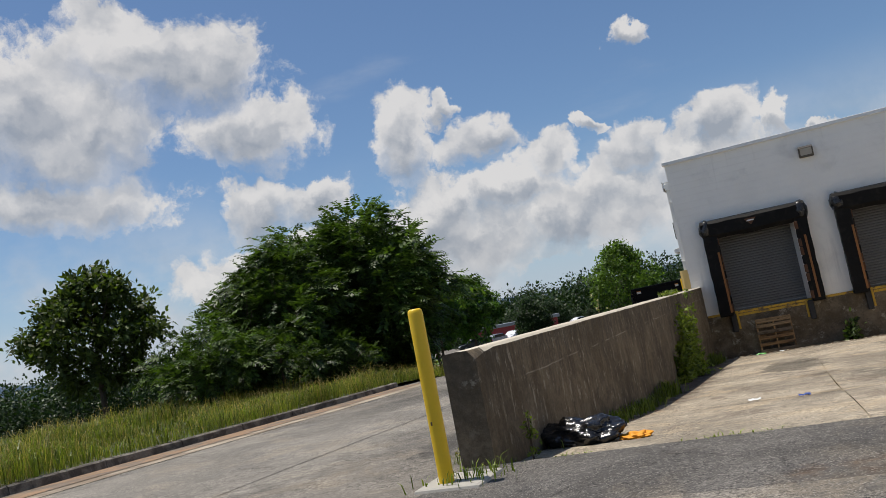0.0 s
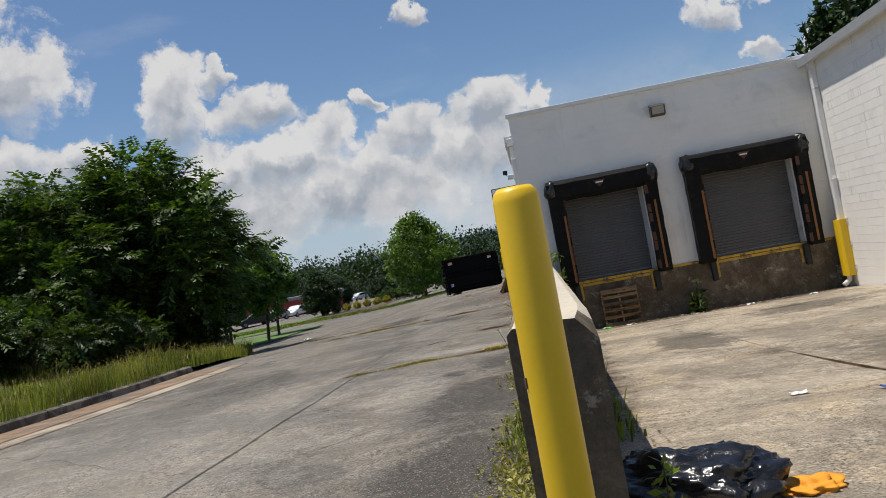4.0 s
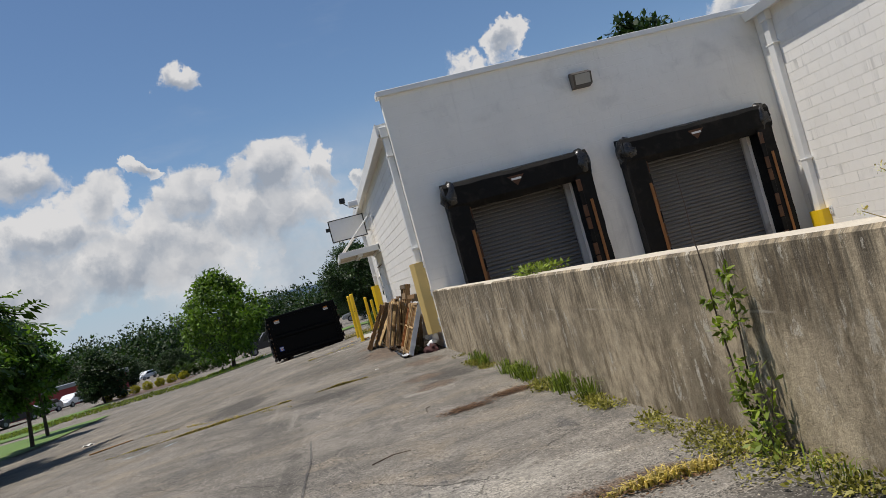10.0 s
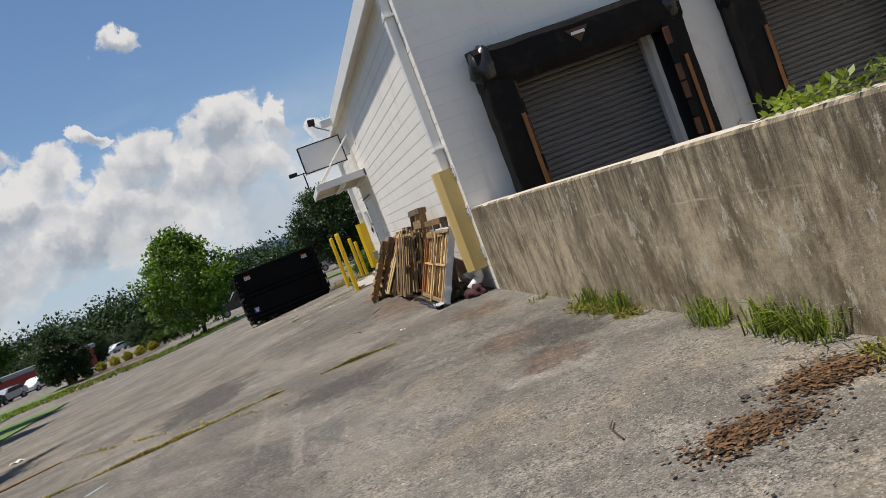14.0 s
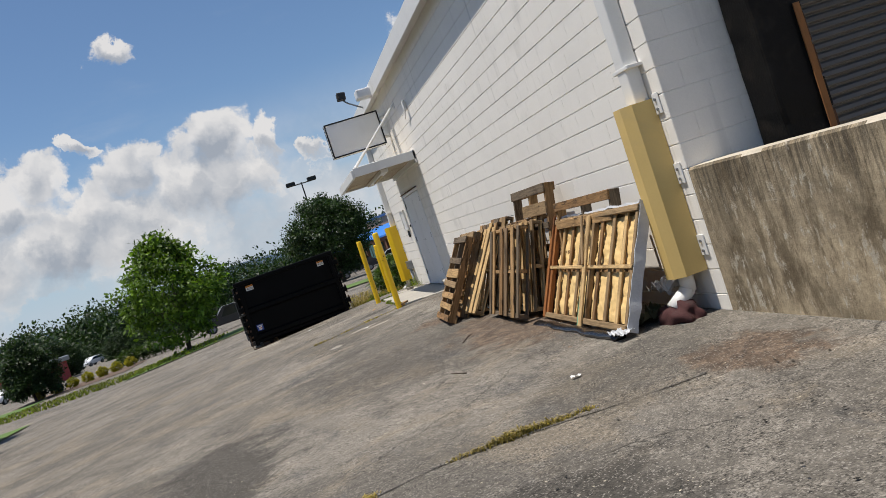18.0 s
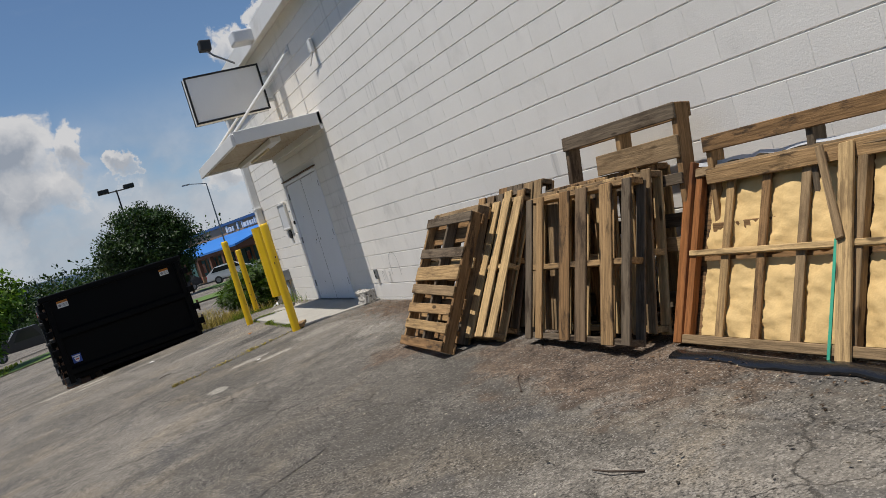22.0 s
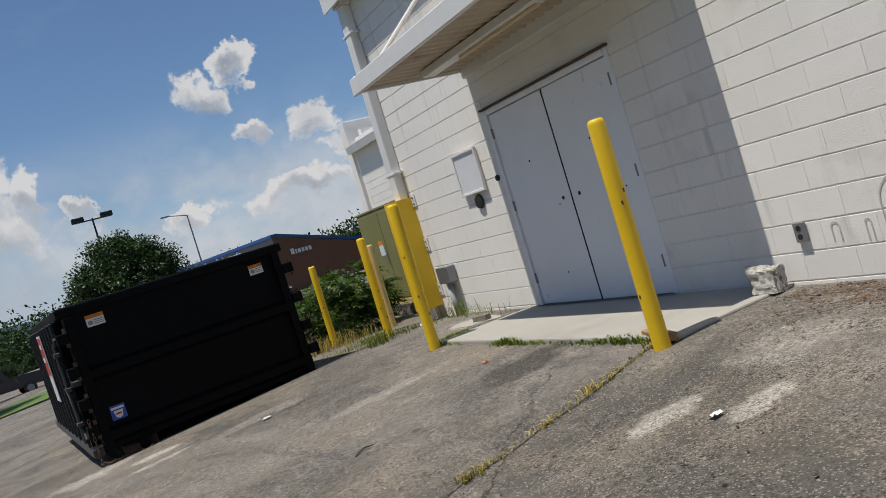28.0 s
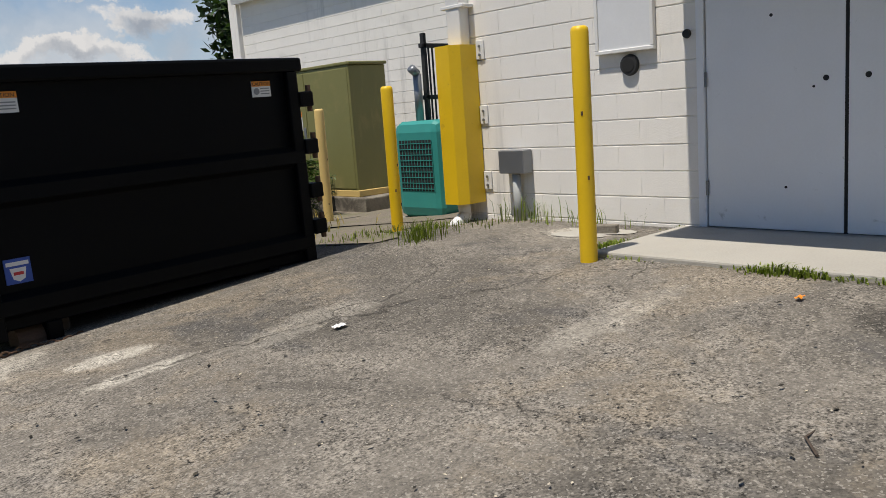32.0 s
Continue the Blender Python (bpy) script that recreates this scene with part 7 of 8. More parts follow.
def tall_weed(x, y, z, h, seed, mat_, label, dry=False, n=200, leaf=0.035, stems=2, reach=0.05, lean=0.1, top=0.0):
    """Thin bent stems with small leaves close along them, or dry shoots with seed heads."""
    r_ = random.Random(seed)
    sgn = -1 if x < 0 else 1
    t = thing("weed", Matrix.Translation((x, y, z)), label, "weed", "tall weeds")
    cs, rs = [], []
    for s in range(stems):
        p = Vector((r_.uniform(-0.02, 0.02), r_.uniform(-0.08, 0.08), -0.03))
        d = Vector((sgn * r_.uniform(0.0, lean), r_.uniform(-lean, lean) * 1.4, 1)).normalized()
        hh = h * (1.0 - 0.28 * s * r_.uniform(0.6, 1.2))
        pts = [p]
        for k in range(9):
            p = p + d * hh / 9
            pts.append(p)
            d = (d + Vector((r_.uniform(-0.06, 0.06) - sgn * 0.012, r_.uniform(-0.10, 0.10), 0))).normalized()
            if k > 0 or not dry:
                w = reach * (1.25 - 0.08 * k) * r_.uniform(0.4, 1.3)
                cs += [tuple(p + Vector((sgn * r_.uniform(0, 0.6) * w, r_.uniform(-1, 1) * w, 0)))] * (1 if r_.random() < 0.75 else 0)
                rs += [w] * (len(cs) - len(rs))
            if dry and k > 2:
                e = p + Vector((sgn * r_.uniform(0.0, 0.1), r_.uniform(-0.22, 0.22), r_.uniform(0.05, 0.2)))
                part("shoot", bent_stem([p, p.lerp(e, 0.5) + Vector((0, 0, 0.015)), e], 0.0028, 0.0015, 4), GRASS_DRY, t)
                cs.append(tuple(e)), rs.append(0.02)
                fv, ff = leaf_cloud(np.random.default_rng(seed * 100 + s * 10 + k), [tuple(e)], [0.013], 26, 0.006, 0.0, 1.6, 1.0)
                part("seed_head", mesh_from("seed_head", fv.tolist(), ff.tolist()), FLUFF, t, "pale fluffy seed head")
        part("stem", bent_stem(pts, 0.0075 if not dry else 0.005, 0.002), BARK if not dry else GRASS_DRY, t)
    v, f = leaf_cloud(np.random.default_rng(seed), cs, rs, max(n // len(cs), 3), leaf, 0.2, 1.9, 1.0)
    ob = part("leaves", mesh_from("leaves", v.tolist(), f.tolist()), mat_, t)
    return t


tall_weed(-0.06, -11.95, ground_z(-0.1, -11.9), 1.5, 1, WEED, "tall green pokeweed against the wall", n=400, leaf=0.024, stems=2, reach=0.055)
tall_weed(-0.12, -12.15, ground_z(-0.1, -12.1), 0.5, 2, WEED, "green weed against the wall", n=170, leaf=0.026, stems=3, reach=0.08)
tall_weed(-0.06, -13.6, ground_z(-0.1, -13.5), 1.25, 3, GRASS_DRY, "dry weed with pale seed heads against the wall", True, 150, 0.011, 3, 0.02, 0.28)
tall_weed(-0.06, -14.1, ground_z(-0.1, -14.1), 0.8, 4, LEAF, "straggling dark weed against the wall", n=260, leaf=0.022, stems=2, reach=0.045, lean=0.25)
tall_weed(-0.06, -15.2, ground_z(-0.1, -15.2), 0.5, 5, LEAF, "straggling weed against the wall", n=120, leaf=0.022, stems=2, reach=0.04)
tall_weed(-0.06, -17.2, ground_z(-0.1, -17.2), 0.75, 8, GRASS_DRY, "thin dry stalks against the wall", True, 40, 0.01, 2, 0.02, 0.2)
tall_weed(-0.06, -16.4, ground_z(-0.1, -16.4), 0.45, 9, WEED, "small green weed against the wall", n=120, leaf=0.022, stems=3, reach=0.05)
tall_weed(0.42, -20.1, apron_z(0.4, -20.1), 0.4, 6, WEED, "small green weed at the wall end", n=90, leaf=0.025, stems=2)
tall_weed(0.55, -7.5, apron_z(0.5, -7.5), 0.55, 7, WEED, "bright green weed on the apron edge", n=420, leaf=0.045, stems=5, reach=0.16, lean=0.3)
for i, (yy, hh) in enumerate(((-6.6, 1.95), (-7.1, 1.97), (-7.5, 1.93), (-7.9, 1.8), (-8.6, 1.2), (-9.4, 0.8))):
    tall_weed(0.36, yy, apron_z(0.4, yy), hh, 20 + i, WEED, "bright green vine climbing the inner wall face", n=620, leaf=0.055, stems=3, reach=0.13, lean=0.06)
tall_weed(4.1, -0.35, apron_z(4.1, -0.3), 0.75, 30, LEAF, "dark leafy weed between the loading bays", n=220, leaf=0.09, stems=4, reach=0.2, lean=0.4)
t = thing("vine", Matrix.Translation((0.17, -7.4, WALL_TOP)), "green leafy vine spilling over the wall top", "vine")
part("runner", bent_stem([Vector((0.12 * math.sin(k * 1.3), -0.9 + 0.18 * k, 0.02 + 0.02 * math.sin(k * 2.1))) for k in range(11)], 0.006, 0.003), BARK, t)
v, f = leaf_cloud(np.random.default_rng(44), [(0.12 * math.sin(k * 1.3) + 0.02, -0.75 + 0.052 * k, 0.045) for k in range(27)], [0.07 - 0.0012 * abs(k - 15) for k in range(27)], 12, 0.034, 0.1, 1.7, 0.7)
v[:, 2] = np.maximum(v[:, 2], 0.006)
part("leaves", mesh_from("leaves", v.tolist(), f.tolist()), WEED, t)
for i, (x, y, hh) in enumerate(((0.35, 20.3, 1.15), (0.9, 20.7, 1.25), (0.5, 21.3, 1.2), (0.2, 22.2, 1.0))):
    tree("shrub", SHRUB, x, y, ground_z(x, y), 70 * i, hh * 0.42, "straggly green bush behind the enclosure", "shrub", "corner shrubs")

# ---- loose ground cover ----
def flakes(name, n, region, z, size, material, label, category, seed):
    r_ = np.random.default_rng(seed)
    v, f = [], []
    for i in range(n):
        x, y = region(r_)
        s = size * r_.uniform(0.4, 1.4)
        a = r_.uniform(0, 6.28)
        zz = z(x, y) + r_.uniform(0.004, 0.018)
        k = len(v)
        for j, (u, w) in enumerate(((1, 0), (0, 0.45), (-1, 0), (0, -0.5))):
            v.append((x + s * (u * math.cos(a) - w * math.sin(a)), y + s * (u * math.sin(a) + w * math.cos(a)), zz + (0.3 * s * r_.random())))
        f.append((k, k + 1, k + 2, k + 3))
    me_ = mesh_from(name, v, f)
    me_.materials.append(material)
    return tagged(new(name, me_), label, category, "", "stuff")


LITTER = leafy("dead_leaves", (0.10, 0.06, 0.038), 0.8, 0.05)
flakes("dead_leaves", 8200, lambda r: (-abs(r.normal(0, 0.42)) - 0.05, r.uniform(0.8, 9.6)), ground_z, 0.013, LITTER, "brown dead leaves along the wall foot", "leaf litter", 1)
flakes("dead_leaves_drive", 1900, lambda r: (lambda k: ((-0.42 if k > 0.5 else -0.95) + r.normal(0, 0.13), (-7.5 if k > 0.5 else -7.72) + r.normal(0, 0.085)))(r.random()), ground_z, 0.018, LITTER, "brown dead leaves by the retaining wall", "leaf litter", 2)
flakes("dead_leaves_drive", 700, lambda r: (-0.7 + r.normal(0, 0.3), -11.92 + r.normal(0, 0.1)), ground_z, 0.013, LITTER, "brown dead leaves in the crack", "leaf litter", 3)
flakes("apron_litter", 1500, lambda r: (r.uniform(0.5, 8.0), -0.5 - abs(r.normal(0, 0.35))), apron_z, 0.022, LITTER, "dead leaves swept against the dock base", "leaf litter", 4)
flakes("gravel_chips", 3600, lambda r: (r.uniform(-7, -0.3), r.uniform(-14, 16)), ground_z, 0.009, leafy("pale_chips", (0.32, 0.30, 0.27), 0.5, 0.0), "pale stone chips on the asphalt", "gravel", 5)


def stain(name, x, y, rx, ry, mat_, label, seed, z=ground_z, lift=0.006):
    """An irregular thin patch lying on the paving."""
    r_ = random.Random(seed)
    n = 26
    v = [(x, y, z(x, y) + lift)]
    for i in range(n):
        a = 2 * math.pi * i / n
        k = 0.7 + 0.5 * noise.noise(Vector((math.cos(a) * 1.6, math.sin(a) * 1.6, seed * 3.3)))
        px, py = x + rx * k * math.cos(a), y + ry * k * math.sin(a)
        v.append((px, py, z(px, py) + lift))
    me_ = mesh_from(name, v, [(0, 1 + i, 1 + (i + 1) % n) for i in range(n)])
    me_.materials.append(mat_)
    return tagged(new(name, me_), label, "stain", "", "structure")


stain("ground_chalk_c", -0.45, 13.75, 0.3, 0.5, SLAB, "pale broken concrete by the grass", 9)
stain("ground_gravel", 0.2, 19.5, 1.6, 4.2, GRAVEL, "gravel strip by the enclosure", 10)
stain("ground_gravel_b", -1.0, 17.0, 0.9, 1.8, GRAVEL, "gravel beside the bollards", 11, lift=0.009)
# long seam in the driveway
strip_v = []
for y in span(-22, -6.8, 40):
    for dx in (-0.011, 0.011):
        x = -2.55 + dx + 0.03 * noise.noise(Vector((y * 0.8, 0, 9)))
        strip_v.append((x, y, ground_z(x, y) + 0.005))
me_ = mesh_from("road_seam", strip_v, [(2 * i, 2 * i + 1, 2 * i + 3, 2 * i + 2) for i in range(40)])
me_.materials.append(ASPHALT_DARK)
tagged(new("road_seam", me_), "dark tarred seam in the driveway", "seam", "", "structure")

def crack_strip(name, pts, width, material, label):
    """A thin ragged strip along a line on the paving."""
    v, f = [], []
    for k in range(len(pts) - 1):
        for s in span(0, 1, 14)[: 14 + (k == len(pts) - 2)]:
            x, y = pts[k][0] + (pts[k + 1][0] - pts[k][0]) * s, pts[k][1] + (pts[k + 1][1] - pts[k][1]) * s
            d = Vector((pts[k + 1][0] - pts[k][0], pts[k + 1][1] - pts[k][1])).normalized()
            o = 0.06 * noise.noise(Vector((x * 2.1, y * 2.1, 3)))
            w = width * max(0.15, 0.6 + 1.1 * noise.noise(Vector((x * 3.7, y * 3.7, 9))))
            for q in (o - w, o + w):
                px, py = x - d.y * q, y + d.x * q
                v.append((px, py, ground_z(px, py) + 0.005))
    f = [(2 * i, 2 * i + 1, 2 * i + 3, 2 * i + 2) for i in range(len(v) // 2 - 1)]
    me_ = mesh_from(name, v, f)
    me_.materials.append(material)
    return tagged(new(name, me_), label, "crack", "", "structure")


crack_strip("road_crack_far", [(-10.4, 13.6), (-8.1, 12.1), (-6.9, 12.6)], 0.03, ASPHALT_DARK, "dark open crack in the driveway")
crack_strip("road_crack_yard", [(-7.4, -1.75), (-6.2, -1.6), (-4.5, -1.36), (-3.26, -1.02), (-2.57, -0.95), (-1.0, -1.3)], 0.018, ASPHALT_DARK, "dark crack across the yard")
crack_strip("road_crack_drive", [(-5.4, -13.2), (-2.72, -12.34), (-1.68, -11.96), (-0.35, -11.95)], 0.014, ASPHALT_DARK, "dark crack across the driveway")
crack_strip("road_crack_door", [(-4.4, 9.15), (-3.05, 9.49), (-2.23, 9.66), (-1.25, 9.92)], 0.014, ASPHALT_DARK, "dark crack running to the door slab")
crack_strip("road_crack_low", [(-7.0, 1.8), (-4.6, 2.6), (-2.4, 4.0)], 0.012, ASPHALT_DARK, "thin crack across the yard")
CHALK = surface("blue_marking_paint", (0.34, 0.47, 0.52), 0.85, vary=0.4, scale=12, grain=40, grain_amount=0.4, bump=0.1)
crack_strip("road_mark_dash", [(-5.0, -2.6), (-4.85, -2.3)], 0.03, CHALK, "faded blue survey dash on the asphalt")
crack_strip("road_mark_loop", [(-5.62, -2.7), (-5.5, -2.35), (-5.3, -2.3), (-5.35, -2.55), (-5.55, -2.72)], 0.012, CHALK, "faded blue survey loop on the asphalt")
crack_strip("road_mark_far", [(-7.0, 5.0), (-6.85, 5.3)], 0.03, CHALK, "faded blue survey dash on the asphalt")
t = thing("plank", pose(-7.0, 1.75, ground_z(-7.0, 1.75) + 0.012, 0, 0, 38), "grey weathered plank lying on the asphalt", "plank")
part("board", new_box((-0.45, -0.05, -0.012), (0.45, 0.05, 0.012), 0.004), WOOD_GREY, t)

# loose litter
for i, (x, y, zf, s, m_, lab) in enumerate(((-8.9, 6.57, ground_z, 0.2, PAPER, "scrap of white paper on the driveway"), (-1.45, -0.2, ground_z, 0.05, PAPER, "scrap of white paper on the asphalt"), (-2.1, 8.6, ground_z, 0.05, PAPER, "scrap of white paper on the asphalt"),
                                           (-3.0, 13.6, ground_z, 0.06, PAPER, "scrap of white paper on the asphalt"), (2.0, -16.2, apron_z, 0.1, PAPER, "scrap of white paper on the apron"), (2.55, -16.6, apron_z, 0.09, INK_BLUE, "blue wrapper on the apron"),
                                           (1.6, -0.8, apron_z, 0.2, plain("green_bag", (0.08, 0.42, 0.05), 0.4), "green plastic bag by the dock base"), (2.2, -0.9, apron_z, 0.12, PAPER, "white paper by the dock base"), (5.4, -0.8, apron_z, 0.14, PAPER, "white paper by the dock base"), (7.0, -0.9, apron_z, 0.13, PAPER, "white paper by the dock base"),
                                           (-0.19, 7.08, ground_z, 0.11, PAPER, "crumpled white paper at the wall foot"), (-1.6, 11.6, ground_z, 0.04, INK_ORANGE, "small orange scrap on the asphalt"), (-8.6, -9.5, verge_z, 0.1, PAPER, "crumpled white paper in the verge"), (-8.3, -14.5, verge_z, 0.1, PAPER, "crumpled white paper in the verge"))):
    t = thing("litter", Matrix.Translation((x, y, zf(x, y))), lab, "litter", "loose litter")
    bm = bmesh.new()
    bmesh.ops.create_grid(bm, x_segments=5, y_segments=5, size=0.5)
    for v in bm.verts:
        v.co = Vector((v.co.x * s * 1.4, v.co.y * s * 0.9, max(0.004, 0.02 + s * 0.3 * noise.noise(v.co * 3 + Vector((i, 0, 0))))))
    part("sheet", bm, m_, t)
for i, (x, y, l, a) in enumerate(((-1.55, 3.1, 0.5, 60), (-2.0, -9.2, 0.35, 20), (-1.3, -7.2, 0.3, 80), (-3.1, 10.9, 0.2, 30), (-1.9, 1.5, 0.25, 120))):
    t = thing("twig", pose(x, y, ground_z(x, y) + 0.008, 0, 0, a), "dry brown twig on the asphalt", "twig", "twigs")
    part("stick", tube(tube(bmesh.new(), (0, 0, 0), (l * 0.6, 0.02, 0.012), 0.006, 0.005, 5), (l * 0.6, 0.02, 0.012), (l, -0.02, 0.004), 0.005, 0.003, 5), BARK, t)


# ---- car park ----
GLASS = plain("dark_car_glass", (0.015, 0.018, 0.02), 0.1)


def car(x, y, turn, paint, label, pick_up=False, hatch=1.0):
    t = thing("car" if not pick_up else "pickup_truck", pose(x, y, ground_z(x, y), 0, 0, turn), label, "car" if not pick_up else "truck", "parked cars")
    L, Wd = (5.4, 1.9) if pick_up else (4.5, 1.78)
    if pick_up:
        prof = [(0, 0.45), (0, 0.95), (0.2, 1.05), (1.5, 1.12), (2.0, 1.75), (3.3, 1.78), (3.5, 1.1), (5.4, 1.08), (5.4, 0.45)]
    else:
        prof = [(0, 0.35), (0.0, 0.72), (0.25, 0.84), (1.15, 0.95), (1.85, 1.45), (2.6, 1.52), (3.6, 1.47 * hatch), (4.25, 1.05), (4.45, 0.95), (4.5, 0.4)]
    bm = prism([(a - L / 2, b) for a, b in prof], "y", -Wd / 2, Wd / 2)
    bmesh.ops.bevel(bm, geom=[e for e in bm.edges if abs(e.verts[0].co.y - e.verts[1].co.y) < 0.01], offset=0.09, segments=2, affect="EDGES")
    part("body", bm, paint, t, smooth=False)
    a, b = (1.62, 3.38) if pick_up else (1.3, 4.05)
    for s in (-1, 1):
        part("side_window", prism([(a - L / 2 + 0.08, 1.02), (a - L / 2 + 0.52, 1.4 if not pick_up else 1.66), (b - L / 2 - 0.4, 1.4 if not pick_up else 1.68), (b - L / 2 - 0.05, 1.04)], "y", s * (Wd / 2 - 0.02), s * (Wd / 2 + 0.008)), GLASS, t)
        for wx in (0.85, L - 0.95):
            wh = part("wheel", tube(bmesh.new(), (wx - L / 2, s * (Wd / 2 - 0.2), 0.33), (wx - L / 2, s * (Wd / 2 + 0.01), 0.33), 0.33, seg=20), RUBBER, t)
            part("rim", tube(bmesh.new(), (wx - L / 2, s * (Wd / 2 + 0.005), 0.33), (wx - L / 2, s * (Wd / 2 + 0.02), 0.33), 0.2, seg=14), STEEL, wh)
        part("headlight", new_box((-L / 2 - 0.01, s * 0.72 - 0.16, 0.6), (-L / 2 + 0.08, s * 0.72 + 0.16, 0.72), 0.02), WHITE_PLASTIC, t)
        part("tail_light", new_box((L / 2 - 0.06, s * 0.72 - 0.12, 0.7), (L / 2 + 0.01, s * 0.72 + 0.12, 0.9), 0.02), INK_RED, t)
    part("windscreen", new_box((1.2 - L / 2, -0.72, 1.0), (1.28 - L / 2, 0.72, 1.02)), GLASS, t)
    return t


CAR_WHITE, CAR_SILVER, CAR_BLUE, CAR_DARK = plain("car_white", (0.72, 0.73, 0.74), 0.25), plain("car_silver", (0.42, 0.43, 0.45), 0.25, 0.5), plain("car_blue", (0.03, 0.08, 0.2), 0.25), plain("car_dark", (0.03, 0.03, 0.035), 0.25)
for x, y, a, m_, lab, pk in ((-36, 75, 30, CAR_DARK, "dark car parked on the lower lot", False), (-34.5, 78, 70, CAR_SILVER, "silver car parked on the lower lot", False), (-33, 83, 75, CAR_WHITE, "white van-like car on the lower lot", False),
                            (-37, 138, 60, CAR_WHITE, "white car parked by the hedge", False), (-33, 140, 60, CAR_BLUE, "dark blue pickup parked by the hedge", True), (-7.5, 57, 10, CAR_DARK, "dark pickup behind the tree", True),
                            (8.3, 71, 168, CAR_WHITE, "white car before the shop", False), (4.2, 78, 0, CAR_DARK, "dark car before the shop", False), (1.2, 72, 0, CAR_SILVER, "silver car on the lot", False), (15.5, 80, 90, CAR_DARK, "dark car by the shop", False), (-31, 44, 30, CAR_SILVER, "silver car parked far off", False)):
    car(x, y, a, m_, lab, pk)


def lamp_post(x, y, h, twin, label):
    t = thing("street_lamp", Matrix.Translation((x, y, ground_z(x, y))), label, "street lamp", "lot lamps")
    part("base", tube(bmesh.new(), (0, 0, -0.2), (0, 0, 0.7), 0.28, seg=16), SLAB, t)
    part("pole", tube(bmesh.new(), (0, 0, 0.7), (0, 0, h), 0.09, 0.06, 10), RUBBER if twin else STEEL, t)
    if twin:
        part("arm", tube(bmesh.new(), (-0.9, 0, h - 0.1), (0.9, 0, h - 0.1), 0.05, seg=8), RUBBER, t)
        for s in (-1, 1):
            part("head", new_box((s * 0.95 - 0.4, -0.3, h - 0.12), (s * 0.95 + 0.4, 0.3, h + 0.22), 0.05), RUBBER, t)
    else:
        part("arm", tube(bmesh.new(), (0, 0, h), (-1.7, 0, h + 0.35), 0.05, 0.04, 8), STEEL, t)
        part("head", new_box((-2.4, -0.15, h + 0.27), (-1.6, 0.15, h + 0.4), 0.04), STEEL, t)
    return t


lamp_post(0.9, 66, 9.4, True, "black twin-headed lamp post in the car park")
lamp_post(10.6, 84, 10.0, False, "grey single-arm street lamp")

# shop with a blue lean-to roof beyond the road
t = thing("shop", Matrix(((0.30, 0.954, 0, 18.0), (-0.954, 0.30, 0, 85.0), (0, 0, 1, -0.75), (0, 0, 0, 1))), "tan and brown shop with a bright blue lean-to roof", "shop")
SHOP_WALL = surface("tan_shop_wall", (0.34, 0.205, 0.115), 0.85, vary=0.15, scale=0.6, bump=0.2)
SHOP_BROWN = surface("brown_shop_brick", (0.16, 0.075, 0.045), 0.85, vary=0.25, scale=0.8, bump=0.2)
ROOF_BLUE = surface("blue_metal_roof", (0.035, 0.20, 0.60), 0.4, vary=0.12, scale=0.4, bump=0.1, stretch=(6, 1, 1))
CAP_BLUE = surface("dark_blue_cap", (0.03, 0.09, 0.22), 0.5, vary=0.1, bump=0.05)
SHOP_GLASS = surface("shop_glass", (0.10, 0.20, 0.20), 0.15, vary=0.3, scale=0.8, bump=0.0)
POSTER_RED = surface("red_window_poster", (0.42, 0.10, 0.06), 0.6, vary=0.5, scale=2.5, bump=0.0, tint=(0.6, 0.5, 0.35), tint_amount=0.8, tint_scale=1.6)
part("wall", prism([(0, 0), (0, 5.75), (0.4, 5.75), (10, 3.3), (14, 3.3), (14, 0)], "x", -26, 0), SHOP_WALL, t)
part("gable_face", prism([(0.0, 0), (0.0, 5.7), (10, 3.25), (14, 3.25), (14, 0)], "x", 0.004, 0.12), SHOP_BROWN, t)
part("parapet_cap", prism([(-0.25, 5.75), (-0.25, 6.05), (0.45, 6.05), (10.2, 3.6), (14.2, 3.6), (14.2, 3.304), (10, 3.304), (0.4, 5.754)], "x", -26.2, 0.25), CAP_BLUE, t)
part("lean_to_roof", prism([(-7.2, 2.95), (-7.2, 3.15), (-0.004, 4.65), (-0.004, 4.42)], "x", -26, 0.3), ROOF_BLUE, t)
part("lean_to_end", prism([(-7.0, 2.6), (-7.0, 2.93), (-0.01, 4.38), (-0.01, 2.6)], "x", -0.25, 0.0), SHOP_BROWN, t)
part("lean_to_beam", new_box((-26, -7.0, 2.6), (-0.26, -6.75, 2.93), 0.02), SHOP_BROWN, t)
for i in range(9):
    x = -0.45 - i * 3.1
    col_ = part("column", new_box((x - 0.2, -7.0, 0), (x + 0.2, -6.6, 2.6), 0.02), SHOP_BROWN, t)
    part("column_base", new_box((x - 0.26, -7.06, 0), (x + 0.26, -6.54, 0.7), 0.03), SHOP_WALL, col_)
    wn = part("window", new_box((x - 2.7, -0.06, 0.4), (x - 0.35, 0.02, 2.5)), SHOP_GLASS, t)
    part("frame", new_box((x - 1.58, -0.1, 0.4), (x - 1.48, -0.062, 2.5)), RUBBER, wn)
    if i % 3 != 2:
        part("poster", new_box((x - 1.35, -0.085, 0.9), (x - 0.6, -0.064, 2.1)), POSTER_RED, wn, "red and cream window poster")
x = -14.3
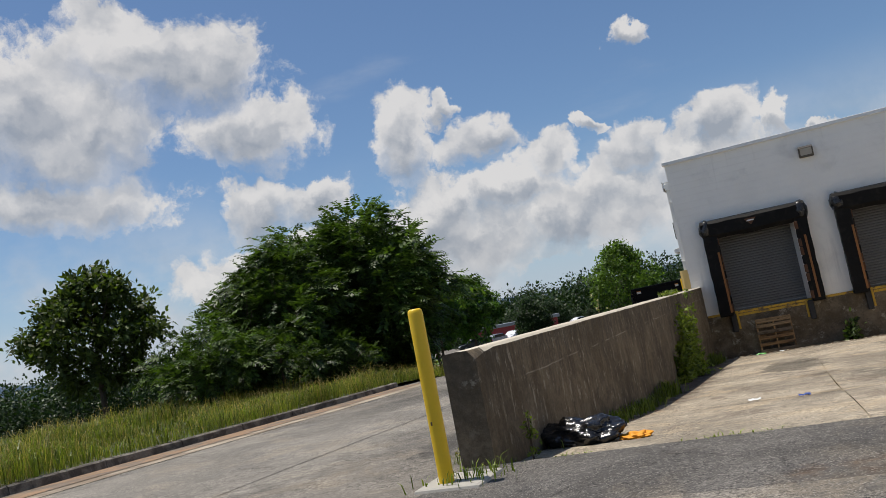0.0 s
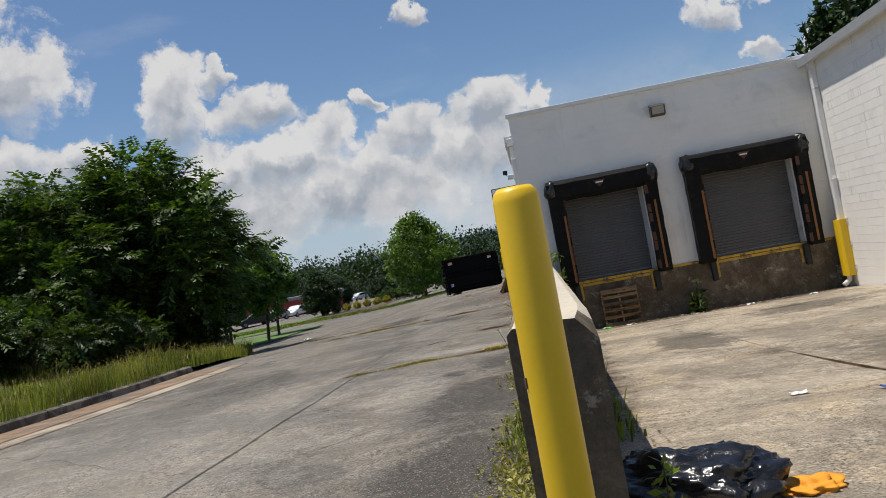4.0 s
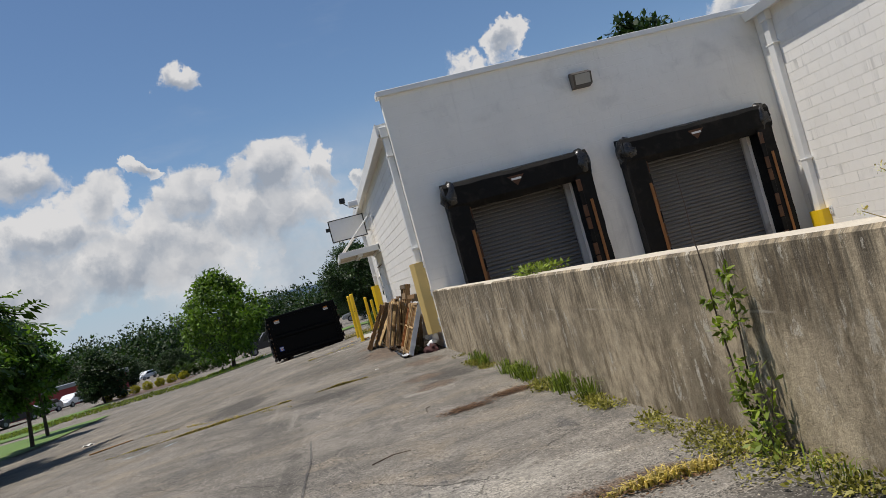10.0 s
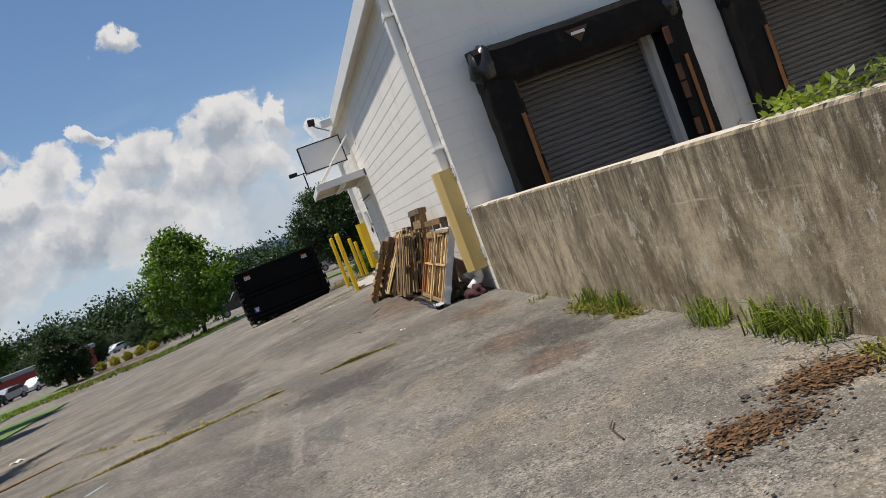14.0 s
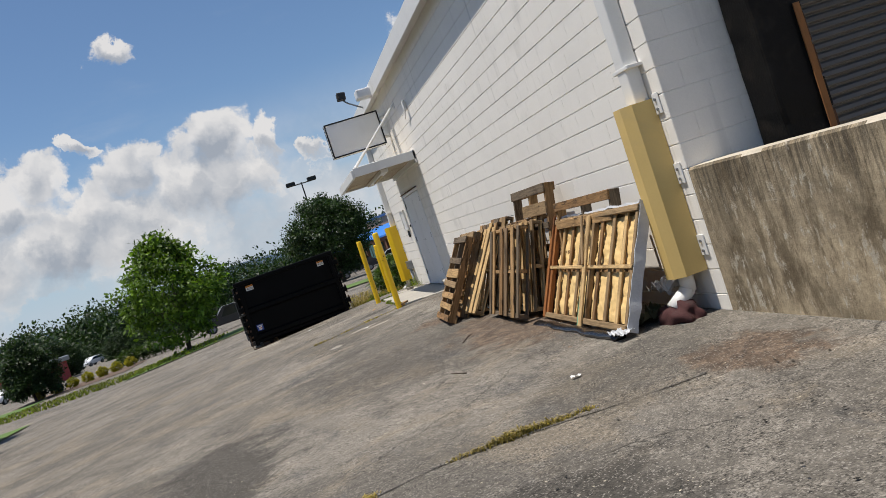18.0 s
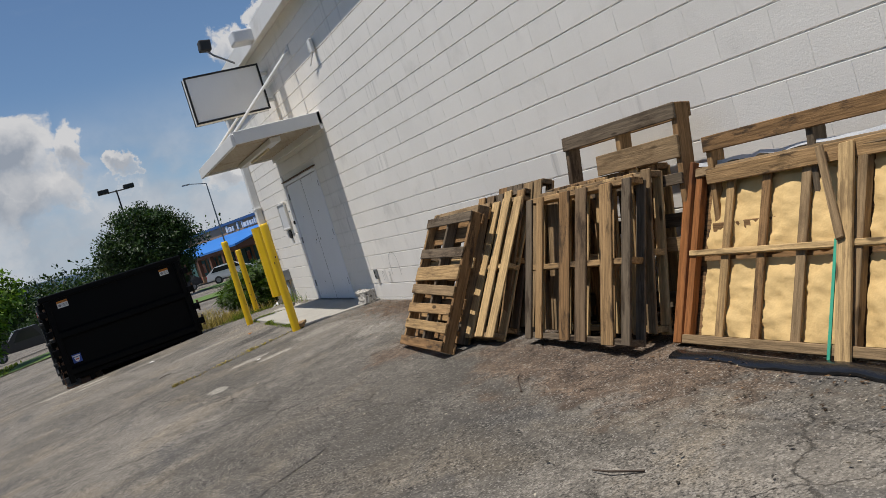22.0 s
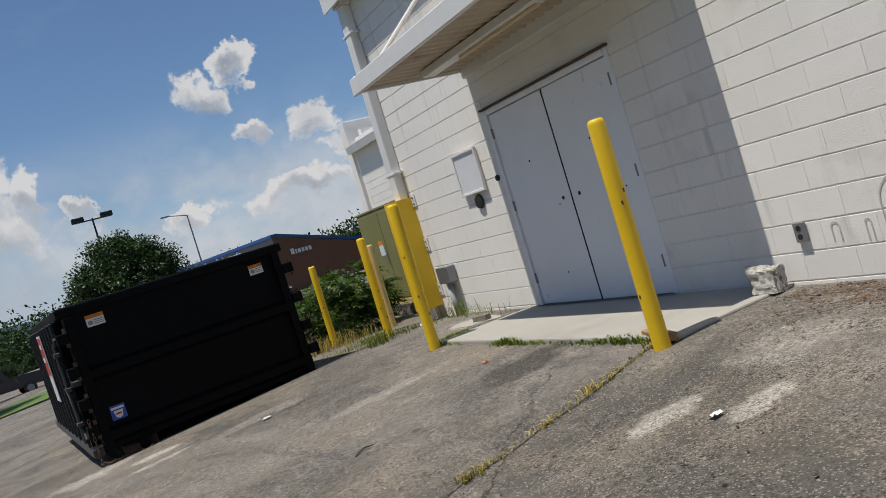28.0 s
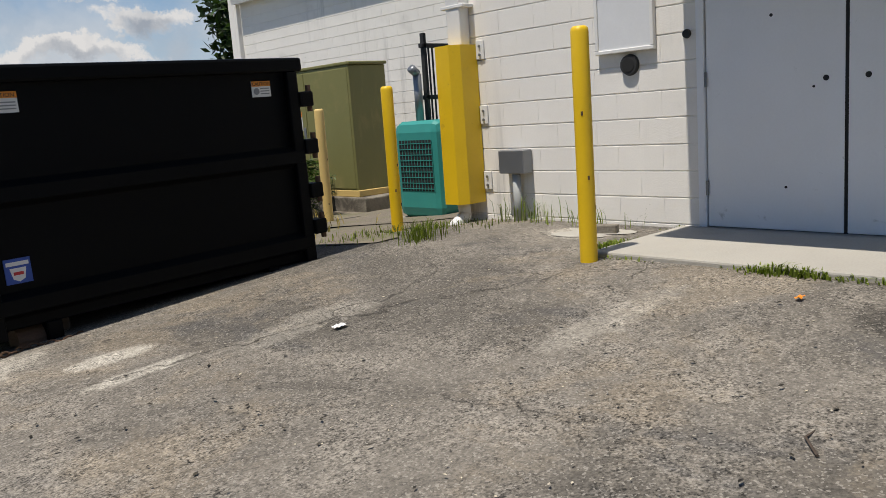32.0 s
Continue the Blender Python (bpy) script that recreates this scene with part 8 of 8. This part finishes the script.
for w_, hh in ((0.5, 0.8), (0.22, 0.6), (0.45, 0.55), (0.35, 0.55), (-0.6, 0), (0.3, 0.85), (-0.6, 0), (0.22, 0.8), (0.75, 0.55), (0.45, 0.6), (0.5, 0.55), (0.35, 0.55), (0.3, 0.75), (0.4, 0.55)):
    if w_ > 0:
        part("sign_bar", new_box((x, -0.16, 4.85), (x + w_, -0.01, 4.85 + hh), 0.03), WHITE_PLASTIC, t, "white sign letter shape")
    x += abs(w_) + 0.16
y = 1.6
for w_, hh in ((0.4, 0.6), (0.18, 0.45), (0.35, 0.42), (0.3, 0.42), (0.3, 0.42), (0.35, 0.42)):
    part("sign_bar", new_box((0.125, y, 3.6), (0.2, y + w_, 3.6 + hh), 0.02), WHITE_PLASTIC, t, "white sign letter shape")
    y += w_ + 0.14

# low white shed and a red shop further left
t = thing("warehouse", pose(-48, -2, -0.8, 0, 0, 20), "long low white metal warehouse with a grey roof", "warehouse")
part("wall", new_box((-9, -14, 0), (0, 20, 3.0)), WHITE_METAL, t)
part("roof", prism([(-9.4, 3.0), (-4.5, 4.1), (0.4, 3.0), (-4.5, 4.25)], "y", -14.4, 20.4), STEEL, t)
for y in (-9, 0, 9):
    part("roller_door", new_box((-0.02, y, 0), (0.06, y + 3, 2.6)), SHUTTER, t)
t = thing("red_shop", pose(-36, 92, -4.0, 0, 0, 15), "red-fronted restaurant far beyond the car park", "shop")
part("wall", new_box((-7, 0, 0), (7, 10, 4.2)), surface("red_front", (0.28, 0.04, 0.04), 0.7, vary=0.2, bump=0.1), t)
part("roof", new_box((-7.4, -0.4, 4.2), (7.4, 10.4, 4.7), 0.05), STEEL, t)
for x in (-5, -2, 1, 4):
    part("window", new_box((x, -0.05, 1.0), (x + 1.8, 0.02, 2.6)), GLASS, t)
for i in range(7):
    tree("shrub", BUSH, -22 + i * 0.95, 57 + i * 0.7, ground_z(-22 + i * 0.95, 57 + i * 0.7), 50 * i, 0.36, "yellow-green clipped bush in the flower bed", "shrub", "bed shrubs")

for x, y, lab in ((-3.95, 15.72, "dark timber block under the container corner"), (-2.3, 15.82, "dark timber block under the container corner")):
    t = thing("timber_block", pose(x, y, ground_z(x, y) + 0.0, 0, 0, 8), lab, "timber block", "container blocks")
    part("block", new_box((-0.14, -0.1, -0.05), (0.14, 0.12, 0.13), 0.01), BARK, t)
t = thing("brick", pose(-0.42, 13.62, ground_z(-0.4, 13.6) + 0.012, 0, 0, 20), "loose grey concrete brick by the slab", "brick")
part("block", new_box((-0.05, -0.1, -0.02), (0.05, 0.1, 0.055), 0.006), KERB, t)
# small dark pebbles and scraps scattered over the yard
flakes("asphalt_crumbs", 2600, lambda r: (r.uniform(-6.5, -0.4), r.uniform(-12, 15)), ground_z, 0.014, leafy("dark_crumbs", (0.03, 0.027, 0.023), 0.5, 0.0), "dark crumbs of loose asphalt", "crumbs", 6)
flakes("apron_scraps", 260, lambda r: (r.uniform(0.6, 8.0), -0.3 - abs(r.normal(0, 0.7))), apron_z, 0.045, leafy("paper_scraps", (0.5, 0.48, 0.42), 0.5, 0.0), "pale paper scraps along the dock base", "litter", 7)
flakes("wall_foot_litter", 1500, lambda r: (0.32 + abs(r.normal(0, 0.3)), r.uniform(-19, -2)), apron_z, 0.018, LITTER, "dead leaves along the inner wall foot", "leaf litter", 8)

# ---- blocks of the walls ----
block_face(wall_side, DEPTH, EAVE, SIDE, [(DEPTH - DOOR_Y1 - 0.0, DEPTH - DOOR_Y0 + 0.0, SILL - 0.5, DOOR_TOP)], lambda p, z: 5.2 < p < 13.2 and z < 3.0, WHITE_BLOCK)
block_face(wall_dock, 8.2, 5.16, Matrix.Translation((0, 0.012, 0)), [(D1[0], D1[1], -2, OPEN_TOP), (D2[0], D2[1], -2, OPEN_TOP)], lambda p, z: True, GREY_WALL, z0=-0.057, proud=0.004, gap=0.002, gap_v=0.001)
block_face(wall_wing, 10.0, 5.0, Matrix.Translation((8.212, 0, 0)) @ pose(0, 0, 0, 0, 0, -90), [], lambda p, z: p < 5.0 and z > 1.0, WHITE_BLOCK, z0=-1.2, proud=0.006, gap=0.004, gap_v=0.002)
block_face(wall_rear, 11.7, 3.9, Matrix.Translation((4.612, 27.35, 0)) @ pose(0, 0, 0, 0, 0, -90), [], lambda p, z: False, WHITE_BLOCK)
